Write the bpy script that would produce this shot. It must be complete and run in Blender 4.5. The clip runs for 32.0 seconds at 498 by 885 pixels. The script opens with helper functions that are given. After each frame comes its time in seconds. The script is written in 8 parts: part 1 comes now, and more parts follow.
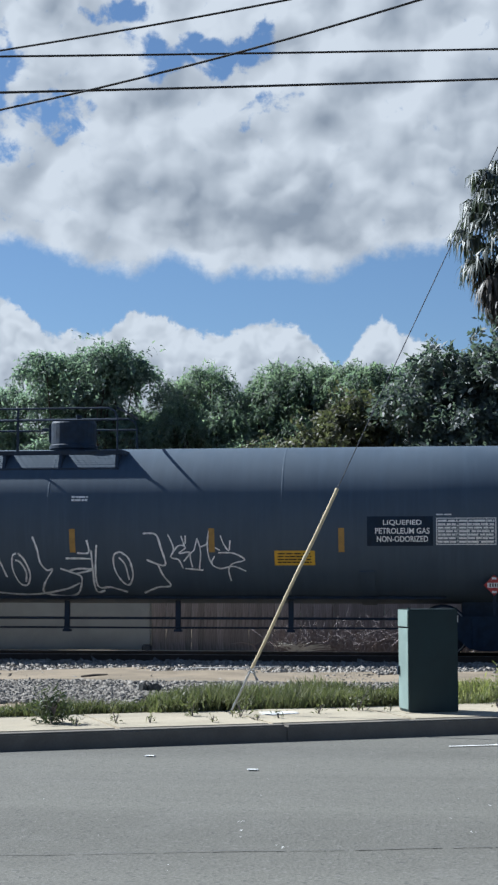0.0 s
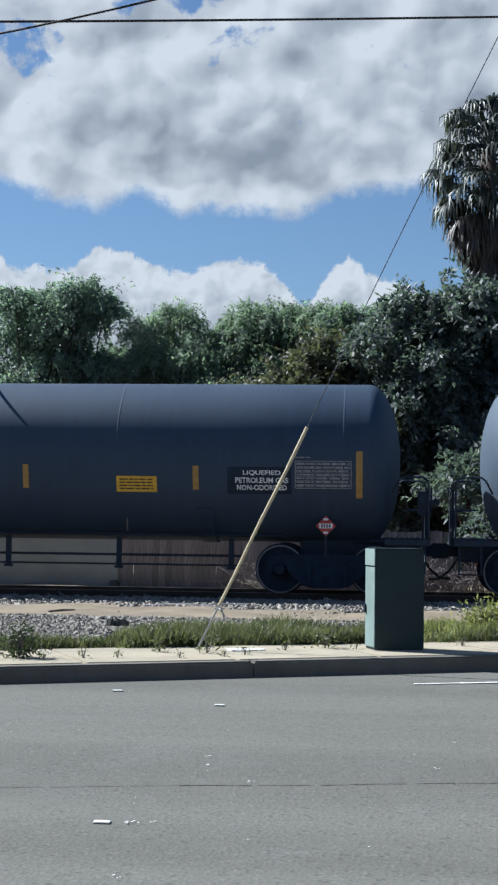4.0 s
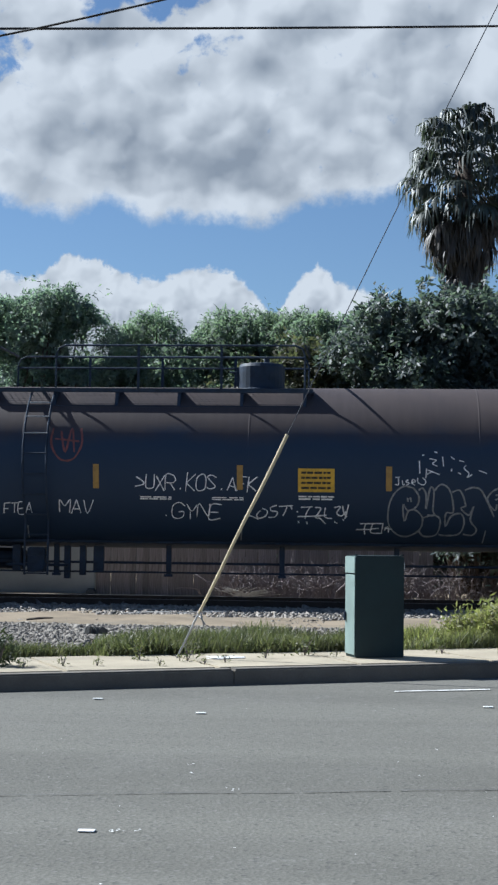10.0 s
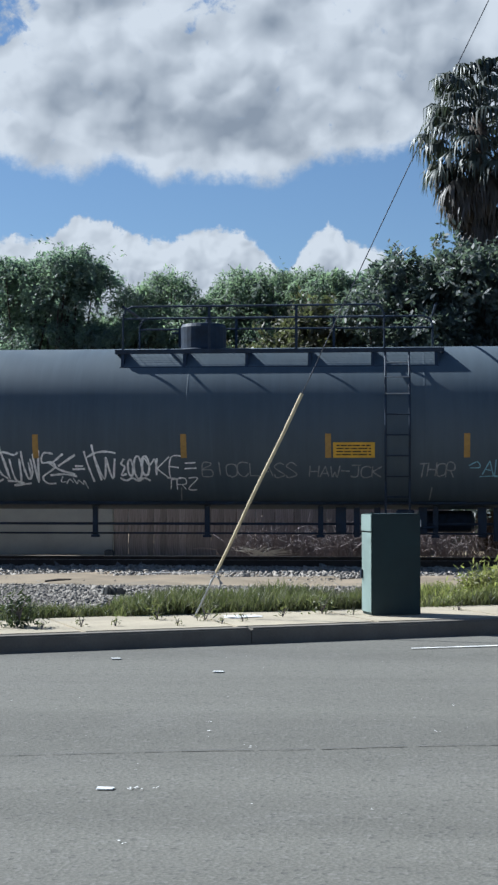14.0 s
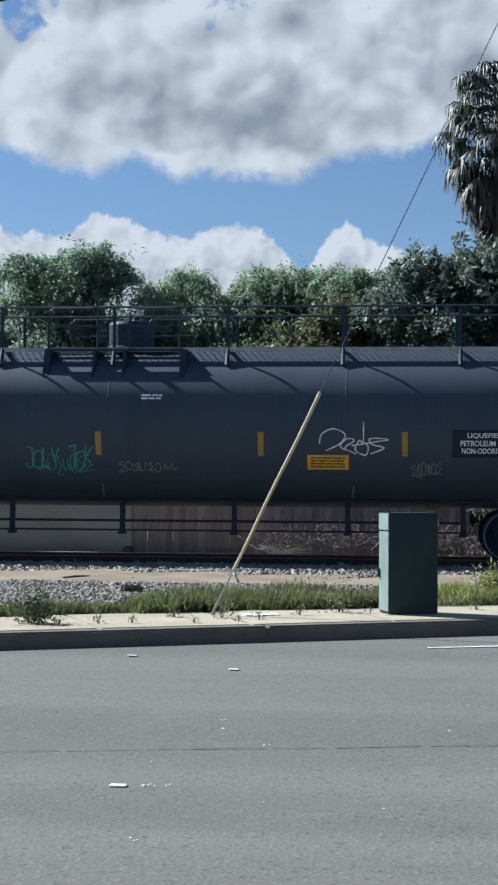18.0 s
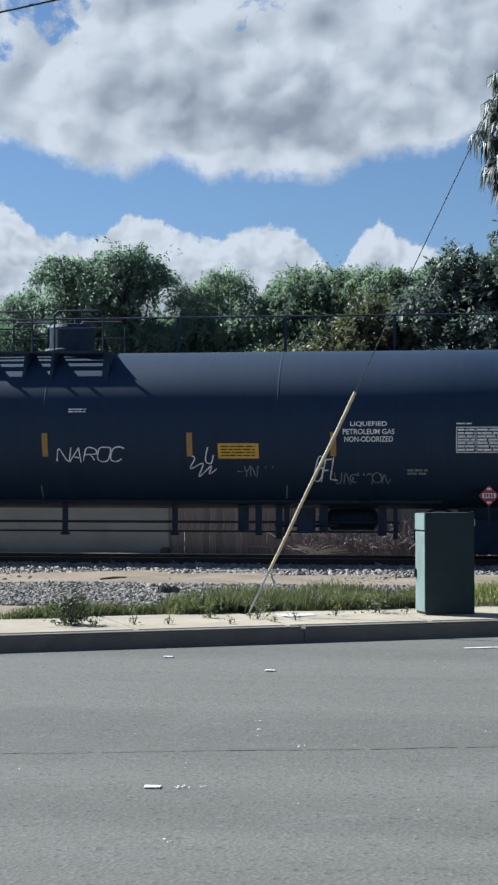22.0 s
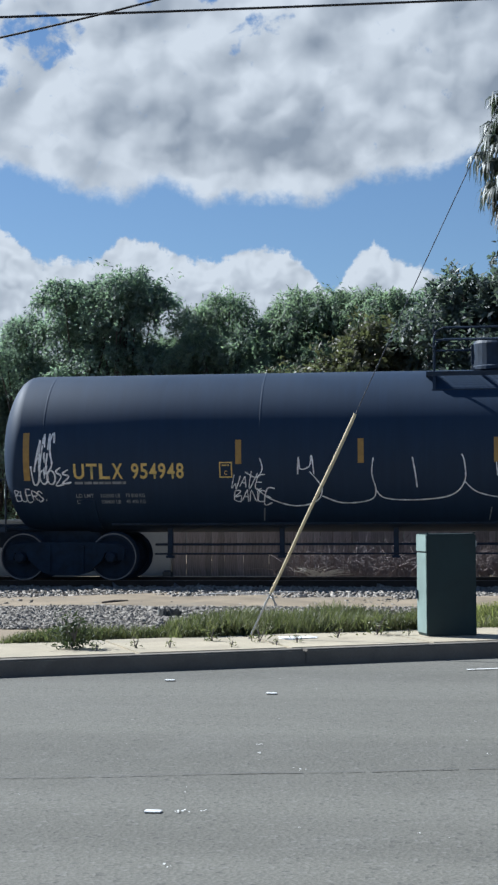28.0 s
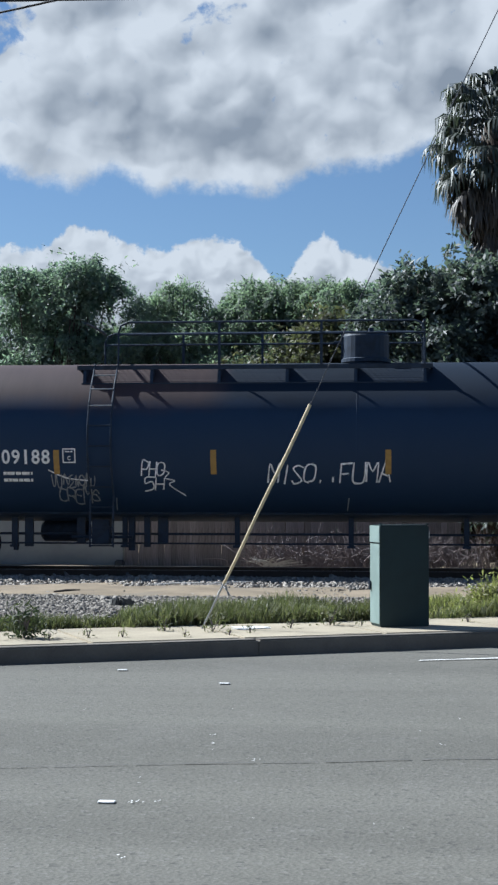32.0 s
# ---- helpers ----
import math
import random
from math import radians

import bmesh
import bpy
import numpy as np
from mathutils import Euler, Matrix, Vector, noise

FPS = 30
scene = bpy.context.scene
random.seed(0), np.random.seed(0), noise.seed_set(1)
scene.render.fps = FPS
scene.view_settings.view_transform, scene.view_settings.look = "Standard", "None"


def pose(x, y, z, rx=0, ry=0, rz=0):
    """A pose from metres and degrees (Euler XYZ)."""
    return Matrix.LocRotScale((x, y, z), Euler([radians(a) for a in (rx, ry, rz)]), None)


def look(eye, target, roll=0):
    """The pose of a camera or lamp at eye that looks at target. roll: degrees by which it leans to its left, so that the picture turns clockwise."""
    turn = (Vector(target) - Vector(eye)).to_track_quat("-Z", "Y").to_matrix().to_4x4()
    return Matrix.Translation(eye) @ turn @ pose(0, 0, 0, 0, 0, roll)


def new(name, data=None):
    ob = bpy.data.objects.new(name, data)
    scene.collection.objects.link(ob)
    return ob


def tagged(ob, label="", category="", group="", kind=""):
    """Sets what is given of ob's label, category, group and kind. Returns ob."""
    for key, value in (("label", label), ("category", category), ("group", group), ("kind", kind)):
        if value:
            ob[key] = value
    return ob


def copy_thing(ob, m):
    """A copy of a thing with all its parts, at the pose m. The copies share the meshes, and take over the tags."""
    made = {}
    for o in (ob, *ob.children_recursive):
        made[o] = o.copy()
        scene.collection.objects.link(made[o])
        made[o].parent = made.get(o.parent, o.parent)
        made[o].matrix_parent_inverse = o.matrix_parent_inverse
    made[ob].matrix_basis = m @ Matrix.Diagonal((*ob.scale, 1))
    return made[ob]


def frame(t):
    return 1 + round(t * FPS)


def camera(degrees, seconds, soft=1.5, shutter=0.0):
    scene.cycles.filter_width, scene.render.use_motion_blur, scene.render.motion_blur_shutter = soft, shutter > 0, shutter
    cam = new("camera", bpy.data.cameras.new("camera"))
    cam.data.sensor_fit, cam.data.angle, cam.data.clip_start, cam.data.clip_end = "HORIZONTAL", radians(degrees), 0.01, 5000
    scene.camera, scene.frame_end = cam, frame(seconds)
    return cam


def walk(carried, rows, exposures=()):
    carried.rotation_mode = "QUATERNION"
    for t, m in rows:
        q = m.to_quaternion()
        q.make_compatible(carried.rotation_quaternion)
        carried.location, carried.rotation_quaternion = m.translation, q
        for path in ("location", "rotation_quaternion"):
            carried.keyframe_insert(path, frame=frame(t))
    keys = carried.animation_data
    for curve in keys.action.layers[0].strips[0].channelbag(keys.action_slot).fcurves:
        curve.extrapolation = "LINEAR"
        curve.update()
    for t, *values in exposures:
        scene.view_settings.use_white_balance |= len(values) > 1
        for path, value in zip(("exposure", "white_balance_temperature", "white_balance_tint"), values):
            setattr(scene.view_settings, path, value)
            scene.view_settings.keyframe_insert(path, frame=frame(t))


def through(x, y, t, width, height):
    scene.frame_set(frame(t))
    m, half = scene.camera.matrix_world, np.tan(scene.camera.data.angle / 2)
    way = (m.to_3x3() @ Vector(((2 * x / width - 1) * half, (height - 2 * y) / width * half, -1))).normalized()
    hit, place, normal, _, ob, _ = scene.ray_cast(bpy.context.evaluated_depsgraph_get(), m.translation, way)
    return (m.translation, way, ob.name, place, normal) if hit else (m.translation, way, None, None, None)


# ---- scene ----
cam = camera(18.6, 32.0, soft=2.4)
# seconds, eye x, y, z in metres, then pitch up, turn to the left and lean in degrees
PATH = [
    (0, 0.051, -0.011, 1.667, 5.18, 6.55, 0.03),
    (0.5, 0.058, -0.001, 1.659, 5.03, 6.36, -0.18),
    (1, 0.061, -0.010, 1.663, 4.71, 6.32, -0.16),
    (1.5, 0.044, -0.004, 1.672, 4.37, 6.35, 0.10),
    (2, 0.033, -0.006, 1.663, 4.14, 6.33, 0.19),
    (2.5, 0.030, -0.002, 1.668, 3.84, 6.19, 0.40),
    (3, 0.032, -0.003, 1.663, 3.55, 5.94, 0.48),
    (3.5, 0.033, -0.009, 1.663, 3.20, 5.64, 0.61),
    (5.5, 0.038, 0.004, 1.667, 2.31, 4.85, 0.73),
    (6, 0.046, 0.005, 1.669, 2.38, 5.08, 0.53),
    (6.5, 0.049, 0.012, 1.662, 2.65, 5.42, 0.34),
    (7, 0.060, 0.007, 1.663, 2.93, 5.77, 0.29),
    (7.5, 0.051, 0.007, 1.668, 3.07, 5.83, 0.28),
    (8, 0.032, 0.008, 1.656, 3.12, 5.58, 0.61),
    (8.5, 0.032, 0.007, 1.645, 3.15, 5.11, 0.61),
    (9, -0.009, -0.001, 1.648, 3.21, 4.59, 0.78),
    (9.5, -0.010, 0.003, 1.652, 3.25, 4.34, 0.73),
    (10, -0.028, 0.007, 1.657, 3.17, 4.40, 0.68),
    (10.5, -0.028, 0.007, 1.645, 2.90, 4.74, 0.60),
    (11, -0.017, 0.013, 1.650, 2.37, 5.16, 0.57),
    (11.5, -0.004, 0.020, 1.645, 1.93, 5.31, 0.33),
    (12, -0.021, 0.011, 1.647, 1.67, 5.22, 0.19),
    (12.5, -0.019, 0.010, 1.647, 1.61, 5.11, -0.10),
    (13, -0.023, 0.008, 1.646, 1.68, 5.00, -0.04),
    (13.5, -0.015, 0.006, 1.649, 1.70, 5.04, 0.01),
    (15.5, 0.007, 0.005, 1.646, 1.52, 4.81, -0.09),
    (16, 0.005, 0.013, 1.649, 1.75, 4.61, -0.08),
    (16.5, 0.010, 0.011, 1.656, 1.94, 4.45, -0.08),
    (17, 0.024, 0.004, 1.661, 1.95, 4.55, 0.01),
    (17.5, 0.038, 0.009, 1.650, 1.79, 5.07, 0.17),
    (18, 0.031, -0.006, 1.657, 1.57, 5.82, 0.38),
    (18.5, 0.033, -0.001, 1.659, 1.48, 6.59, 0.35),
    (19, 0.045, 0.014, 1.652, 1.46, 7.08, 0.15),
    (19.5, 0.056, 0.014, 1.652, 1.39, 7.27, 0.07),
    (20, 0.071, 0.018, 1.651, 1.30, 7.26, -0.09),
    (20.5, 0.072, 0.025, 1.661, 1.30, 7.26, -0.03),
    (21, 0.061, 0.030, 1.668, 1.42, 7.24, 0.13),
    (21.5, 0.061, 0.013, 1.664, 1.56, 7.26, 0.06),
    (22, 0.059, 0.007, 1.658, 1.59, 7.24, 0.06),
    (22.5, 0.057, 0.014, 1.655, 1.57, 7.28, 0.01),
    (23, 0.071, 0.011, 1.664, 1.63, 7.46, -0.16),
    (23.5, 0.078, 0.024, 1.659, 1.87, 7.67, -0.26),
    (24, 0.077, 0.019, 1.665, 2.08, 7.94, -0.33),
    (24.5, 0.073, 0.016, 1.670, 2.16, 8.10, -0.24),
    (25, 0.075, 0.024, 1.666, 2.15, 8.12, -0.14),
    (25.5, 0.083, 0.020, 1.668, 2.05, 7.93, -0.02),
    (27.5, 0.082, 0.016, 1.660, 2.52, 7.39, -0.38),
    (28, 0.081, 0.012, 1.662, 2.42, 7.33, -0.31),
    (28.5, 0.089, 0.014, 1.659, 2.22, 7.27, -0.23),
    (29, 0.078, 0.014, 1.661, 1.93, 7.15, -0.06),
    (29.5, 0.069, 0.014, 1.660, 1.69, 7.00, 0.05),
    (30, 0.063, 0.017, 1.664, 1.48, 6.78, 0.14),
    (30.5, 0.055, 0.026, 1.669, 1.27, 6.45, 0.27),
    (31, 0.062, 0.028, 1.663, 1.27, 6.11, 0.25),
    (31.5, 0.050, 0.030, 1.665, 1.47, 5.75, 0.27),
    (32, 0.051, 0.039, 1.662, 2.04, 5.53, 0.10),
]
walk(cam, [(t, pose(x, y, z, 90 + up, 0, turn) @ pose(0, 0, 0, 0, 0, lean)) for t, x, y, z, up, turn, lean in PATH], [(0, 0.94, 5500, 7), (32, 0.94, 5500, 7)])

# ---- daylight: sun high behind the train, a half-clouded sky ----
SUN = Vector((-0.69, 0.265, 0.67)).normalized()
scene.view_settings.exposure = 0.0


class Nodes:
    """Short names for building a node tree."""

    def __init__(self, tree):
        self.tree = tree
        tree.nodes.clear()

    def add(self, kind, **values):
        node = self.tree.nodes.new(kind)
        for key, value in values.items():
            setattr(node, key, value)
        return node

    def put(self, socket, value):
        if isinstance(value, bpy.types.NodeSocket):
            self.tree.links.new(value, socket)
        elif value is not None:
            socket.default_value = value

    def math(self, op, a, b=None, c=None, clamp=False):
        node = self.add("ShaderNodeMath", operation=op, use_clamp=clamp)
        for socket, value in zip(node.inputs, (a, b, c)):
            self.put(socket, value)
        return node.outputs[0]

    def vec(self, op, a, b=None, scale=None):
        node = self.add("ShaderNodeVectorMath", operation=op)
        self.put(node.inputs[0], a)
        self.put(node.inputs[1], b)
        if scale is not None:
            self.put(node.inputs["Scale"], scale)
        return node.outputs[1] if op in ("LENGTH", "DOT_PRODUCT") else node.outputs[0]

    def noise(self, vector, scale, detail=4.0, rough=0.55, warp=0.0):
        node = self.add("ShaderNodeTexNoise")
        self.put(node.inputs["Vector"], vector)
        for key, value in (("Scale", scale), ("Detail", detail), ("Roughness", rough), ("Distortion", warp)):
            self.put(node.inputs[key], value)
        return node.outputs["Fac"]

    def ramp(self, value, stops, smooth=False):
        node = self.add("ShaderNodeValToRGB")
        node.color_ramp.interpolation = "EASE" if smooth else "LINEAR"
        el = node.color_ramp.elements
        while len(el) < len(stops):
            el.new(0.5)
        for e, (at, col) in zip(el, stops):
            e.position = at
            e.color = (col, col, col, 1) if isinstance(col, (int, float)) else (*col, 1)
        self.put(node.inputs[0], value)
        return node.outputs[0]

    def range(self, value, a, b, c=0.0, d=1.0, smooth=True):
        node = self.add("ShaderNodeMapRange", interpolation_type="SMOOTHSTEP" if smooth else "LINEAR")
        for socket, v in zip(node.inputs, (value, a, b, c, d)):
            self.put(socket, v)
        return node.outputs[0]

    def mix(self, fac, a, b, blend="MIX"):
        node = self.add("ShaderNodeMix", data_type="RGBA", blend_type=blend)
        self.put(node.inputs[0], fac)
        self.put(node.inputs[6], (*a, 1) if isinstance(a, tuple) and len(a) == 3 else a)
        self.put(node.inputs[7], (*b, 1) if isinstance(b, tuple) and len(b) == 3 else b)
        return node.outputs[2]


CLOUDGREY, CLOUDWHITE, CLOUDGLOW = (0.40, 0.43, 0.47), (1.0, 0.985, 0.96), 0.375


def north_window(n, side, up):
    """1 over the northern sky that the cloud backdrop covers, fading to 0 round it."""
    across = n.math("MULTIPLY", n.range(side, -34.0, -26.0), n.range(side, 22.0, 14.0))
    return n.math("MULTIPLY", across, n.range(up, 29.0, 24.5))


def make_sky():
    world = bpy.data.worlds.new("sky")
    world.use_nodes = True
    scene.world = world
    n = Nodes(world.node_tree)
    sky = n.add("ShaderNodeTexSky", sky_type="NISHITA", sun_disc=False, altitude=50.0, air_density=1.0, dust_density=0.3, ozone_density=3.0)
    sky.sun_elevation = math.asin(SUN.z)
    sky.sun_rotation = math.atan2(SUN.x, SUN.y)
    way = n.add("ShaderNodeTexCoord").outputs["Generated"]
    sep = n.add("ShaderNodeSeparateXYZ")
    n.put(sep.inputs[0], way)
    up = n.math("MULTIPLY", n.math("ARCSINE", sep.outputs[2]), 57.296)
    side = n.math("MULTIPLY", n.math("ARCTAN2", sep.outputs[0], sep.outputs[1]), 57.296)

    def field(scale, detail, rough, lift=(0.0, 0.0, 0.0), squash=1.0, warp=0.0):
        flat = n.add("ShaderNodeCombineXYZ")
        n.put(flat.inputs[0], sep.outputs[0])
        n.put(flat.inputs[1], sep.outputs[1])
        n.put(flat.inputs[2], n.math("MULTIPLY", sep.outputs[2], squash))
        return n.noise(n.vec("ADD", flat.outputs[0], lift), scale, detail, rough, warp)

    # scattered grey-bellied cloud over the rest of the sky
    def deck(lift, fine=9.0):
        a, b = field(6.0, 2.0, 0.5, lift, 1.25, 0.2), field(17.0, fine, 0.56, lift, 1.15, 0.25)
        flat = n.add("ShaderNodeCombineXYZ")
        for k in range(3):
            n.put(flat.inputs[k], n.math("ADD", n.math("MULTIPLY", sep.outputs[k], 1.4 if k == 2 else 1.0), n.math("MULTIPLY", field(24.0, 4.0, 0.6, tuple(q + 3.1 * k for q in lift)), 0.05)))
        puff = n.add("ShaderNodeTexVoronoi", feature="SMOOTH_F1")
        n.put(puff.inputs["Vector"], n.vec("ADD", flat.outputs[0], lift))
        puff.inputs["Scale"].default_value = 15.0
        puff.inputs["Smoothness"].default_value = 0.5
        lump = n.math("SUBTRACT", 0.9, puff.outputs["Distance"])
        return n.math("ADD", n.math("MULTIPLY", lump, 0.22), n.math("ADD", n.math("MULTIPLY", a, 0.42), n.math("MULTIPLY", b, 0.44)))

    here = deck((0.0, 0.0, 0.0))
    big_here, big_there = deck((0.0, 0.0, 0.0), 1.0), deck((-0.022, 0.0, 0.030), 1.0)
    soft_here, soft_there = deck((0.0, 0.0, 0.0), 5.0), deck((-0.007, 0.0, 0.010), 5.0)
    layer = n.ramp(n.math("DIVIDE", up, 90.0), (
        (0.0, 0.2), (0.108, 0.22), (0.123, 0.40), (0.137, 0.60), (0.160, 0.72), (0.19, 0.70), (0.215, 0.585), (0.24, 0.53), (0.30, 0.46), (0.40, 0.42), (1.0, 0.40)))
    # the cover thins out overhead and to the south
    thick = n.math("ADD", n.math("SUBTRACT", here, n.range(sep.outputs[1], 0.85, 0.3, 0.0, 0.26)), n.math("SUBTRACT", layer, 0.5))
    high = n.range(thick, 0.49, 0.58)
    relief = n.math("ADD", n.math("MULTIPLY", n.math("SUBTRACT", big_here, big_there), 2.6), n.math("MULTIPLY", n.math("SUBTRACT", soft_here, soft_there), 4.6))
    core = n.range(n.math("ADD", thick, n.math("MULTIPLY", n.math("SUBTRACT", field(4.0, 2.0, 0.5, (0.3, 0.1, 0.0)), 0.5), 0.35)), 0.56, 0.86, 0.0, 0.20)
    core = n.math("ADD", core, n.math("MULTIPLY", n.range(up, 16.5, 12.8), 0.13))
    high_lit = n.math("SUBTRACT", n.math("ADD", 0.77, relief), core, clamp=True)
    # the drifting banks to the north are a backdrop of their own
    mask = n.math("MULTIPLY", high, n.math("SUBTRACT", 1.0, north_window(n, side, up)))
    cloud = n.mix(high_lit, CLOUDGREY, CLOUDWHITE)
    bg_sky, bg_cloud = n.add("ShaderNodeBackground"), n.add("ShaderNodeBackground")
    n.put(bg_sky.inputs[0], n.mix(1.0, sky.outputs[0], (1.02, 1.0, 1.0), "MULTIPLY"))
    bg_sky.inputs[1].default_value = 0.045
    n.put(bg_cloud.inputs[0], cloud)
    bg_cloud.inputs[1].default_value = CLOUDGLOW
    both = n.add("ShaderNodeMixShader")
    n.put(both.inputs[0], mask)
    n.put(both.inputs[1], bg_sky.outputs[0])
    n.put(both.inputs[2], bg_cloud.outputs[0])
    n.put(n.add("ShaderNodeOutputWorld").inputs[0], both.outputs[0])


make_sky()


def cloud_banks():
    """Two banks of cumulus over the northern horizon, on a far dome that drifts slowly to the west."""
    m = bpy.data.materials.new("cloud_banks")
    m.use_nodes = True
    n = Nodes(m.node_tree)
    way = n.vec("NORMALIZE", n.add("ShaderNodeTexCoord").outputs["Object"])
    sep = n.add("ShaderNodeSeparateXYZ")
    n.put(sep.inputs[0], way)
    up = n.math("MULTIPLY", n.math("ARCSINE", sep.outputs[2]), 57.296)
    side = n.math("MULTIPLY", n.math("ARCTAN2", sep.outputs[0], sep.outputs[1]), 57.296)
    flat = n.add("ShaderNodeCombineXYZ")
    n.put(flat.inputs[0], side)
    n.put(flat.inputs[1], up)
    spot = flat.outputs[0]

    def field(scale, detail, rough, lift=(0.0, 0.0, 0.0), warp=0.0):
        return n.noise(n.vec("ADD", spot, lift), scale, detail, rough, warp)

    def off(value, k):
        return n.math("MULTIPLY", n.math("SUBTRACT", value, 0.5), k)

    def profile(stops):
        """A height over the horizon, in degrees, for each bearing."""
        return n.math("MULTIPLY", n.ramp(n.range(side, -24.0, 12.0, 0.0, 1.0, False), [((a + 24.0) / 36.0, h / 20.0) for a, h in stops]), 20.0)

    def blob(a, h, ra, rh):
        d = n.math("ADD", n.math("POWER", n.math("DIVIDE", n.math("SUBTRACT", side, a), ra), 2.0), n.math("POWER", n.math("DIVIDE", n.math("SUBTRACT", up, h), rh), 2.0))
        return n.range(d, 1.0, 0.0)

    def sun_side(scale, detail, rough, step, gain, warp=0.0):
        """Light on the side of each puff that faces the sun, up and to the west."""
        return n.math("MULTIPLY", n.math("SUBTRACT", field(scale, detail, rough, (0, 0, 0), warp), field(scale, detail, rough, (-step * 0.6, step, 0), warp)), gain)

    def billows(scale, step, gain):
        """Round heaps, lit on the sun's side."""
        bent = n.add("ShaderNodeCombineXYZ")
        n.put(bent.inputs[0], n.math("ADD", side, off(field(0.8, 2.0, 0.5, (2, 5, 0)), 2.4)))
        n.put(bent.inputs[1], n.math("ADD", n.math("MULTIPLY", up, 1.3), off(field(0.8, 2.0, 0.5, (6, 1, 0)), 2.4)))
        got = []
        for lift in ((0, 0, 0), (-step * 0.6, step, 0)):
            cell = n.add("ShaderNodeTexVoronoi", feature="SMOOTH_F1")
            n.put(cell.inputs["Vector"], n.vec("ADD", bent.outputs[0], lift))
            cell.inputs["Scale"].default_value = scale
            cell.inputs["Smoothness"].default_value = 0.35
            got.append(cell.outputs["Distance"])
        return n.math("MULTIPLY", n.math("SUBTRACT", got[1], got[0]), gain)

    # the low bank: bright heaped tops
    tops = profile([(-24, 9.6), (-15.8, 10.5), (-14.9, 9.75), (-14.1, 9.2), (-12.6, 9.15), (-11.9, 9.3), (-11.1, 10.15), (-9.6, 9.8), (-8.4, 9.3), (-7.4, 9.15), (-6.4, 9.65), (-5.3, 9.65), (-4.2, 9.2), (-3.4, 8.25),
                    (-3.0, 8.05), (-2.6, 8.7), (-2.0, 9.6), (-1.5, 9.85), (-0.8, 9.3), (0.6, 8.75), (1.8, 8.3), (4, 8.6), (12, 9.0)])
    ragged = n.math("ADD", off(field(1.1, 3.0, 0.6), 0.9), off(field(3.6, 6.0, 0.62), 0.55))
    gap = n.math("SUBTRACT", n.math("ADD", tops, ragged), up)
    low = n.range(gap, -0.10, 0.16)
    low_lit = n.math("ADD", n.math("SUBTRACT", 0.93, n.range(gap, 0.3, 2.4, 0.0, 0.36)), n.math("ADD", sun_side(0.9, 2.0, 0.5, 0.4, 1.2, 0.3), billows(1.3, 0.22, 0.5)), clamp=True)
    # the high bank: soft pale fringe below, grey belly, bright lumps above, torn open at its western top
    foot = profile([(-24, 13.0), (-15.2, 12.6), (-14.0, 12.2), (-12.4, 11.7), (-11.2, 11.45), (-10.2, 11.9), (-9.4, 12.2), (-8.6, 11.7), (-7.9, 11.3), (-7.0, 11.5), (-5.0, 11.5), (-3.6, 11.25), (-2.8, 11.7), (-1.8, 12.2), (0.6, 12.3), (2.2, 12.9), (5, 13.2), (12, 13.5)])
    height = n.math("SUBTRACT", up, n.math("ADD", foot, n.math("ADD", off(field(0.8, 3.0, 0.55, (5, 1, 0)), 0.9), off(field(2.6, 6.0, 0.6, (2, 7, 0)), 0.75))))
    high = n.range(height, -0.30, 0.50)
    # its shapes are bent by slow swirls
    wide, tallness = n.math("ADD", side, off(field(0.28, 1.5, 0.5, (4, 8, 0)), 8.0)), n.math("ADD", up, off(field(0.40, 2.0, 0.5, (8, 3, 0)), 4.5))

    def swirl(a, h, ra, rh, k=1.0):
        d = n.math("ADD", n.math("POWER", n.math("DIVIDE", n.math("SUBTRACT", wide, a), ra), 2.0), n.math("POWER", n.math("DIVIDE", n.math("SUBTRACT", tallness, h), rh), 2.0))
        return n.math("MULTIPLY", n.range(d, 1.5, 0.0), k)

    def sum_of(*values):
        total = values[0]
        for v in values[1:]:
            total = n.math("ADD", total, v)
        return total

    torn = sum_of(swirl(-8.7, 19.5, 2.3, 1.3), swirl(-13.7, 16.8, 1.8, 0.9, 0.8), swirl(-15.9, 18.4, 1.5, 1.4), swirl(-5.4, 18.0, 1.0, 0.5, 0.6), swirl(-12.5, 21.3, 2.5, 0.9, 0.8), swirl(-17.5, 16.3, 2.0, 1.0, 0.7))
    torn = n.range(sum_of(torn, off(field(1.0, 4.0, 0.6, (9, 4, 0), 0.4), 2.0), off(field(3.2, 6.0, 0.6, (1, 3, 0)), 0.8)), 0.26, 0.86)
    high = n.math("MULTIPLY", high, n.math("SUBTRACT", 1.0, torn))
    shade = sum_of(swirl(-4.3, 13.3, 5.6, 1.5, 0.46), swirl(-10.2, 14.6, 2.8, 1.5, 0.28), swirl(2.6, 14.8, 3.2, 2.6, 0.36), swirl(-7.0, 15.4, 2.6, 0.9, 0.28), swirl(-2.4, 16.4, 2.4, 0.9, 0.24), swirl(-11.5, 18.2, 2.0, 0.9, 0.22), swirl(0.5, 18.6, 3.0, 1.0, 0.25))
    shade = n.math("MULTIPLY", shade, n.range(height, 0.1, 1.3))
    bright = sum_of(swirl(-0.5, 14.0, 1.0, 1.3, 0.34), swirl(-13.2, 13.6, 1.8, 1.6, 0.25), swirl(-8.0, 12.0, 2.4, 0.6, 0.2))
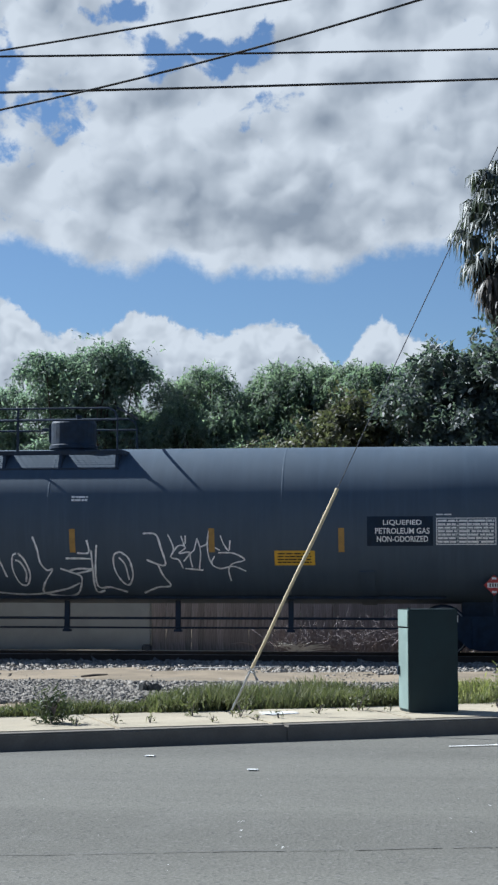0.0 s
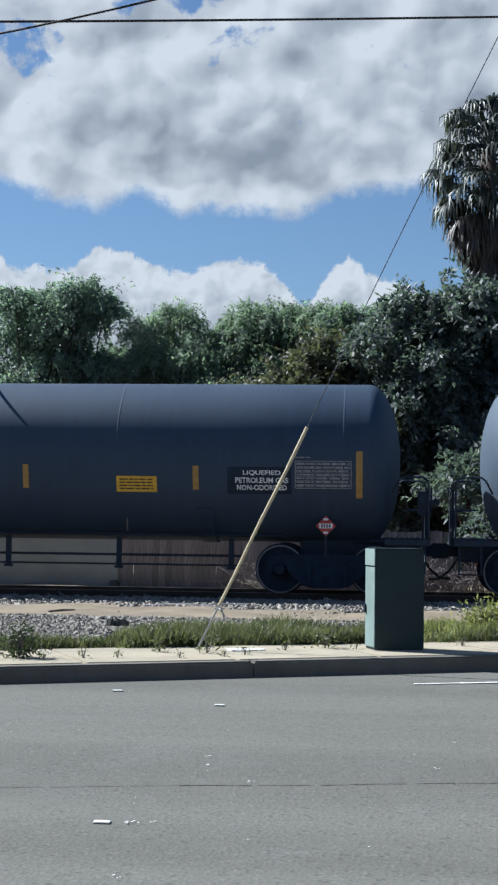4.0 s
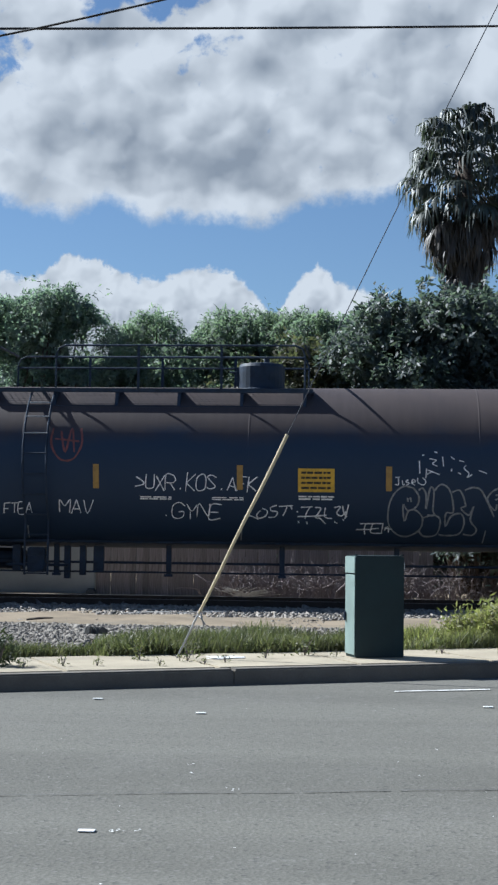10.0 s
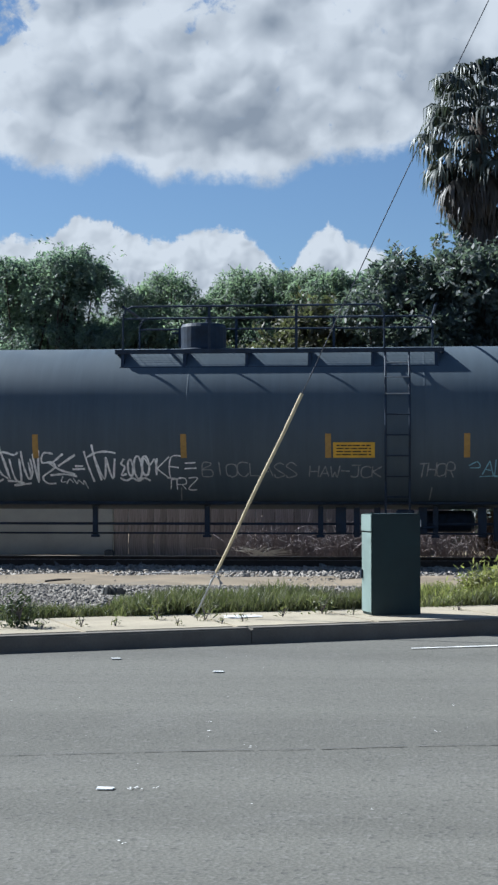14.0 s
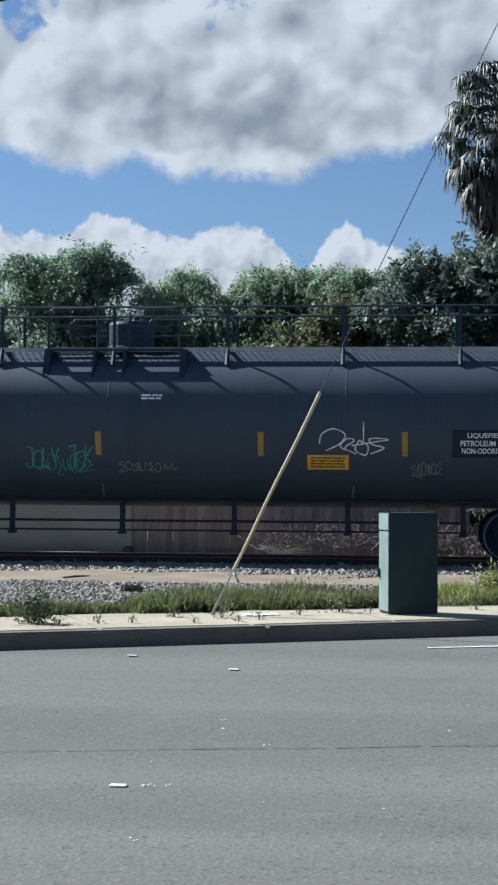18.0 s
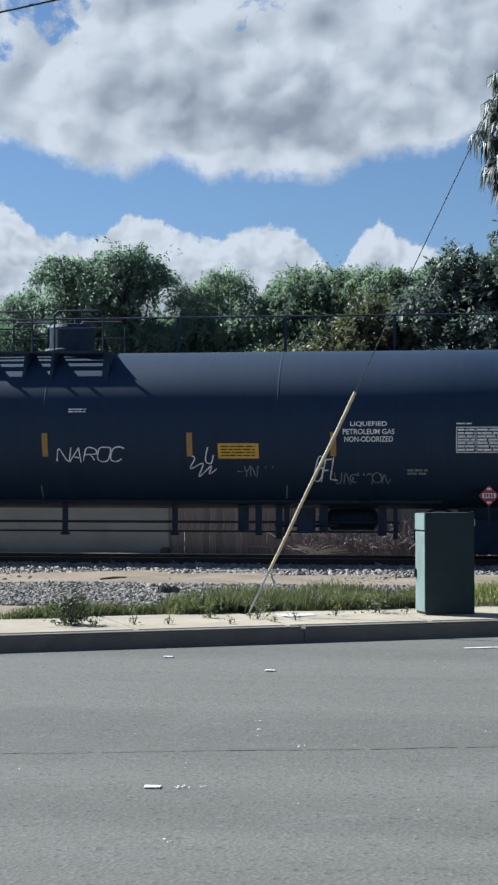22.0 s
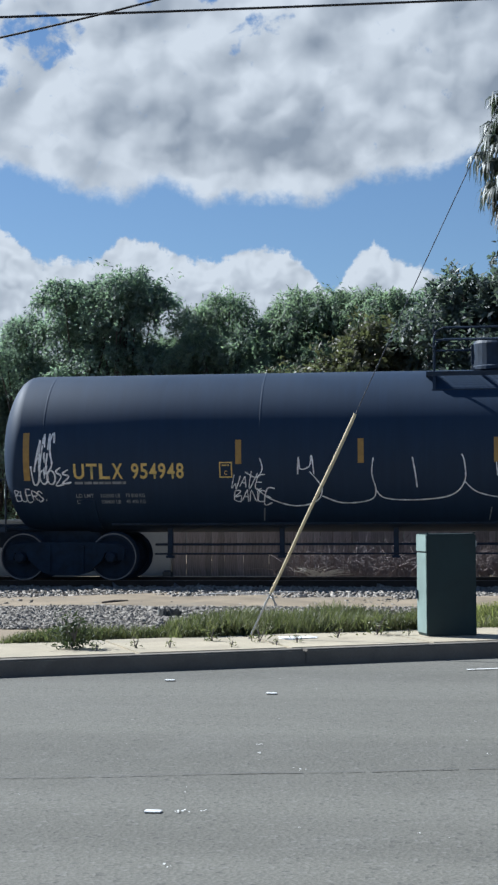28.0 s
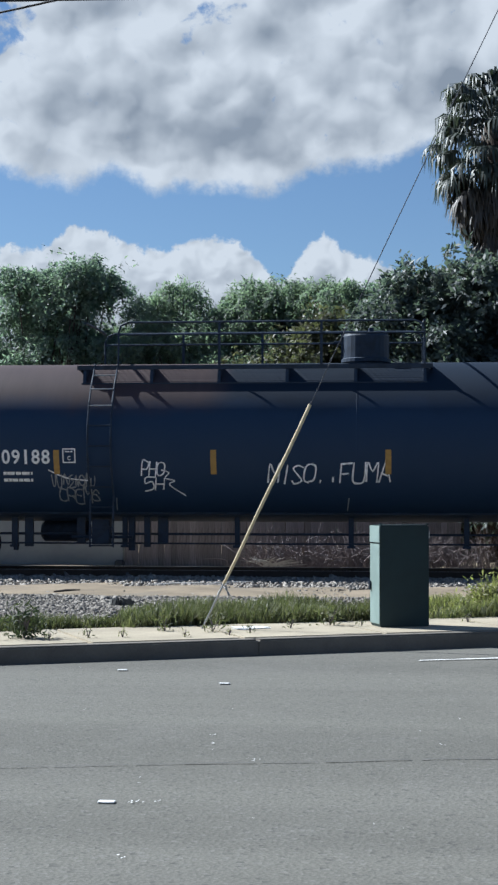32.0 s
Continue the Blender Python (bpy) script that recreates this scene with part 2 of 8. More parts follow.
    lumps = sum_of(sun_side(0.42, 1.0, 0.5, 0.9, 1.45, 0.2), billows(0.45, 0.55, 0.62), billows(1.0, 0.28, 0.22), sun_side(1.6, 2.0, 0.5, 0.25, 0.16, 0.3))
    high_lit = n.math("ADD", n.math("ADD", n.math("SUBTRACT", 0.74, shade), bright), lumps, clamp=True)
    cover = n.math("MULTIPLY", n.math("MAXIMUM", low, high), north_window(n, side, up))
    glow = n.add("ShaderNodeEmission")
    n.put(glow.inputs[0], n.mix(n.mix(low, high_lit, low_lit), CLOUDGREY, CLOUDWHITE))
    glow.inputs[1].default_value = CLOUDGLOW
    both = n.add("ShaderNodeMixShader")
    n.put(both.inputs[0], cover)
    n.put(both.inputs[1], n.add("ShaderNodeBsdfTransparent").outputs[0])
    n.put(both.inputs[2], glow.outputs[0])
    n.put(n.add("ShaderNodeOutputMaterial").inputs[0], both.outputs[0])
    m.cycles.emission_sampling = "NONE"
    bm = bmesh.new()
    far = 3000.0
    grid = [[bm.verts.new((far * math.sin(radians(a)) * math.cos(radians(e)), far * math.cos(radians(a)) * math.cos(radians(e)), far * math.sin(radians(e)))) for a in range(-36, 25, 2)] for e in range(-1, 32, 2)]
    for lower, upper in zip(grid, grid[1:]):
        for k in range(len(lower) - 1):
            bm.faces.new((lower[k], lower[k + 1], upper[k + 1], upper[k]))
    me = bpy.data.meshes.new("cloud_backdrop")
    bm.to_mesh(me)
    bm.free()
    me.materials.append(m)
    ob = new("cloud_backdrop", me)
    ob.location = (0, 0, 1.66)
    return tagged(ob, "two banks of white and grey cumulus cloud drifting over the horizon", "clouds", kind="structure")


clouds = cloud_banks()
sun = new("sun", bpy.data.lights.new("sun", "SUN"))
sun.data.energy, sun.data.angle, sun.data.color = 5.0, radians(0.6), (1.0, 0.94, 0.84)
sun.matrix_world = look(SUN * 60, (0, 0, 0))

# ---- materials ----
def material(name, base, rough=0.6, metal=0.0, var=0.25, scale=6.0, grain=120.0, bump=0.15, tint=None, stain=None, spec=0.5, coords="Object", rand=0.0, stretch=None):
    """A procedural surface: base colour varied by broad blotches and fine grain, with fine relief. stain: a colour that shows through in patches."""
    m = bpy.data.materials.new(name)
    m.use_nodes = True
    n = Nodes(m.node_tree)
    p = n.add("ShaderNodeTexCoord").outputs[coords]
    if stretch:
        p = n.vec("MULTIPLY", p, stretch)
    broad, small = n.noise(p, scale, 5.0, 0.6, 0.4), n.noise(p, grain, 3.0, 0.6)
    dark = tuple(c * (1 - var) for c in base)
    light = tuple(min(1, c * (1 + var)) for c in (tint or base))
    col = n.mix(n.range(broad, 0.3, 0.7), dark, light)
    col = n.mix(n.math("MULTIPLY", n.range(small, 0.25, 0.75), 0.5), col, n.mix(1.0, col, (0.72, 0.72, 0.72), "MULTIPLY"))
    if stain:
        patch = n.range(n.noise(p, scale * 0.45, 7.0, 0.7, 0.8), 0.56, 0.68)
        col = n.mix(n.math("MULTIPLY", patch, 0.75), col, stain)
    if rand:
        info = n.add("ShaderNodeObjectInfo").outputs["Random"]
        col = n.mix(1.0, col, n.ramp(info, ((0.0, 1 - rand), (1.0, 1.0))), "MULTIPLY")
    b = n.add("ShaderNodeBsdfPrincipled")
    n.put(b.inputs["Base Color"], col)
    n.put(b.inputs["Roughness"], n.range(broad, 0.2, 0.8, max(0.05, rough - 0.12), min(1.0, rough + 0.12)))
    b.inputs["Metallic"].default_value = metal
    b.inputs["Specular IOR Level"].default_value = spec
    if bump:
        bm_node = n.add("ShaderNodeBump")
        bm_node.inputs["Strength"].default_value = bump
        bm_node.inputs["Distance"].default_value = 0.01
        n.put(bm_node.inputs["Height"], n.math("ADD", small, n.math("MULTIPLY", broad, 0.6)))
        n.put(b.inputs["Normal"], bm_node.outputs[0])
    n.put(n.add("ShaderNodeOutputMaterial").inputs[0], b.outputs[0])
    return m


def leaf_material(name, base, other, through=0.35):
    m = bpy.data.materials.new(name)
    m.use_nodes = True
    n = Nodes(m.node_tree)
    isle = n.add("ShaderNodeNewGeometry").outputs["Random Per Island"]
    p = n.add("ShaderNodeTexCoord").outputs["Object"]
    col = n.mix(isle, base, other)
    col = n.mix(1.0, col, n.ramp(n.noise(p, 0.9, 3.0), ((0.3, 0.6), (0.7, 1.15))), "MULTIPLY")
    b = n.add("ShaderNodeBsdfPrincipled")
    n.put(b.inputs["Base Color"], col)
    b.inputs["Roughness"].default_value = 0.5
    t = n.add("ShaderNodeBsdfTranslucent")
    n.put(t.inputs[0], n.mix(1.0, col, (1.2, 1.4, 0.9), "MULTIPLY"))
    mixed = n.add("ShaderNodeMixShader")
    mixed.inputs[0].default_value = through
    n.put(mixed.inputs[1], b.outputs[0])
    n.put(mixed.inputs[2], t.outputs[0])
    n.put(n.add("ShaderNodeOutputMaterial").inputs[0], mixed.outputs[0])
    return m


def asphalt():
    """Worn asphalt: bare aggregate, broad worn lanes, patches and fine dark specks."""
    m = bpy.data.materials.new("asphalt")
    m.use_nodes = True
    n = Nodes(m.node_tree)
    p = n.add("ShaderNodeTexCoord").outputs["Object"]
    lanes = n.noise(n.vec("MULTIPLY", n.vec("ADD", p, (0.0, 0.0, 0.0)), (0.05, 0.55, 1.0)), 1.0, 4.0, 0.55, 0.2)
    blot = n.noise(p, 0.9, 7.0, 0.65, 0.6)
    grit = n.noise(p, 55.0, 4.0, 0.7)
    stone = n.add("ShaderNodeTexVoronoi")
    n.put(stone.inputs["Vector"], p)
    stone.inputs["Scale"].default_value = 38.0
    col = n.mix(n.range(lanes, 0.3, 0.7), (0.119, 0.115, 0.101), (0.154, 0.149, 0.130))
    col = n.mix(n.math("MULTIPLY", n.range(blot, 0.48, 0.72), 0.5), col, (0.153, 0.148, 0.133))
    col = n.mix(n.range(grit, 0.3, 0.7), n.mix(1.0, col, (0.76, 0.76, 0.76), "MULTIPLY"), n.mix(1.0, col, (1.14, 1.14, 1.14), "MULTIPLY"))
    tone = n.add("ShaderNodeSeparateColor")
    n.put(tone.inputs[0], stone.outputs["Color"])
    col = n.mix(n.range(tone.outputs[0], 0.92, 0.97, 0.0, 0.25), col, (0.238, 0.231, 0.218))
    col = n.mix(n.range(tone.outputs[1], 0.93, 0.97, 0.0, 0.4), col, (0.046, 0.046, 0.046))
    b = n.add("ShaderNodeBsdfPrincipled")
    n.put(b.inputs["Base Color"], col)
    b.inputs["Roughness"].default_value = 0.9
    b.inputs["Specular IOR Level"].default_value = 0.2
    bn = n.add("ShaderNodeBump")
    bn.inputs["Strength"].default_value = 0.5
    bn.inputs["Distance"].default_value = 0.006
    n.put(bn.inputs["Height"], n.math("ADD", grit, stone.outputs["Distance"]))
    n.put(b.inputs["Normal"], bn.outputs[0])
    n.put(n.add("ShaderNodeOutputMaterial").inputs[0], b.outputs[0])
    return m


RUST = material("rust_streak", (0.085, 0.058, 0.044), 0.9, var=0.4, scale=8)
ASPHALT = asphalt()
SEAL = material("crack_sealant", (0.088, 0.087, 0.080), 0.8, scale=3)
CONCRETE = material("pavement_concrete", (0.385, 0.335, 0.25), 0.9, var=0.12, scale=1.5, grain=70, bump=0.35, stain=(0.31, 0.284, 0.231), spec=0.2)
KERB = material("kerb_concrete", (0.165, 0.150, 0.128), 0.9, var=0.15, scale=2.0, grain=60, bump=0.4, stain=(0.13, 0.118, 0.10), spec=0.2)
DIRT = material("dirt", (0.251, 0.205, 0.149), 0.95, var=0.2, scale=1.2, grain=40, bump=0.6, stain=(0.205, 0.178, 0.145), spec=0.1)
STONE = material("gravel_stone", (0.235, 0.215, 0.190), 0.9, var=0.4, scale=9, grain=60, bump=0.4, spec=0.2)
BALLAST = material("ballast_stone", (0.145, 0.135, 0.130), 0.9, var=0.4, scale=6, grain=50, bump=0.5, spec=0.2)
RAIL = material("rail_steel", (0.04, 0.033, 0.03), 0.55, 0.6, var=0.3, scale=4)
RAILTOP = material("rail_polished", (0.16, 0.15, 0.15), 0.5, 0.8, var=0.1, scale=4)
TIE = material("tie_wood", (0.046, 0.036, 0.03), 0.9, var=0.35, scale=5, stretch=(1, 8, 8))
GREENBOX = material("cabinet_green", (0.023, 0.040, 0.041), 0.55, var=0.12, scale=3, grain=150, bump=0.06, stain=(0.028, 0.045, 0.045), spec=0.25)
YELLOWPOLE = material("guard_plastic", (0.56, 0.47, 0.29), 0.5, var=0.12, scale=8, stain=(0.47, 0.40, 0.26))
# lighter copy of the cabinet green: sunlight on its left side, put into the colour
CABINETLIT = material("cabinet_lit", (0.22, 0.285, 0.265), 0.55, var=0.12, scale=3, grain=150, bump=0.06, stain=(0.17, 0.225, 0.21), spec=0.3)
STRAND = material("dark_strand", (0.10, 0.10, 0.11), 0.6, 0.3, var=0.2)
GALV = material("galvanised_steel", (0.36, 0.36, 0.36), 0.4, 0.8, var=0.2)
WIREBLACK = material("cable_sheath", (0.013, 0.013, 0.015), 0.6)
PAINTWHITE = material("road_paint", (0.75, 0.75, 0.73), 0.7, var=0.1, scale=12)
UNDER = material("underframe_black", (0.018, 0.030, 0.052), 0.6, var=0.35, scale=5, stain=(0.028, 0.037, 0.052), spec=0.3)
TRUCKBLACK = material("truck_black", (0.012, 0.023, 0.042), 0.75, var=0.35, scale=5, stain=(0.020, 0.028, 0.044), spec=0.2)
WHEEL = material("wheel_steel", (0.017, 0.027, 0.046), 0.75, 0.0, var=0.3, scale=5, spec=0.2)
TREAD = material("wheel_tread", (0.17, 0.18, 0.20), 0.4, 0.9, var=0.3, scale=3)
STRIPE = material("reflective_yellow", (0.36, 0.215, 0.05), 0.5, var=0.15, scale=9)
LETTER = material("stencil_white", (0.84, 0.84, 0.82), 0.6, var=0.15, scale=14)
LETTERY = material("stencil_yellow", (0.66, 0.47, 0.14), 0.6, var=0.15, scale=14)
SPRAY = material("spray_white", (0.78, 0.79, 0.80), 0.6, var=0.25, scale=12)
SPRAYDIM = material("spray_grey", (0.24, 0.25, 0.26), 0.6, var=0.3, scale=12)
SPRAYGREEN = material("spray_green", (0.05, 0.30, 0.26), 0.6, var=0.25, scale=12)
SPRAYBLUE = material("spray_blue", (0.24, 0.46, 0.56), 0.6, var=0.25, scale=12)
SPRAYRED = material("spray_red", (0.19, 0.06, 0.05), 0.6, var=0.4, scale=12)
SIGNYELLOW = material("sign_yellow", (0.66, 0.40, 0.03), 0.5, var=0.12, scale=8)
SIGNDARK = material("sign_print", (0.033, 0.023, 0.013), 0.6)
BLACKPATCH = material("repaint_black", (0.015, 0.028, 0.050), 0.6, var=0.2, spec=0.2)
REDSIGN = material("placard_red", (0.42, 0.04, 0.035), 0.5, var=0.1)
WALLFAR = material("plain_wall", (0.30, 0.31, 0.33), 0.9, scale=1.0)
WALLGREY = material("wall_render", (0.36, 0.385, 0.39), 0.9, var=0.1, scale=1.2, grain=50, stain=(0.30, 0.315, 0.32), spec=0.2)
FENCEWOOD = material("fence_wood", (0.33, 0.30, 0.30), 0.9, var=0.3, scale=2, stretch=(8, 8, 1), rand=0.35, spec=0.2)
HOUSEWALL = material("house_stucco", (0.33, 0.335, 0.33), 0.9, var=0.06, scale=2, spec=0.2)
HOUSETRIM = material("house_trim", (0.528, 0.528, 0.515), 0.6, var=0.05)
ROOFGREY = material("roof_shingle", (0.086, 0.086, 0.089), 0.9, var=0.25, scale=3, grain=30, bump=0.4, rand=0.3)
BARK = material("bark", (0.079, 0.059, 0.046), 0.95, var=0.4, scale=5, stretch=(6, 6, 1), bump=0.7)
DRYTWIG = material("dry_twig", (0.20, 0.17, 0.175), 0.9, var=0.3, scale=5)
LEAF = leaf_material("leaf_green", (0.154, 0.194, 0.180), (0.255, 0.300, 0.248), 0.66)
LEAFDARK = leaf_material("leaf_dark", (0.086, 0.110, 0.118), (0.150, 0.168, 0.155), 0.5)
LEAFPALM = leaf_material("leaf_palm", (0.042, 0.055, 0.048), (0.095, 0.105, 0.088), 0.2)
LEAFDRY = leaf_material("leaf_dry", (0.065, 0.056, 0.05), (0.115, 0.095, 0.08), 0.2)
GRASSDRY = leaf_material("grass_dry", (0.23, 0.245, 0.09), (0.4, 0.365, 0.17), 0.45)
LEAFGREY = leaf_material("leaf_grey_green", (0.15, 0.195, 0.195), (0.255, 0.30, 0.275), 0.66)
LEAFWEED = leaf_material("leaf_weed", (0.035, 0.050, 0.022), (0.085, 0.10, 0.045), 0.3)
LEAFDRYGREEN = leaf_material("leaf_brownish", (0.085, 0.09, 0.055), (0.14, 0.13, 0.08), 0.4)
GALVTWIG = material("bleached_twig", (0.55, 0.52, 0.48), 0.9, var=0.2, scale=6)
STONEPALE = material("shoulder_stone", (0.30, 0.275, 0.245), 0.9, var=0.4, scale=9, grain=60, bump=0.4, spec=0.2)
GLASSDARK = material("window_glass", (0.02, 0.023, 0.026), 0.1, var=0.1, bump=0.0)
GRASS = leaf_material("grass_blade", (0.088, 0.103, 0.048), (0.215, 0.205, 0.105), 0.42)


def tank_paint(name, base, dust, var=0.12, middle=None, shaded_flank=None):
    """Weathered gloss tank paint: streaks round the shell and patches of dust."""
    m = bpy.data.materials.new(name)
    m.use_nodes = True
    n = Nodes(m.node_tree)
    p = n.add("ShaderNodeTexCoord").outputs["Object"]
    streak = n.noise(n.vec("MULTIPLY", p, (7.0, 0.6, 0.6)), 1.0, 6.0, 0.65)
    broad = n.noise(p, 0.7, 5.0, 0.6, 0.5)
    fine = n.noise(p, 45.0, 3.0)
    col = n.mix(n.range(streak, 0.35, 0.75), tuple(c * (1 - var) for c in base), tuple(c * (1 + var) for c in base))
    col = n.mix(n.range(broad, 0.3, 0.75, 0.1, 0.8), col, dust)
    col = n.mix(n.math("MULTIPLY", n.range(fine, 0.6, 0.8), 0.12), col, (0.12, 0.12, 0.12))
    u = n.add("ShaderNodeSeparateXYZ")
    n.put(u.inputs[0], p)
    if middle:
        # a repainted stretch of the shell, with a sprayed edge
        x = n.math("ADD", u.outputs[0], n.math("MULTIPLY", n.math("SUBTRACT", broad, 0.5), 0.8))
        x2 = n.math("ADD", u.outputs[0], n.math("MULTIPLY", n.math("SUBTRACT", u.outputs[2], 3.4), 0.15))
        inside = n.math("MULTIPLY", n.range(x, middle[0], middle[0] + 0.7), n.range(x2, middle[1] - 0.04, middle[1], 1.0, 0.0))
        col = n.mix(inside, col, middle[2])
    if shaded_flank:
        # shade on the sides, put into the colour below a rough soft edge
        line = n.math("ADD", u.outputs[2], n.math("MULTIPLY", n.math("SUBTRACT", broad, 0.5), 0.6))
        col = n.mix(n.range(line, shaded_flank[0] - 0.25, shaded_flank[0] + 0.25, 1.0, 0.0), col, shaded_flank[1])
    b = n.add("ShaderNodeBsdfPrincipled")
    n.put(b.inputs["Base Color"], col)
    n.put(b.inputs["Roughness"], n.range(broad, 0.3, 0.7, 0.60, 0.70))
    b.inputs["Specular IOR Level"].default_value = 0.28
    bn = n.add("ShaderNodeBump")
    bn.inputs["Strength"].default_value = 0.08
    bn.inputs["Distance"].default_value = 0.02
    n.put(bn.inputs["Height"], n.math("ADD", broad, n.math("MULTIPLY", fine, 0.2)))
    n.put(b.inputs["Normal"], bn.outputs[0])
    n.put(n.add("ShaderNodeOutputMaterial").inputs[0], b.outputs[0])
    return m


TANKGREY = tank_paint("tank_faded_black", (0.060, 0.085, 0.120), (0.078, 0.102, 0.132))
TANKASH = tank_paint("tank_ash_grey", (0.064, 0.088, 0.112), (0.084, 0.107, 0.128))
TANKIRON = tank_paint("tank_iron_grey", (0.042, 0.060, 0.086), (0.054, 0.072, 0.097))
TANKSLATE = tank_paint("tank_slate", (0.031, 0.051, 0.088), (0.040, 0.061, 0.097))
TANKDARK = tank_paint("tank_black", (0.012, 0.028, 0.060), (0.016, 0.032, 0.063))
# the two brown cars have the navy shade of their sides in the paint
TANKBROWN = tank_paint("tank_brown", (0.050, 0.040, 0.042), (0.072, 0.055, 0.051), shaded_flank=(3.1, (0.020, 0.037, 0.070)))
TANKTWO = tank_paint("tank_brown_and_black", (0.050, 0.034, 0.036), (0.064, 0.042, 0.041), middle=(7.0, 13.95, (0.005, 0.013, 0.028)), shaded_flank=(3.1, (0.013, 0.033, 0.074)))
# ---- building helpers ----
def part(name, bm, mat, parent=None, label="", smooth=False, at=None):
    """Links a bmesh as one mesh object, under a thing or a part when parent is given."""
    me = bpy.data.meshes.new(name)
    bm.to_mesh(me)
    bm.free()
    me.materials.append(mat)
    if smooth:
        me.polygons.foreach_set("use_smooth", [True] * len(me.polygons))
    ob = new(name, me)
    if parent:
        ob.parent = parent
    if at is not None:
        ob.matrix_basis = at
    if label:
        ob["label"] = label
    return ob


def thing(name, label, category, group="", at=None):
    ob = new(name)
    ob.empty_display_size = 0.2
    tagged(ob, label, category, group)
    if at is not None:
        ob.matrix_basis = at
    return ob


def share(name, me, parent, m):
    """Another object on a mesh that is already there."""
    ob = new(name, me)
    ob.parent = parent
    ob.matrix_basis = m
    return ob


def block(bm, x0, x1, y0, y1, z0, z1, bevel=0.0, m=None):
    got = bmesh.ops.create_cube(bm, size=1.0, matrix=Matrix.Translation(((x0 + x1) / 2, (y0 + y1) / 2, (z0 + z1) / 2)) @ Matrix.Diagonal((x1 - x0, y1 - y0, z1 - z0, 1)))
    if bevel:
        edges = list({e for v in got["verts"] for e in v.link_edges})
        got = bmesh.ops.bevel(bm, geom=edges, offset=bevel, segments=2, affect="EDGES")
    if m is not None:
        bmesh.ops.transform(bm, matrix=m, verts=got["verts"])
    return bm


def rod(bm, a, b, r, r2=None, sides=8):
    a, b = Vector(a), Vector(b)
    d = b - a
    turn = d.to_track_quat("Z", "Y").to_matrix().to_4x4()
    bmesh.ops.create_cone(bm, cap_ends=True, segments=sides, radius1=r, radius2=r if r2 is None else r2, depth=d.length, matrix=Matrix.Translation((a + b) / 2) @ turn)
    return bm


def chain(bm, pts, r, sides=6):
    """A tube along a line of points, with its bends joined."""
    pts = [Vector(p) for p in pts]
    rings = []
    side = None
    for i, p in enumerate(pts):
        d = (pts[min(i + 1, len(pts) - 1)] - pts[max(i - 1, 0)]).normalized()
        if side is None:
            side = d.orthogonal().normalized()
        side = (side - d * side.dot(d)).normalized()
        up = d.cross(side)
        rr = r[i] if isinstance(r, (list, tuple)) else r
        rings.append([bm.verts.new(p + (side * math.cos(k * math.tau / sides) + up * math.sin(k * math.tau / sides)) * rr) for k in range(sides)])
    for a, b in zip(rings, rings[1:]):
        for k in range(sides):
            bm.faces.new((a[k], a[(k + 1) % sides], b[(k + 1) % sides], b[k]))
    bm.faces.new(rings[0][::-1])
    bm.faces.new(rings[-1])
    return bm


def lathe(bm, profile, sides=32, axis="x", caps=True):
    """Turns a profile of (along, radius) round an axis."""
    rings = []
    for s, r in profile:
        ring = []
        for k in range(sides):
            c, d = math.cos(k * math.tau / sides) * r, math.sin(k * math.tau / sides) * r
            ring.append(bm.verts.new({"x": (s, c, d), "y": (c, s, d), "z": (c, d, s)}[axis]))
        rings.append(ring)
    for a, b in zip(rings, rings[1:]):
        for k in range(sides):
            bm.faces.new((a[k], a[(k + 1) % sides], b[(k + 1) % sides], b[k]))
    if caps:
        bm.faces.new(rings[0][::-1])
        bm.faces.new(rings[-1])
    bmesh.ops.recalc_face_normals(bm, faces=bm.faces)
    return bm


def sheet(bm, xs, ys, z):
    grid = [[bm.verts.new((x, y, z(x, y))) for x in xs] for y in ys]
    for j in range(len(ys) - 1):
        for i in range(len(xs) - 1):
            bm.faces.new((grid[j][i], grid[j][i + 1], grid[j + 1][i + 1], grid[j + 1][i]))
    return bm


def raw(name, verts, faces, mat, parent=None, label=""):
    me = bpy.data.meshes.new(name)
    v, f = np.asarray(verts, np.float32), np.asarray(faces, np.int32)
    me.vertices.add(len(v))
    me.vertices.foreach_set("co", v.ravel())
    me.loops.add(f.size)
    me.loops.foreach_set("vertex_index", f.ravel())
    me.polygons.add(len(f))
    me.polygons.foreach_set("loop_start", np.arange(0, f.size, f.shape[1], dtype=np.int32))
    me.update(calc_edges=True)
    me.validate()
    me.materials.append(mat)
    ob = new(name, me)
    if parent:
        ob.parent = parent
    if label:
        ob["label"] = label
    return ob


rng = np.random.default_rng(7)


def blades(centres, dirs, length, width, name, mat, parent=None, label="", taper=0.15, kink=0.25):
    """Many two-faced blades or leaves: arrays of centres and unit directions; each is bent once."""
    n = len(centres)
    d = dirs / np.linalg.norm(dirs, axis=1, keepdims=True)
    s = np.cross(d, rng.normal(size=(n, 3)))
    s /= np.linalg.norm(s, axis=1, keepdims=True) + 1e-9
    u = np.cross(s, d)
    ln = (length * rng.uniform(0.65, 1.3, n))[:, None]
    wd = (width * rng.uniform(0.7, 1.3, n))[:, None] / 2
    mid = centres + d * ln * 0.5 + u * ln * kink * 0.3
    tip = centres + d * ln - u * ln * kink * 0.3
    v = np.stack((centres - s * wd * 0.5, centres + s * wd * 0.5, mid + s * wd, mid - s * wd, tip + s * wd * taper, tip - s * wd * taper), 1).reshape(-1, 3)
    base = np.arange(n)[:, None] * 6
    f = np.concatenate((base + np.array([[0, 1, 2, 3]]), base + np.array([[3, 2, 4, 5]])), 0)
    return raw(name, v, f, mat, parent, label)


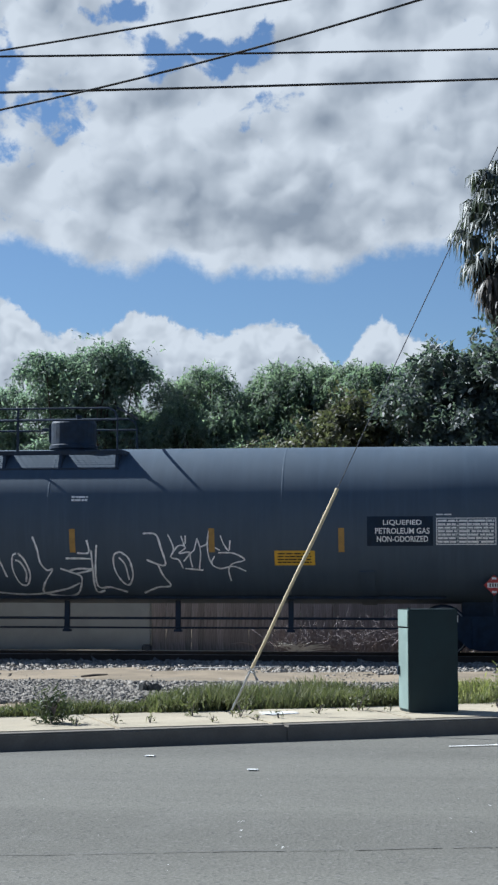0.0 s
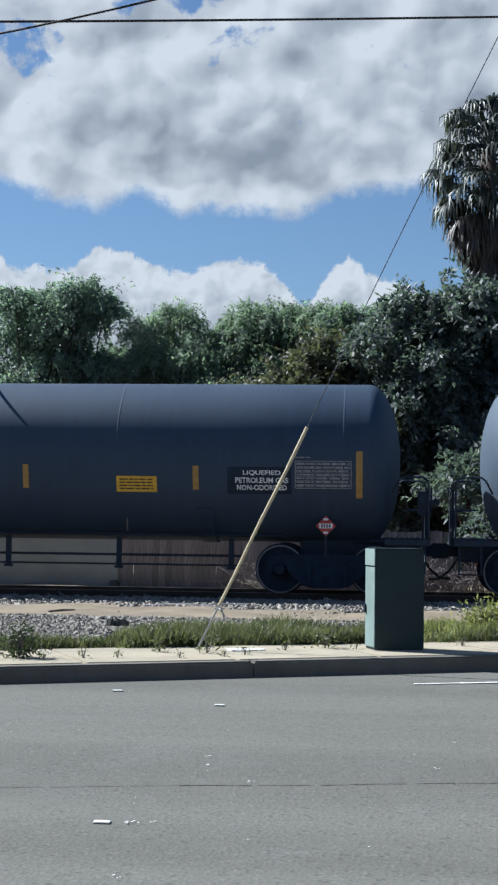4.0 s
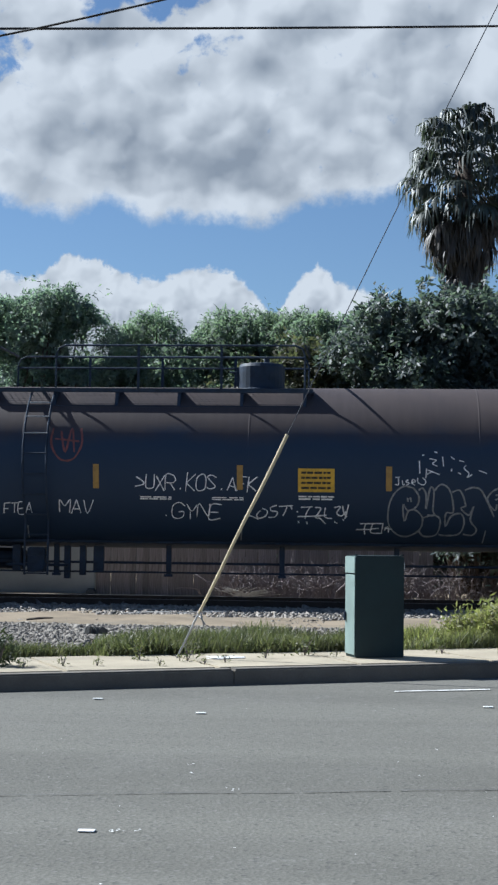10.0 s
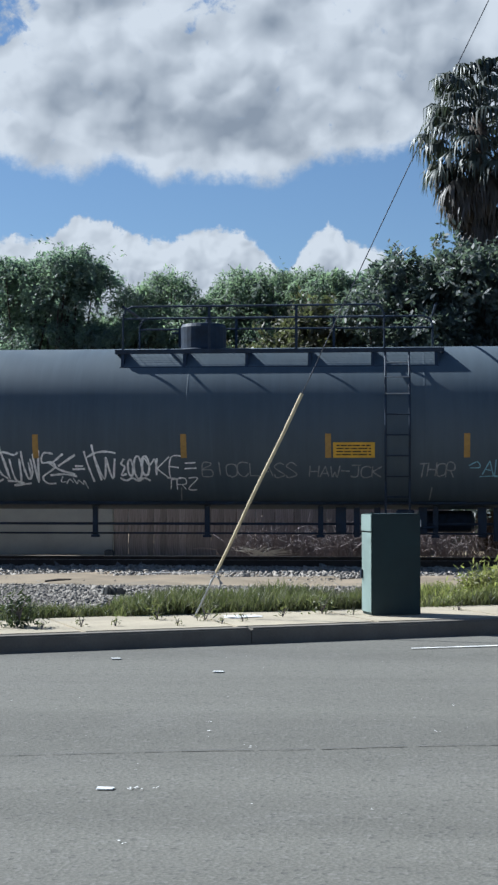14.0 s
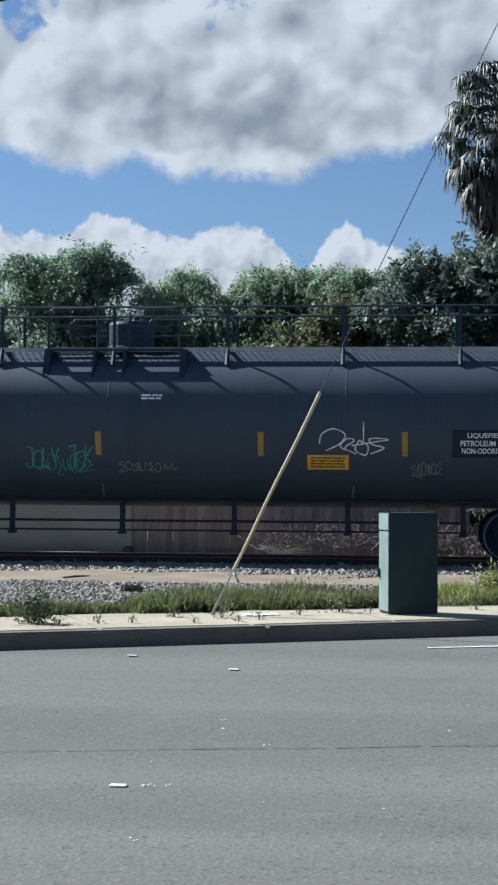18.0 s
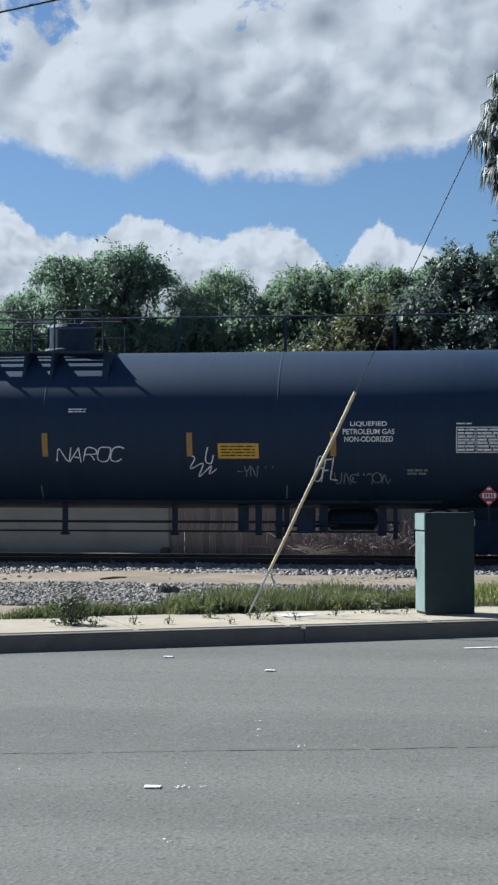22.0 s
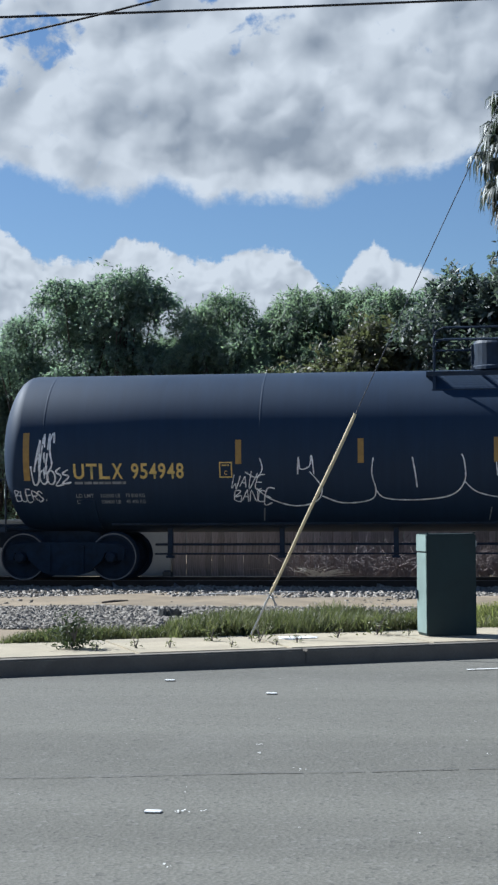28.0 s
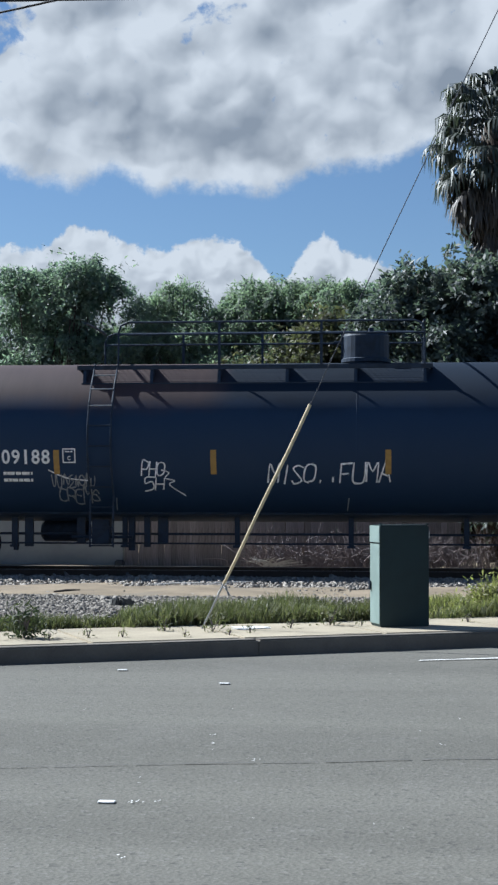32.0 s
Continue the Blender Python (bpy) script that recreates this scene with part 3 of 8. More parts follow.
def facing_leaves(centres, dirs, normals, length, width, r, name, mat, parent=None, label=""):
    """Pointed leaves that lie across their given normals, each folded once along its length."""
    n = len(centres)
    d = dirs / (np.linalg.norm(dirs, axis=1, keepdims=True) + 1e-9)
    side = np.cross(d, normals)
    side /= np.linalg.norm(side, axis=1, keepdims=True) + 1e-9
    up = np.cross(side, d)
    ln = (length * r.uniform(0.6, 1.4, n))[:, None]
    wd = (width * r.uniform(0.7, 1.3, n))[:, None] / 2
    mid, tip = centres + d * ln * 0.45 + up * ln * 0.06, centres + d * ln
    v = np.stack((centres, mid + side * wd, tip, mid - side * wd), 1).reshape(-1, 3)
    f = np.arange(n * 4).reshape(-1, 4)
    return raw(name, v, f, mat, parent, label)


# ---- ground, road, pavement, track bed ----
KY, KS = 16.75, 0.478          # kerb line: y at x = 0, and its slope along x
RAILZ, NEARRAIL, AXIS = 0.26, 28.85, 29.57


def kerb_line(x):
    """The kerb's y; beyond the seen stretch the road runs on beside the track."""
    if x < -9:
        return KY - KS * 9 + (x + 9) * 0.05
    if x > 6:
        return KY + KS * 6 + (x - 6) * 0.05
    return KY + KS * x


def land(x, y):
    k = kerb_line(x)
    if y < k + 1.9:
        return 0.13
    bed = max(0.0, 1 - abs(y - AXIS) / 4.2)
    return 0.13 + 0.05 * min(1, max(0, (y - k - 1.9) / 3)) + 0.03 * noise.noise((x * 0.5, y * 0.5, 0)) * (y > k + 2.2) - 0.06 * (bed > 0)


XS = [-2500, -600, -250, -120, -60] + [-40 + i * 0.5 for i in range(0, 141)] + [45, 80, 160, 400, 2500]
bm = bmesh.new()
sheet(bm, [-2600, -300, -40, 0, 40, 300, 2600], [-2600, -300, -40, 0, 40, 300, 2600], lambda x, y: 0.0 if y < 14 else -0.02)
road = part("road", bm, ASPHALT)
tagged(road, "grey worn asphalt road with sealed cracks and markers", "road", kind="structure")
bm = bmesh.new()
rows_y = [0.02, 1.0, 1.9, 2.6, 3.4, 4.2, 5.0, 6.0, 7.0, 8.0, 9.0, 10.0, 11.0, 13.0, 17.0, 25.0, 45.0, 120.0, 600.0, 2600.0]
grid = [[bm.verts.new((x, kerb_line(x) + d, land(x, kerb_line(x) + d))) for x in XS] for d in rows_y]
for j in range(len(rows_y) - 1):
    for i in range(len(XS) - 1):
        bm.faces.new((grid[j][i], grid[j][i + 1], grid[j + 1][i + 1], grid[j + 1][i]))
ground = part("ground", bm, DIRT, smooth=True)
tagged(ground, "pale trodden dirt verge between pavement and railway track", "ground", kind="structure")


def strip(name, d0, d1, z0, z1, mat, x0, x1, parent=None, joint=0.008):
    """A straight slab along the kerb line between x0 and x1, d0 to d1 behind the kerb's foot."""
    bm = bmesh.new()
    c = []
    for x, g in ((x0, joint), (x1, -joint)):
        for d in (d0, d1):
            for z in (z0, z1):
                c.append(bm.verts.new((x + g - d * 0.43 + 0.0, kerb_line(x + g) + d * 0.9, z)))
    for q in ((0, 1, 3, 2), (4, 6, 7, 5), (0, 4, 5, 1), (2, 3, 7, 6), (1, 5, 7, 3), (0, 2, 6, 4)):
        bm.faces.new([c[k] for k in q])
    bmesh.ops.recalc_face_normals(bm, faces=bm.faces)
    top = [e for e in bm.edges if all(abs(v.co.z - z1) < 1e-6 for v in e.verts)]
    bmesh.ops.bevel(bm, geom=top, offset=min(0.02, (z1 - z0) * 0.3), segments=2, affect="EDGES")
    return part(name, bm, mat, parent)


kerb = tagged(new("kerb"), "grey concrete kerb with a shaded face along the road", "kerb", kind="structure")
pavement = tagged(new("pavement"), "sunlit beige concrete pavement slabs with weeds in the joints", "pavement", kind="structure")
x = -9.0
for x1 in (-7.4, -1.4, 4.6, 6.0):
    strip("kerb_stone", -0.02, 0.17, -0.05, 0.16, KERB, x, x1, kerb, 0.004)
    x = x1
x = -9.0
while x < 6.0:
    strip("slab", 0.17, 1.85, 0.02, 0.165, CONCRETE, x, x + 1.5, pavement, 0.006)
    x += 1.5
for a, b in ((-9.0, -120.0), (6.0, 120.0)):
    lo, hi = min(a, b), max(a, b)
    for k in range(12):
        x0, x1 = lo + (hi - lo) * k / 12, lo + (hi - lo) * (k + 1) / 12
        bm = bmesh.new()
        for d0, d1, z0, z1 in ((-0.02, 0.17, -0.05, 0.16), (0.172, 1.85, 0.02, 0.165)):
            block(bm, 0, 1, d0, d1, z0, z1)
        for v in bm.verts:
            xx = x0 + (x1 - x0) * v.co.x
            v.co = (xx, kerb_line(xx) + v.co.y, v.co.z)
        part("kerb_stone" if k % 2 else "slab", bm, CONCRETE, pavement)

# crack sealant, lane line and raised markers on the road
def ribbon(bm, pts, width, z):
    last = None
    for i, (x, y) in enumerate(pts):
        w = width * (0.6 + 0.8 * rng.random())
        pair = (bm.verts.new((x, y - w / 2, z)), bm.verts.new((x, y + w / 2, z)))
        if last:
            bm.faces.new((last[0], pair[0], pair[1], last[1]))
        last = pair


seam = tagged(new("road_seam"), "dark broken seam along the asphalt lane", "road seam", kind="structure")
x = -14.0
while x < 12.0:
    ln = rng.uniform(0.06, 0.5)
    bm = bmesh.new()
    ribbon(bm, [(x + i * 0.05, 9.74 + 0.21 * (x + i * 0.05) + 0.03 * noise.noise((x * 1.3 + i * 0.11, 0, 0)) + 0.012 * noise.noise((x * 9 + i * 1.7, 4, 0))) for i in range(int(ln / 0.05) + 2)], rng.uniform(0.010, 0.022), 0.004)
    part("crack", bm, SEAL, seam)
    x += ln + rng.choice((0.01, 0.03, 0.07))
bm = bmesh.new()
for k in range(70):
    fx, fy = rng.uniform(-5, 3), rng.uniform(7.5, 15)
    a = rng.uniform(0, 6.28, 5)
    bm.faces.new([bm.verts.new((fx + rng.uniform(0.003, 0.009) * math.cos(q), fy + rng.uniform(0.003, 0.009) * math.sin(q), 0.004)) for q in sorted(a)])
for fx, fy in ((-1.22, 10.62), (-1.19, 10.26), (-0.83, 9.64), (-1.37, 8.28), (-1.335, 8.27), (-1.246, 8.285), (0.52, 11.62), (0.36, 10.38), (-1.21, 7.02)):
    for q in range(3):
        bx, by, w = fx + rng.normal() * 0.02, fy + rng.normal() * 0.02, rng.uniform(0.004, 0.009)
        bm.faces.new([bm.verts.new((bx + sx * w, by + sy * w * 1.4, 0.005 + 0.001 * q)) for sx, sy in ((-1, -0.6), (0.6, -1), (1, 0.5), (-0.5, 1))])
tagged(part("paint_flecks", bm, PAINTWHITE), "white paint and stone flecks on the asphalt", "flecks", kind="stuff")
bm = bmesh.new()
for k in range(3):
    x0 = 0.28 + k * 3.6
    ribbon(bm, [(x0 + 0.1 * i, 15.55 + 0.39 * (x0 + 0.1 * i)) for i in range(11)], 0.06, 0.004)
tagged(part("lane_line", bm, PAINTWHITE), "thin worn white lane line on asphalt", "road marking", kind="structure")
bm = bmesh.new()
block(bm, -0.048, 0.048, -0.03, 0.03, 0.0, 0.007, 0.003)
marker = part("road_marker", bm, PAINTWHITE)
tagged(marker, "small white raised marker glued to the asphalt", "road marker", "raised road markers")
marker.matrix_basis = pose(-1.47, 13.54, 0)
for mx, my in ((-2.56, 14.48), (-1.52, 8.26), (1.13, 14.46)):
    copy_thing(marker, pose(mx, my, 0))

# track: rails, ties and ballast
track = tagged(new("railway_track"), "steel rails on wooden ties in dark ballast", "railway track", kind="structure")
for y in (NEARRAIL, NEARRAIL + 1.5):
    bm = bmesh.new()
    block(bm, -260, 260, y - 0.07, y + 0.07, RAILZ - 0.17, RAILZ - 0.145)
    block(bm, -260, 260, y - 0.012, y + 0.012, RAILZ - 0.145, RAILZ - 0.04)
    block(bm, -260, 260, y - 0.036, y + 0.036, RAILZ - 0.04, RAILZ - 0.004, 0.006)
    rail_ob = part("rail", bm, RAIL, track)
    bm = bmesh.new()
    block(bm, -260, 260, y - 0.03, y + 0.03, RAILZ - 0.004, RAILZ)
    part("rail_head", bm, RAILTOP, track, "bright worn running surface")
bm = bmesh.new()
block(bm, -0.115, 0.115, -1.3, 1.3, -0.1, 0.09, 0.012)
tie = part("tie", bm, TIE, track, at=pose(-15, AXIS, 0))
for k in range(1, 60):
    share("tie", tie.data, track, pose(-15 + k * 0.5, AXIS + rng.normal() * 0.02, rng.normal() * 0.006, 0, 0, rng.normal() * 0.6))
bm = bmesh.new()
for k in range(-480, 480):
    if not -30 <= k < 30:
        block(bm, k * 0.5 - 0.115, k * 0.5 + 0.115, AXIS - 1.3, AXIS + 1.3, -0.05, 0.09)
tagged(part("ties_beyond", bm, TIE, track), kind="stuff")


def stones(name, count, place, size, mat, label, parent=None, flat=0.7):
    """Loose broken stones, each a small uneven block, joined as one mass."""
    shape = np.array([(-1, -1, -1), (1, -1, -1), (1, 1, -1), (-1, 1, -1), (-1, -1, 1), (1, -1, 1), (1, 1, 1), (-1, 1, 1)], float)
    quads = np.array([(0, 3, 2, 1), (4, 5, 6, 7), (0, 1, 5, 4), (1, 2, 6, 5), (2, 3, 7, 6), (3, 0, 4, 7)])
    pts = place(count)
    count = len(pts)
    jit = shape[None] * rng.uniform(0.45, 1.0, (count, 8, 3)) * np.array((1, 1, flat))
    ang = rng.uniform(0, math.tau, count)
    c, s = np.cos(ang)[:, None], np.sin(ang)[:, None]
    x = jit[:, :, 0] * c - jit[:, :, 1] * s
    y = jit[:, :, 0] * s + jit[:, :, 1] * c
    z = jit[:, :, 2] + x * rng.normal(0, 0.3, (count, 1))
    sz = (size * np.exp(rng.normal(0, 0.35, count)))[:, None]
    v = np.stack((x * sz, y * sz, z * sz), 2) + pts[:, None, :]
    f = (np.arange(count)[:, None, None] * 8 + quads[None]).reshape(-1, 4)
    ob = raw(name, v.reshape(-1, 3), f, mat, parent)
    return tagged(ob, label, "stones", kind="stuff")


def bed(x0, x1, y0, y1, z, hump=0.0):
    def place(n):
        p = np.stack((rng.uniform(x0, x1, n), rng.uniform(y0, y1, n), np.zeros(n)), 1)
        p[:, 2] = z + hump * rng.random(n)
        return p
    return place


stones("ballast", 15000, bed(-15, 12, NEARRAIL - 0.75, AXIS + 2.0, 0.075, 0.05), 0.032, BALLAST, "dark crushed ballast stones between and beside the rails")
stones("ballast", 4000, bed(-15, 12, NEARRAIL - 1.3, NEARRAIL - 0.4, 0.13, 0.03), 0.03, STONE, "pale crushed stones at the foot of the track bed")

# ---- utility cabinet on the pavement ----
cabinet = thing("utility_cabinet", "dark green metal utility cabinet with a lighter sunlit side", "cabinet", at=pose(-0.14, 17.58, 0.165, 0, 0, 20))
bm = bmesh.new()
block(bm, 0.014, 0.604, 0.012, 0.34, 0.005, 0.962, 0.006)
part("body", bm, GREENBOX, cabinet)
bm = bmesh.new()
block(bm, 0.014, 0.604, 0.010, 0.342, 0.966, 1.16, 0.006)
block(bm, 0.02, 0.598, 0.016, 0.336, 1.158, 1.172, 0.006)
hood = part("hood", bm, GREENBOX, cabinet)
# thin plates on the left carry the sunlit colour
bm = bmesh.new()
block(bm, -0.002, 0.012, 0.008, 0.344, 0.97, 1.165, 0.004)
part("hood_side", bm, CABINETLIT, hood, "lighter green side of the hood, coloured as sunlit")
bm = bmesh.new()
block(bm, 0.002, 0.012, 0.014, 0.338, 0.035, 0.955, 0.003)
part("side_panel", bm, CABINETLIT, cabinet, "lighter green side panel, coloured as sunlit")
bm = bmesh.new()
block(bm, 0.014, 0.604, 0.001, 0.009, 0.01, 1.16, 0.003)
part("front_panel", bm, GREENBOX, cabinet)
bm = bmesh.new()
block(bm, -0.022, 0.0, 0.29, 0.33, 0.42, 0.52, 0.004)
part("side_lock", bm, UNDER, cabinet)
bm = bmesh.new()
block(bm, 0.606, 0.62, 0.02, 0.05, 1.02, 1.10, 0.003)
part("tag", bm, PAINTWHITE, cabinet, "small white tag")
for x in (0.0, 0.57):
    bm = bmesh.new()
    block(bm, x + 0.01, x + 0.04, 0.02, 0.05, 1.175, 1.19, 0.003)
    part("lifting_lug", bm, GREENBOX, cabinet)
bm = bmesh.new()
block(bm, -0.05, 0.64, -0.05, 0.40, -0.02, 0.004, 0.003)
tagged(part("cabinet_pad", bm, CONCRETE, None, at=pose(-0.14, 17.58, 0.165, 0, 0, 20)), "pale concrete pad under the green cabinet", "concrete pad")

# ---- guy wire with its yellow guard, the pole that it holds, overhead wires ----
A, TOP = Vector((-2.15, 17.22, 0.15)), Vector((2.75, 17.3, 10.3))
way = (TOP - A).normalized()
guy = thing("guy_wire", "steel guy wire with a weathered yellow plastic guard", "guy wire", at=Matrix.Translation(A))
bm = bmesh.new()
chain(bm, [way * d + Vector((-0.035, 0, 0)) * 4 * q * (1 - q) for d, q in [(0.0, 0.0)] + [(2.8 + 8.45 * k / 12, k / 12) for k in range(13)]], 0.006, 6)
part("strand", bm, STRAND, guy)
bm = bmesh.new()
rod(bm, way * -0.1, way * 0.62, 0.011, sides=8)
part("anchor_rod", bm, GALV, guy)
bm = bmesh.new()
chain(bm, [way * (0.58 + 2.26 * k / 8) + Vector((0.004 * math.sin(k * 1.3), 0, 0)) for k in range(9)], [0.017, 0.017, 0.018, 0.018, 0.019, 0.020, 0.020, 0.020, 0.020], 10)
part("guard", bm, YELLOWPOLE, guy, "weathered yellow plastic guard", smooth=False)
for k, (dx, dz) in enumerate(((0.05, -0.16), (0.09, -0.10), (-0.03, -0.05))):
    bm = bmesh.new()
    p = way * (0.60 - 0.05 * k)
    chain(bm, [p, p + Vector((dx * 0.4, -0.03, dz * 0.2)), p + Vector((dx, -0.03, dz))], 0.008, 5)
    part("clamp_tail", bm, GALV, guy)
pole = thing("utility_pole", "tall brown wooden utility pole that holds the guy wire", "utility pole", at=pose(2.9, 17.3, 0))
bm = bmesh.new()
rod(bm, (0, 0, -0.3), (0, 0, 11.2), 0.17, 0.12, 16)
part("shaft", bm, BARK, pole)
bm = bmesh.new()
block(bm, -0.06, 0.06, -1.2, 1.2, 10.4, 10.52, 0.01)
part("crossarm", bm, BARK, pole)


def overhead(az0, el0, d0, az1, el1, d1, sag, r):
    """A wire through two points given by bearing, height angle and depth from the eye, run on past both."""
    def spot(az, el, d):
        a = radians(az)
        return Vector((d * math.tan(a), d, 1.66 + d / math.cos(a) * math.tan(radians(el))))
    a, b = spot(az0, el0, d0), spot(az1, el1, d1)
    bm = bmesh.new()
    pts = []
    for k in range(41):
        s = -2.0 + 5.0 * k / 40
        pts.append(a.lerp(b, s) + Vector((0, 0, sag * (s * s - s))))
    chain(bm, pts, r, 6)
    tagged(part("overhead_wire", bm, WIREBLACK, smooth=True), "black overhead wire slung across the road", "wire", "overhead wires")


overhead(-16.12, 19.18, 62.0, 3.0, 19.45, 70.0, 0.12, 0.048)
overhead(-16.09, 17.91, 62.0, 2.98, 18.40, 70.0, 0.12, 0.054)
overhead(-16.12, 19.38, 62.0, -5.05, 21.41, 60.0, 0.25, 0.045)
overhead(-16.08, 17.29, 62.0, 0.08, 21.29, 58.0, 0.9, 0.048)

# ---- wall, fence and house behind the track ----
WY = 33.5
wall = tagged(new("boundary_wall"), "plain grey rendered boundary wall behind the track", "wall", kind="structure")
x = -60.0
while x < -6.0:
    x1 = min(-5.95, x + 6.0)
    bm = bmesh.new()
    block(bm, x + 0.004, x1 - 0.004, WY, WY + 0.2, 0.0, 1.34, 0.01)
    panel = part("wall_panel", bm, WALLGREY, wall)
    bm = bmesh.new()
    block(bm, x, x1, WY - 0.03, WY + 0.23, 1.342, 1.40, 0.01)
    part("coping", bm, WALLGREY, panel)
    x = x1
fence = tagged(new("board_fence"), "weathered brown board fence behind the track", "fence", kind="structure")
bm = bmesh.new()
block(bm, -0.0705, 0.0705, 0, 0.022, 0.02, 1.42, 0.003)
board = part("board", bm, FENCEWOOD, fence, at=pose(-5.86, WY + 0.02, 0))
for k in range(1, 52):
    share("board", board.data, fence, pose(-5.86 + k * 0.142, WY + 0.02 + rng.normal() * 0.004, rng.normal() * 0.012, 0, rng.normal() * 0.3, 0))
for z in (0.3, 1.1):
    bm = bmesh.new()
    block(bm, -5.93, 1.6, WY + 0.045, WY + 0.09, z, z + 0.09)
    part("fence_rail", bm, FENCEWOOD, fence)
for x in (-5.93, -3.5, -1.1, 1.4):
    bm = bmesh.new()
    block(bm, x - 0.05, x + 0.05, WY + 0.046, WY + 0.14, 0, 1.5, 0.006)
    part("fence_post", bm, FENCEWOOD, fence)
bm = bmesh.new()
block(bm, -6.1, -5.9, 33.0, 33.2, 0.05, 0.27, 0.03)
tagged(part("concrete_stub", bm, UNDER), "small dark concrete stub at the foot of the wall", "concrete block")

house = thing("house", "small pale house with a grey shingle roof", "house", at=pose(-10.79, 50, 0, 0, 0, 40))
HW, HL, HE, HA = 3.2, 10.0, 2.36, 3.82
bm = bmesh.new()
f = bm.faces.new([bm.verts.new((0.25, y, z)) for y, z in ((-HW + 0.25, 0), (HW - 0.25, 0), (HW - 0.25, HE + 0.1), (0, HA - 0.05), (-HW + 0.25, HE + 0.1))])
got = bmesh.ops.extrude_face_region(bm, geom=[f])
bmesh.ops.translate(bm, verts=[v for v in got["geom"] if isinstance(v, bmesh.types.BMVert)], vec=(HL - 0.5, 0, 0))
bmesh.ops.recalc_face_normals(bm, faces=bm.faces)
part("wall", bm, HOUSEWALL, house)
for s in (-1, 1):
    slope = math.hypot(HW, HA - HE)
    n = 9
    roof = None
    for k in range(n):
        a, b = k / n, (k + 1.12) / n
        bm = bmesh.new()
        p = [(0, HA - (HA - HE) * q) for q in (a, min(1.02, b))]
        for x0 in (0.0,):
            vs = [bm.verts.new(q) for q in ((0, s * HW * a, p[0][1] + 0.01), (HL, s * HW * a, p[0][1] + 0.01), (HL, s * HW * min(1.02, b), p[1][1] + 0.03), (0, s * HW * min(1.02, b), p[1][1] + 0.03))]
        f = bm.faces.new(vs)
        got = bmesh.ops.extrude_face_region(bm, geom=[f])
        bmesh.ops.translate(bm, verts=[v for v in got["geom"] if isinstance(v, bmesh.types.BMVert)], vec=(0, 0, 0.035))
        bmesh.ops.recalc_face_normals(bm, faces=bm.faces)
        if roof is None:
            roof = part("roof", bm, ROOFGREY, house)
        else:
            part("shingle_course", bm, ROOFGREY, roof)
    bm = bmesh.new()
    rod(bm, (-0.02, 0, HA - 0.02), (-0.02, s * HW * 1.02, HE - 0.04), 0.085, sides=4)
    part("bargeboard", bm, HOUSETRIM, house, "white painted bargeboard")
    bm = bmesh.new()
    block(bm, 0, HL, s * HW * 1.02 - 0.03, s * HW * 1.02 + 0.03, HE - 0.14, HE + 0.02)
    part("gutter", bm, HOUSETRIM, house)
vent = None
bm = bmesh.new()
block(bm, 0.2, 0.245, -0.22, 0.22, 2.62, 3.32, 0.01)
vent = part("gable_vent", bm, UNDER, house, "louvred vent in the gable")
for k in range(6):
    bm = bmesh.new()
    block(bm, 0.16, 0.21, -0.22, 0.22, 2.66 + k * 0.11, 2.72 + k * 0.11)
    part("louvre", bm, HOUSETRIM, vent)
for y in (-1.5, 0.4):
    bm = bmesh.new()
    for q in ((-0.5, 0.5, 0.72, 0.78), (-0.5, 0.5, 1.22, 1.28), (-0.5, -0.44, 0.78, 1.22), (0.44, 0.5, 0.78, 1.22), (-0.03, 0.03, 0.78, 1.22)):
        block(bm, 0.2, 0.247, y + q[0], y + q[1], q[2], q[3])
    win = part("window", bm, HOUSETRIM, house)
    bm = bmesh.new()
    block(bm, 0.225, 0.246, y - 0.44, y + 0.44, 0.78, 1.22)
    part("pane", bm, GLASSDARK, win)
bm = bmesh.new()
rod(bm, (4.2, -0.9, 3.3), (4.2, -0.9, 3.95), 0.12, sides=12)
rod(bm, (4.2, -0.9, 3.95), (4.2, -0.9, 4.02), 0.24, sides=12)
part("roof_vent", bm, HOUSETRIM, house, "white metal roof vent")


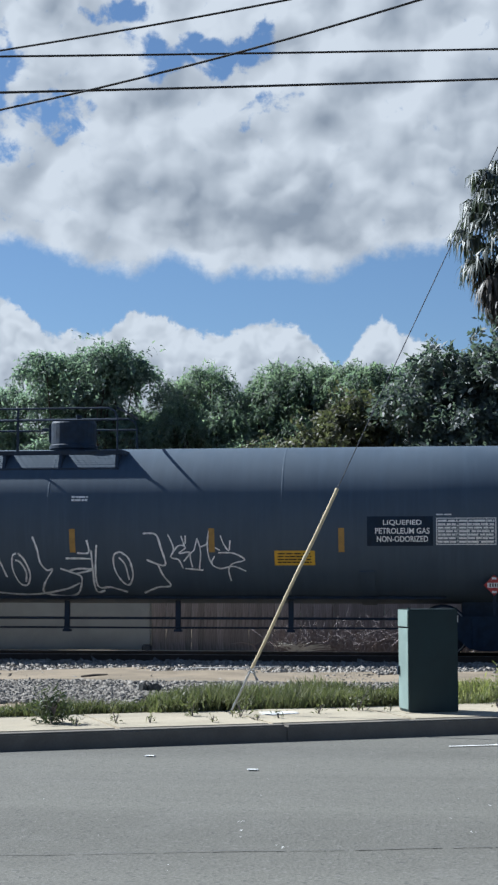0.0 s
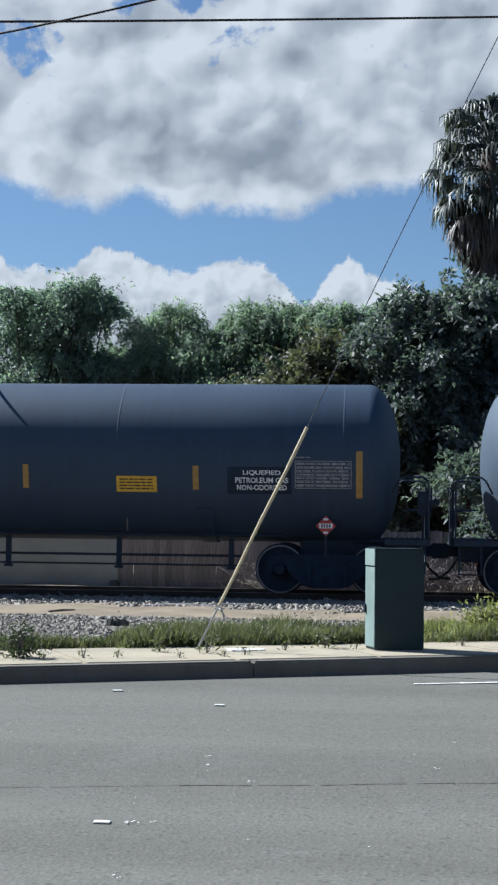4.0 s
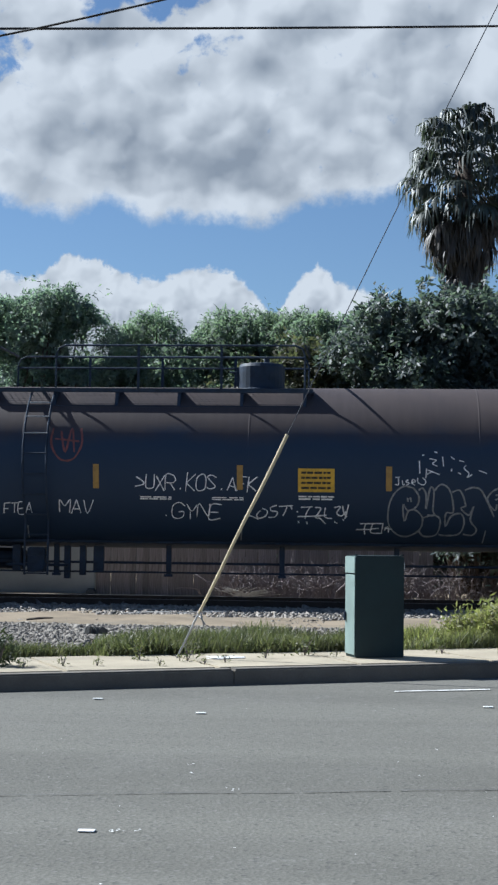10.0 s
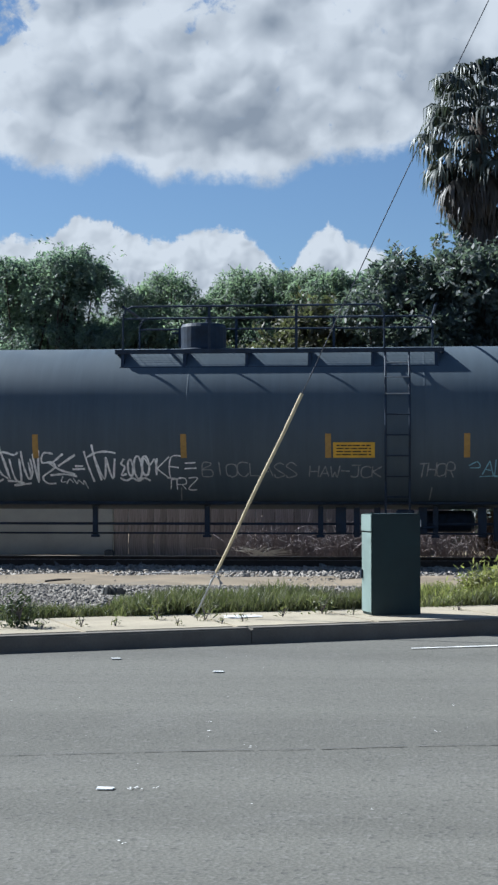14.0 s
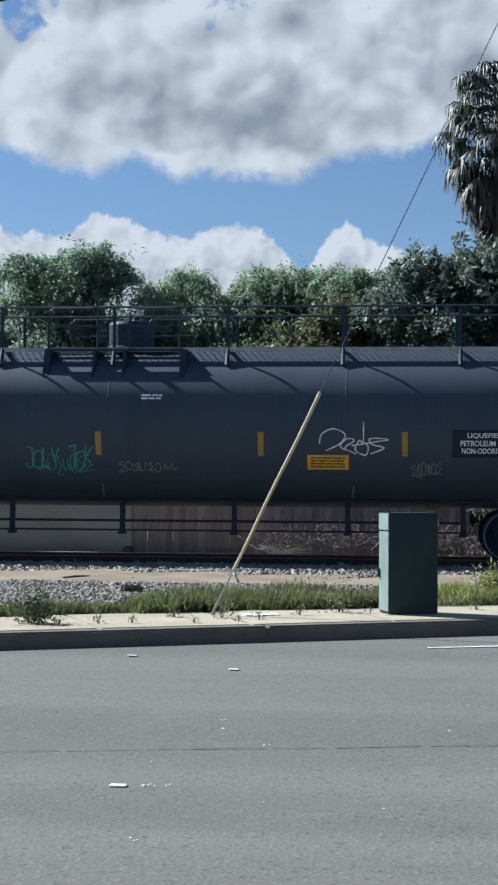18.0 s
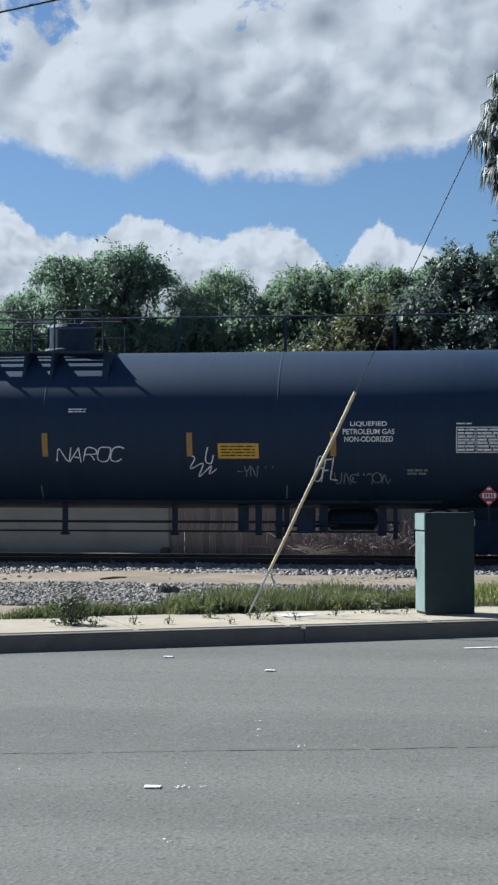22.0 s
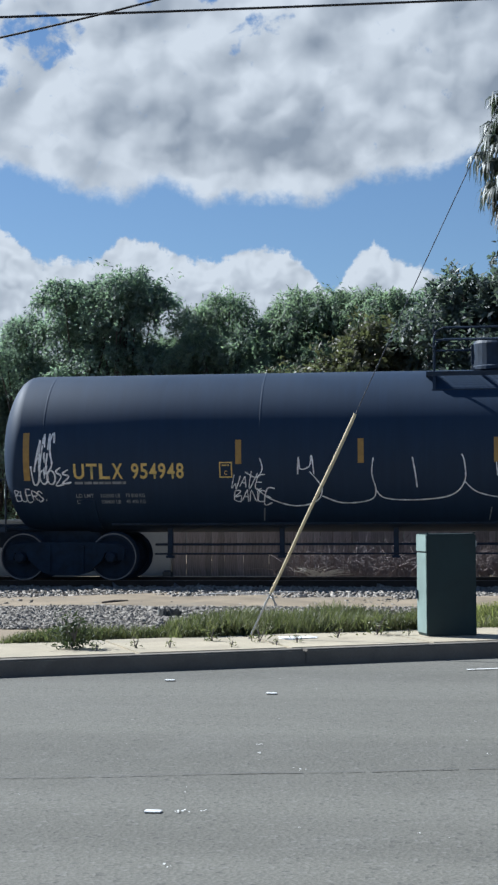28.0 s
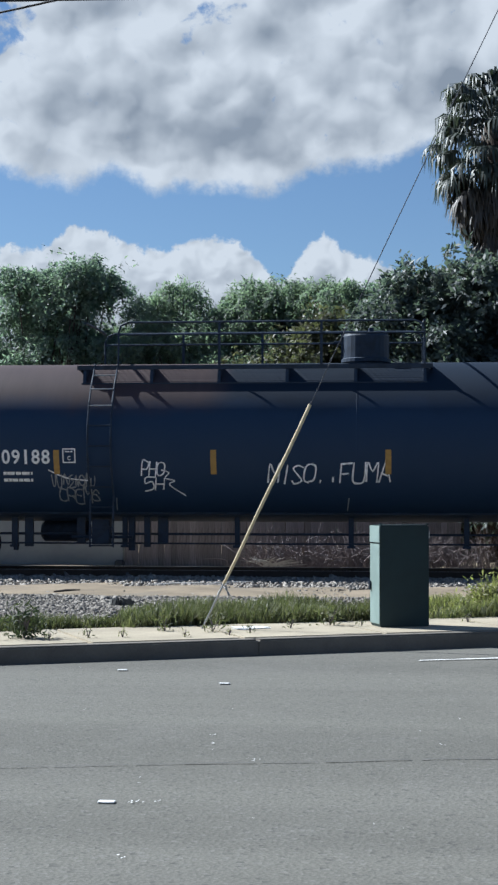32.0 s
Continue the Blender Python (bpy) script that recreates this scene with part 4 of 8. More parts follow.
# ---- trees ----
def lobes_tree(name, x, y, height, radius, base, mat, leaves, label, lobes=15, leaf=0.13, droop=0.7, seed=1, flat=1.0, twigs=14, low=0.42, group="trees behind the track"):
    """Trunk and limbs, with leafy lobes of uneven size; leaves hang in clumps and leave gaps."""
    r = np.random.default_rng(seed)
    tree = thing(name, label, "tree", group, at=pose(x, y, 0))
    trunk = bmesh.new()
    top = base + (height - base) * 0.45
    bend = r.normal(0, 0.2, 2)
    chain(trunk, [(0, 0, -0.1), (bend[0] * 0.4, bend[1] * 0.4, base * 0.5), (bend[0], bend[1], base), (bend[0] * 1.5, bend[1] * 1.2, top)], [0.22, 0.17, 0.14, 0.06], 9)
    part("trunk", trunk, BARK, tree, smooth=True)
    cents = []
    for k in range(lobes):
        a = k * 2.399 + r.uniform(-0.4, 0.4)
        q = math.sqrt((k + 0.5) / lobes)
        h = base + (height - base) * (0.97 - low * q * r.uniform(0.0, 1.15))
        rr = radius * (0.17 + 0.22 * r.random())
        cents.append((radius * 0.72 * q * math.cos(a), radius * 0.72 * q * math.sin(a) * flat, min(h, height - rr * 0.8), rr))
    cents.append((0.0, 0.0, height - radius * 0.32, radius * 0.34))
    for c in cents:
        limb = bmesh.new()
        s = Vector((bend[0], bend[1], base * r.uniform(0.8, 1.05)))
        e = Vector(c[:3])
        m = s.lerp(e, 0.5) + Vector((r.normal(0, 0.15), r.normal(0, 0.15), 0.2))
        chain(limb, [s, m, e], [0.09, 0.06, 0.02], 6)
        part("limb", limb, BARK, tree, smooth=True)
    # hanging sprays of leaves over each lobe's outside; the leaves of a spray face the same way
    size = np.array([c[3] for c in cents])
    count = np.maximum(8, (leaves / 26 * size ** 2 / (size ** 2).sum()).astype(int))
    which = np.repeat(np.arange(len(cents)), count)
    k = len(which)
    face = r.normal(size=(k, 3))
    face[:, 2] = np.where(r.random(k) < 0.8, np.abs(face[:, 2]), -np.abs(face[:, 2]) * 0.7)
    face /= np.linalg.norm(face, axis=1, keepdims=True)
    spot = np.array([c[:3] for c in cents])[which] + face * size[which][:, None] * r.uniform(0.80, 1.08, (k, 1))
    length = radius * 0.10 * r.uniform(0.5, 1.5, (k, 1)) + 0.10
    # a few thin shoots stand up out of the crown
    tall = min(twigs, k)
    spot[:tall] = np.array([c[:3] for c in cents])[which[:tall] * 0 + r.integers(0, len(cents), tall)] + np.array((0, 0, 1.0)) * radius * r.uniform(0.22, 0.34, (tall, 1)) + r.normal(0, 0.22, (tall, 3)) * np.array((1, 1, 0.3))
    run_out = face * np.array((1, 1, 0.25)) + r.normal(0, 0.25, (k, 3)) + np.array((0, 0, 0.35 - 0.35 * droop))
    run_out[:tall, 2] += 0.9
    length[:tall] *= 1.5
    per = 24
    t = np.tile(np.linspace(0.05, 1.0, per), k)[:, None]
    s_ = np.repeat(spot, per, 0)
    l_ = np.repeat(length, per, 0)
    o_ = np.repeat(run_out, per, 0)
    f_ = np.repeat(face, per, 0)
    pos = s_ + o_ * l_ * t * 1.5 - np.array((0, 0, 1.0)) * l_ * t ** 2 * (0.4 + 2.1 * droop) + r.normal(size=s_.shape) * l_ * 0.17
    way = o_ * 0.5 + r.normal(0, 0.55, s_.shape) - np.array((0, 0, 1.0)) * (0.25 + 0.8 * droop * t)
    up = f_ + np.array((0, 0, 0.5)) + r.normal(0, 0.45, s_.shape)
    facing_leaves(pos, way, up, leaf * 1.25, leaf * (0.36 if droop > 0.5 else 0.55), r, "crown", mat, tree)
    return tree


lobes_tree("pepper_tree", -15.5, 55.5, 8.8, 1.9, 1.3, LEAFGREY, 27000, "grey-green broad tree behind the house", seed=11, low=0.75)
lobes_tree("pepper_tree", -13.4, 55, 9.8, 2.3, 1.3, LEAFGREY, 32400, "tall grey-green tree with an uneven crown", seed=12, droop=0.5, low=0.72, lobes=19)
lobes_tree("pepper_tree", -11.7, 55, 10.05, 2.3, 1.3, LEAFGREY, 35100, "tall grey-green tree with an uneven crown", seed=31, droop=0.5, low=0.72, lobes=19)
lobes_tree("pepper_tree", -8.0, 55, 9.4, 2.35, 1.3, LEAF, 36450, "light green drooping pepper tree", seed=13, droop=0.75, twigs=20)
lobes_tree("pepper_tree", -5.15, 55, 9.6, 2.1, 1.3, LEAF, 32400, "light green drooping pepper tree", seed=14, droop=0.75, twigs=20)
lobes_tree("pepper_tree", -3.6, 55.6, 9.35, 1.9, 1.3, LEAF, 28350, "light green drooping pepper tree", seed=15, droop=0.75)
lobes_tree("pepper_tree", -1.65, 53, 9.15, 1.6, 1.3, LEAF, 24300, "light green tree with thin top shoots", seed=16, droop=0.9, twigs=24)
lobes_tree("pepper_tree", -0.5, 54, 9.2, 1.7, 1.3, LEAFGREY, 21600, "grey-green tree with thin top shoots", seed=32, droop=0.5, twigs=16)
lobes_tree("pepper_tree", -9.8, 57, 7.9, 2.3, 2.0, LEAF, 28350, "low green tree behind the pale house", seed=17)
lobes_tree("pepper_tree", -6.5, 57, 8.1, 1.8, 1.6, LEAF, 22950, "low green tree between taller ones", seed=33)
lobes_tree("pepper_tree", -5.5, 53.5, 6.4, 2.93, 0.8, LEAF, 37725, "dense green tree beside the house roof", seed=18, droop=0.9, low=0.8)
for k, (fx, fy, fh, fr) in enumerate(((-20.0, 54.0, 6.4, 2.7), (-17.0, 56.5, 6.2, 2.5), (-13.6, 57.5, 6.8, 2.6), (-9.2, 58.5, 6.6, 2.5))):
    lobes_tree("pepper_tree", fx, fy, fh, fr, 0.3, LEAFGREY if k < 2 else LEAF, 20000, "low leafy green tree filling the row", seed=80 + k, twigs=5, lobes=22, low=0.85)
lobes_tree("pepper_tree", -18.6, 56, 8.6, 2.4, 2.0, LEAFGREY, 20958, "grey-green tree in the row behind the track", seed=19, low=0.8)
lobes_tree("pepper_tree", -2.9, 49.5, 5.6, 2.0, 0.3, LEAF, 19000, "low leafy green tree behind the fence", seed=91, low=0.85, lobes=20, twigs=6)
lobes_tree("pepper_tree", -0.4, 46.0, 5.4, 1.9, 0.3, LEAF, 19000, "low leafy green tree behind the fence", seed=92, low=0.85, lobes=20, twigs=6)
lobes_tree("ficus_tree", 0.5, 38.5, 7.1, 2.2, 0.6, LEAFDARK, 40000, "dense dark green tree close behind the track", lobes=30, seed=21, droop=0.3, leaf=0.14, low=0.9)
lobes_tree("ficus_tree", 1.7, 38.0, 7.3, 2.0, 0.6, LEAFDARK, 30000, "dense dark green tree close behind the track", lobes=26, seed=27, droop=0.3, leaf=0.14, low=0.9)
lobes_tree("ficus_tree", 2.7, 38.8, 7.6, 2.5, 0.6, LEAFDARK, 40000, "dense dark green tree close behind the track", lobes=30, seed=22, droop=0.3, leaf=0.14, low=0.9)
lobes_tree("ficus_tree", 5.6, 39.5, 7.4, 2.4, 0.6, LEAFDARK, 10800, "dense dark green tree close behind the track", lobes=20, seed=23, droop=0.3, leaf=0.2, low=0.9)
lobes_tree("ficus_tree", -1.2, 39.5, 6.0, 1.5, 0.8, LEAFDRYGREEN, 16200, "thin brownish green tree with bare twigs", lobes=9, seed=24, droop=0.3, leaf=0.15, twigs=26)
for k, (fx, fy, fh, fr) in enumerate(((-2.5, 38.2, 5.5, 1.3), (-3.8, 38.8, 5.0, 1.2), (-0.2, 37.6, 4.6, 1.1))):
    lobes_tree("ficus_tree", fx, fy, fh, fr, 0.5, LEAFDRYGREEN, 6500, "thin brownish green tree with bare twigs", lobes=16, seed=140 + k, droop=0.25, leaf=0.12, twigs=20, low=0.8)
lobes_tree("shrub", 2.1, 35.2, 3.0, 1.5, 0.2, LEAFDARK, 8000, "dark evergreen shrub beside the track", lobes=9, seed=25, droop=0.3, leaf=0.15, group="shrubs by the fence")
lobes_tree("shrub", 4.6, 35.5, 3.4, 1.7, 0.2, LEAFDARK, 6000, "dark evergreen shrub beside the track", lobes=9, seed=26, droop=0.3, leaf=0.15, group="shrubs by the fence")

for k, (sx, sy, sh, sr) in enumerate(((2.35, 33.1, 1.9, 0.9), (3.3, 32.8, 2.1, 1.0), (4.4, 33.0, 2.0, 1.0), (2.9, 34.0, 2.6, 1.1))):
    lobes_tree("shrub", sx, sy, sh, sr, 0.15, LEAFDARK, 5000, "dark evergreen shrub beside the track", lobes=8, seed=95 + k, droop=0.3, leaf=0.12, twigs=4, group="shrubs by the fence")


for k, (fx, fh) in enumerate(((-17.5, 8.2), (-14.2, 8.9), (-10.4, 8.3), (-7.3, 8.5), (-4.3, 8.8), (-1.4, 8.9), (1.9, 9.3), (4.9, 9.2))):
    lobes_tree("pepper_tree", fx, 61.0, fh, 3.1, 0.8, LEAFDARK if k % 2 else LEAF, 20250, "full green tree in the row behind", seed=60 + k, twigs=4, leaf=0.17, low=0.75)


# ---- fan palm with its dead skirt ----
def fan_palm(x, y, crown_z, seed=3):
    r = np.random.default_rng(seed)
    palm = thing("fan_palm", "tall fan palm with a shaggy skirt of dead fronds", "palm tree", at=pose(x, y, 0))
    bm = bmesh.new()
    chain(bm, [(0, 0, -0.1), (0.02, 0, crown_z * 0.5), (0, 0, crown_z)], [0.36, 0.30, 0.28], 12)
    part("trunk", bm, BARK, palm, smooth=True)
    # dead fans hang in folded bunches down the trunk
    bunches, per = 95, 60
    ang = np.repeat(np.arange(bunches) * 2.399 + r.uniform(-0.3, 0.3, bunches), per)
    high = np.repeat(r.random(bunches), per)
    along = r.random(bunches * per)
    wide = np.repeat(0.95 - 0.30 * r.random(bunches), per) * (0.72 + 0.25 * np.sin(high * 9.0))
    spread = r.normal(0, 0.11, bunches * per) * (0.3 + along)
    rad = wide * (0.75 + 0.45 * np.sin(np.clip(along, 0, 1) * 2.4))
    pos = np.stack((np.cos(ang + spread) * rad, np.sin(ang + spread) * rad, crown_z - 1.2 - high * 3.6 - along * 1.0), 1)
    d = np.stack((np.cos(ang) * (0.35 - 0.6 * along), np.sin(ang) * (0.35 - 0.6 * along), -np.ones(len(ang))), 1) + r.normal(0, 0.13, (len(ang), 3))
    face = np.stack((np.cos(ang), np.sin(ang), np.zeros(len(ang))), 1) + r.normal(0, 0.5, (len(ang), 3))
    facing_leaves(pos, d, face, 0.62, 0.055, r, "dead_skirt", LEAFDRY, palm, "grey-brown hanging skirt of dead fronds")
    count = 68
    for k in range(count):
        az = k * 2.399 + r.uniform(-0.2, 0.2)
        q = k / count
        up = 1.25 - 2.35 * q ** 0.85 + r.uniform(-0.15, 0.15)
        out = Vector((math.cos(az) * math.cos(up), math.sin(az) * math.cos(up), math.sin(up)))
        ln = r.uniform(1.1, 1.6) * (1.0 - 0.25 * max(0.0, q - 0.6))
        root = Vector((0, 0, crown_z + 0.35 - 1.5 * q))
        tip = root + out * ln + Vector((0, 0, -0.22 * ln * math.cos(up)))
        bm = bmesh.new()
        chain(bm, [root + out * 0.1, root + out * ln * 0.55 + Vector((0, 0, 0.07)), tip], [0.035, 0.025, 0.016], 5)
        dead = q > 0.74
        fr = part("frond", bm, LEAFDRY if dead else LEAFPALM, palm)
        # each finger of the fan runs out stiff, bends over and hangs
        m = 30
        side = out.cross(Vector((0, 0, 1)))
        side = side.normalized() if side.length > 0.05 else Vector((1, 0, 0))
        a = np.linspace(-1.9, 1.9, m) + r.normal(0, 0.04, m)
        first = np.cos(a)[:, None] * np.array(out) + np.sin(a)[:, None] * np.array(side)
        first[:, 2] = first[:, 2] * 0.8 + 0.05
        first /= np.linalg.norm(first, axis=1, keepdims=True)
        reach = r.uniform(0.85, 1.15, (m, 1))
        fall = np.array((0, 0, -1.0))
        p0 = np.tile(np.array(tip), (m, 1))
        p1 = p0 + first * 0.38 * reach + fall * 0.03
        p2 = p1 + (first * 0.55 + fall * 0.5 + r.normal(0, 0.08, (m, 3))) * 0.38 * reach
        p3 = p2 + (first * 0.12 + fall + r.normal(0, 0.14, (m, 3))) * 0.48 * reach * r.uniform(0.6, 1.2, (m, 1))
        across = np.cross(first, np.array((0, 0, 1.0)))
        across /= np.linalg.norm(across, axis=1, keepdims=True) + 1e-9
        rows = [(p0, 0.014), (p1, 0.042), (p2, 0.034), (p3, 0.005)]
        v = np.stack([p + sgn * across * w for p, w in rows for sgn in (-1, 1)], 1).reshape(-1, 3)
        base = np.arange(m)[:, None] * 8
        f = np.concatenate([base + np.array([[2 * j, 2 * j + 1, 2 * j + 3, 2 * j + 2]]) for j in range(3)], 0)
        raw("fan", v, f, LEAFDRY if dead else LEAFPALM, fr)


fan_palm(3.0, 48.0, 13.35)

# ---- dry brush along the fence ----
def brush(x, y, size, n, seed):
    r = np.random.default_rng(seed)
    bm = bmesh.new()
    for k in range(n):
        a = r.uniform(0, math.tau)
        lean = r.uniform(0.1, 1.0)
        p = Vector((r.normal(0, 0.25) * size, r.normal(0, 0.15) * size, 0))
        pts = [p]
        d = Vector((math.cos(a) * lean, math.sin(a) * lean * 0.6, 1)).normalized()
        for j in range(4):
            p = p + d * size * r.uniform(0.16, 0.3)
            d = (d + Vector((r.normal(0, 0.35), r.normal(0, 0.3), r.normal(-0.12, 0.3)))).normalized()
            p = Vector((p.x, p.y, max(0.02, p.z)))
            pts.append(p)
        chain(bm, pts, [0.012, 0.010, 0.008, 0.006, 0.004], 4)
    tagged(part("dry_bush", bm, DRYTWIG, at=pose(x, y, 0.1)), "tangled leafless dry bush in front of the fence", "bush", "dry bushes by the fence")


for k, bx in enumerate(np.arange(-2.9, 2.6, 0.42)):
    brush(bx, 32.6 + 0.3 * math.sin(k * 2.1), 0.95 + 0.2 * math.sin(k * 1.7), 46, 40 + k)
bm = bmesh.new()
r = np.random.default_rng(77)
for k in range(26):
    a = r.uniform(0.2, 2.9)
    s = Vector((-2.55 + r.normal(0, 0.12), 31.9, 0.2))
    chain(bm, [s, s + Vector((math.cos(a) * 0.3, 0, math.sin(a) * 0.16)), s + Vector((math.cos(a) * 0.62, 0.05, math.sin(a) * 0.22))], [0.012, 0.009, 0.004], 4)
tagged(part("pale_brushwood", bm, GALVTWIG), "heap of pale bleached twigs beside the track", "brushwood", kind="stuff")

# ---- gravel, grass, weeds and litter on the verge ----
def verge(x0, x1, d0, d1, lift=0.015):
    def place(n):
        xx = rng.uniform(x0, x1, n)
        dd = rng.uniform(d0, d1, n)
        return np.array([(a, kerb_line(a) + b, land(a, kerb_line(a) + b) + lift) for a, b in zip(xx, dd)])
    return place


def rock_place(n):
    p = np.stack((rng.uniform(-9.5, 3.5, n), rng.uniform(18.3, 22.2, n), np.zeros(n)), 1)
    keep = (p[:, 1] > 20.2 + 0.35 * p[:, 0] * 0.3 + 0.5 * np.sin(p[:, 0] * 1.3)) | (p[:, 0] < -2.2)
    keep &= np.array([y > kerb_line(x) + 2.0 for x, y, _ in p])
    p = p[keep & (rng.random(n) < np.where(p[:, 0] > -1.5, 0.45, 1.0))]
    p[:, 2] = [land(x, y) + 0.012 for x, y, _ in p]
    return p


stones("gravel", 40000, rock_place, 0.017, STONE, "loose grey gravel on the dirt verge")
stones("gravel", 1500, bed(-11, 6, 22.0, 25.0, 0.155, 0.01), 0.02, STONE, "scattered small stones on the dirt")
stones("shoulder_stones", 12000, bed(-13, 8, 25.2, 27.9, 0.11, 0.05), 0.026, STONEPALE, "pale broken stones along the track shoulder")


def grass(x0, x1, d0, d1, n, length, name, label, mat):
    xx = rng.uniform(x0, x1, n)
    dd = d0 + (d1(xx) - d0) * rng.random(n) ** 1.1
    tuft = np.array([noise.noise((a * 1.1, b * 1.3, 3.0)) for a, b in zip(xx, dd)])
    keep = tuft > -0.32 + 0.25 * rng.random(n)
    xx, dd, tuft = xx[keep], dd[keep], tuft[keep]
    pos = np.array([(a, kerb_line(a) + b, land(a, kerb_line(a) + b) - 0.01) for a, b in zip(xx, dd)])
    d = rng.normal(0, 0.32, (len(xx), 3))
    d[:, 2] = 1.0
    ob = blades(pos, d, length * (0.75 + 0.9 * np.clip(tuft + 0.2, 0, 1)), 0.012, name, mat, kink=0.5)
    tagged(ob, label, "grass", kind="stuff")


grass(-9.0, 4.5, 1.95, lambda x: 2.5 + 0.9 * np.clip((x + 5) / 5, 0, 1.6) + 0.3 * np.sin(x * 2.1), 38000, 0.15, "grass", "green and straw-coloured grass along the pavement", GRASS)
grass(-3.2, 0.2, 2.0, lambda x: 3.5 + 0.4 * np.sin(x * 3.1), 16000, 0.22, "grass", "taller green grass tufts beside the guy wire", GRASS)
grass(0.4, 4.5, 2.1, lambda x: 4.4 + 0 * x, 12000, 0.17, "grass", "yellowing tall grass beside the cabinet", GRASSDRY)


def weed(x, d, size, n, seed, mat=None, label="small green weed growing in a pavement joint"):
    r = np.random.default_rng(seed)
    y = kerb_line(x) + d
    w = thing("weed", label, "weed", "weeds on the pavement", at=pose(x, y, 0.16))
    bm = bmesh.new()
    for k in range(max(3, n // 30)):
        e = Vector((r.normal(0, 0.25), r.normal(0, 0.2), r.uniform(0.6, 1.0))) * size
        chain(bm, [(0, 0, 0), e * 0.5 + Vector((0, 0, 0.1 * size)), e], [0.008, 0.006, 0.003], 4)
    part("stem", bm, DRYTWIG, w)
    pos = r.normal(size=(n, 3)) * np.array((0.32, 0.28, 0.28)) * size + np.array((0, 0, 0.45 * size))
    pos[:, 2] = np.abs(pos[:, 2])
    d3 = r.normal(size=(n, 3))
    d3[:, 2] += 0.5
    blades(pos, d3, 0.13 * size + 0.025, 0.035 * size + 0.007, "leaves", mat or GRASS, w)


for k, (wx, wd, ws, wn) in enumerate(((-2.52, 1.35, 0.20, 80), (-1.98, 1.05, 0.22, 70), (-0.72, 1.45, 0.26, 110), (-1.15, 1.2, 0.12, 30), (-3.2, 0.75, 0.12, 30),
                                  (-3.55, 0.6, 0.10, 24), (-2.85, 0.7, 0.09, 20), (-1.55, 0.75, 0.10, 26), (-2.2, 0.5, 0.09, 20), (-0.35, 1.2, 0.10, 24), (0.9, 1.3, 0.12, 30), (-4.7, 0.8, 0.14, 40), (1.6, 1.0, 0.1, 24), (-1.75, 0.55, 0.08, 20))):
    weed(wx, wd, ws, wn, 200 + k)
weed(-3.86, 0.95, 0.34, 420, 340, LEAFWEED, "dark spiky weed in a pavement joint")
for k, (wx, wy, ws) in enumerate(((1.6, 20.0, 0.5), (2.1, 20.4, 0.6), (2.6, 20.6, 0.55), (3.1, 21.0, 0.6), (1.25, 20.2, 0.4), (1.85, 20.8, 0.5))):
    weed(wx, wy - kerb_line(wx), ws, 900, 300 + k, GRASSDRY, "tall yellow-green flowering weed on the verge")
weed(2.9, 26.0 - kerb_line(2.9), 0.8, 300, 330, LEAF, "pale leafy sapling near the track")

bm = bmesh.new()
for k in range(2):
    block(bm, -0.20 + rng.normal() * 0.02, 0.2, -0.12, 0.1, 0.0 + k * 0.006, 0.005 + k * 0.006, 0.0, pose(0, 0, 0, rng.normal() * 2, rng.normal() * 2, rng.normal() * 12))
tagged(part("litter", bm, PAINTWHITE, at=pose(-1.60, 17.32, 0.168, 0, 0, 22)), "flat white sheets of litter on the pavement", "litter")
for k, (sx, sy, sa, sl) in enumerate(((-4.9, 22.7, 8, 0.2), (-2.9, 26.4, 24, 0.5), (-3.75, 26.0, 5, 0.45))):
    bm = bmesh.new()
    chain(bm, [(-sl, 0, 0.03), (0, 0.03, 0.05), (sl, 0, 0.06)], [0.014, 0.02, 0.01], 6)
    tagged(part("branch", bm, TIE if k == 0 else GALVTWIG, at=pose(sx, sy, land(sx, sy), 0, 0, sa)), "broken branch lying on the dirt", "branch", "branches on the verge")
bm = bmesh.new()
for k in range(9):
    block(bm, -0.05, 0.05, -0.04, 0.04, 0, 0.12, 0.02, pose(rng.normal() * 0.08, rng.normal() * 0.05, 0.0, rng.normal() * 30, rng.normal() * 20, rng.uniform(0, 180)))
tagged(part("rubble", bm, SEAL, at=pose(-3.6, 20.3, land(-3.6, 20.3))), "small heap of black rubble on the gravel", "rubble")

# ---- plain unseen wall added behind the camera: closes the place, blocks sky, bounces fill ----
bm = bmesh.new()
block(bm, -120, 120, -26.4, -26, 0, 10.0)
tagged(part("wall_south", bm, WALLFAR), "plain pale unseen wall, added behind the camera for fill light", "wall", kind="structure")
# ---- the train: eight tank cars that roll to the right ----
# the train's small gains and lags against an even roll, in seconds and metres
SLACK = [(0, 0.058), (1, 0.048), (2, 0.003), (3, -0.029), (6, 0.062), (7, 0.023), (8, 0.024), (9, -0.003), (10, 0.009), (11, 0.001), (12, -0.175), (13, -0.033), (16, 0.096), (17, -0.111),
         (18, 0.008), (19, -0.041), (20, -0.083), (21, 0.023), (22, -0.033), (23, 0.078), (24, -0.127), (25, -0.16), (27.5, 0.009), (28, 0.117), (29, -0.092), (30, -0.143), (31, -0.188), (32, -0.220)]


def run(t):
    return 4.60 * t + 0.00525 * t * t + float(np.interp(t, [a for a, _ in SLACK], [b for _, b in SLACK]))


TRAIN, WHEELSETS = [], []
R, TZ = 1.53, 2.49
MESHES = {}


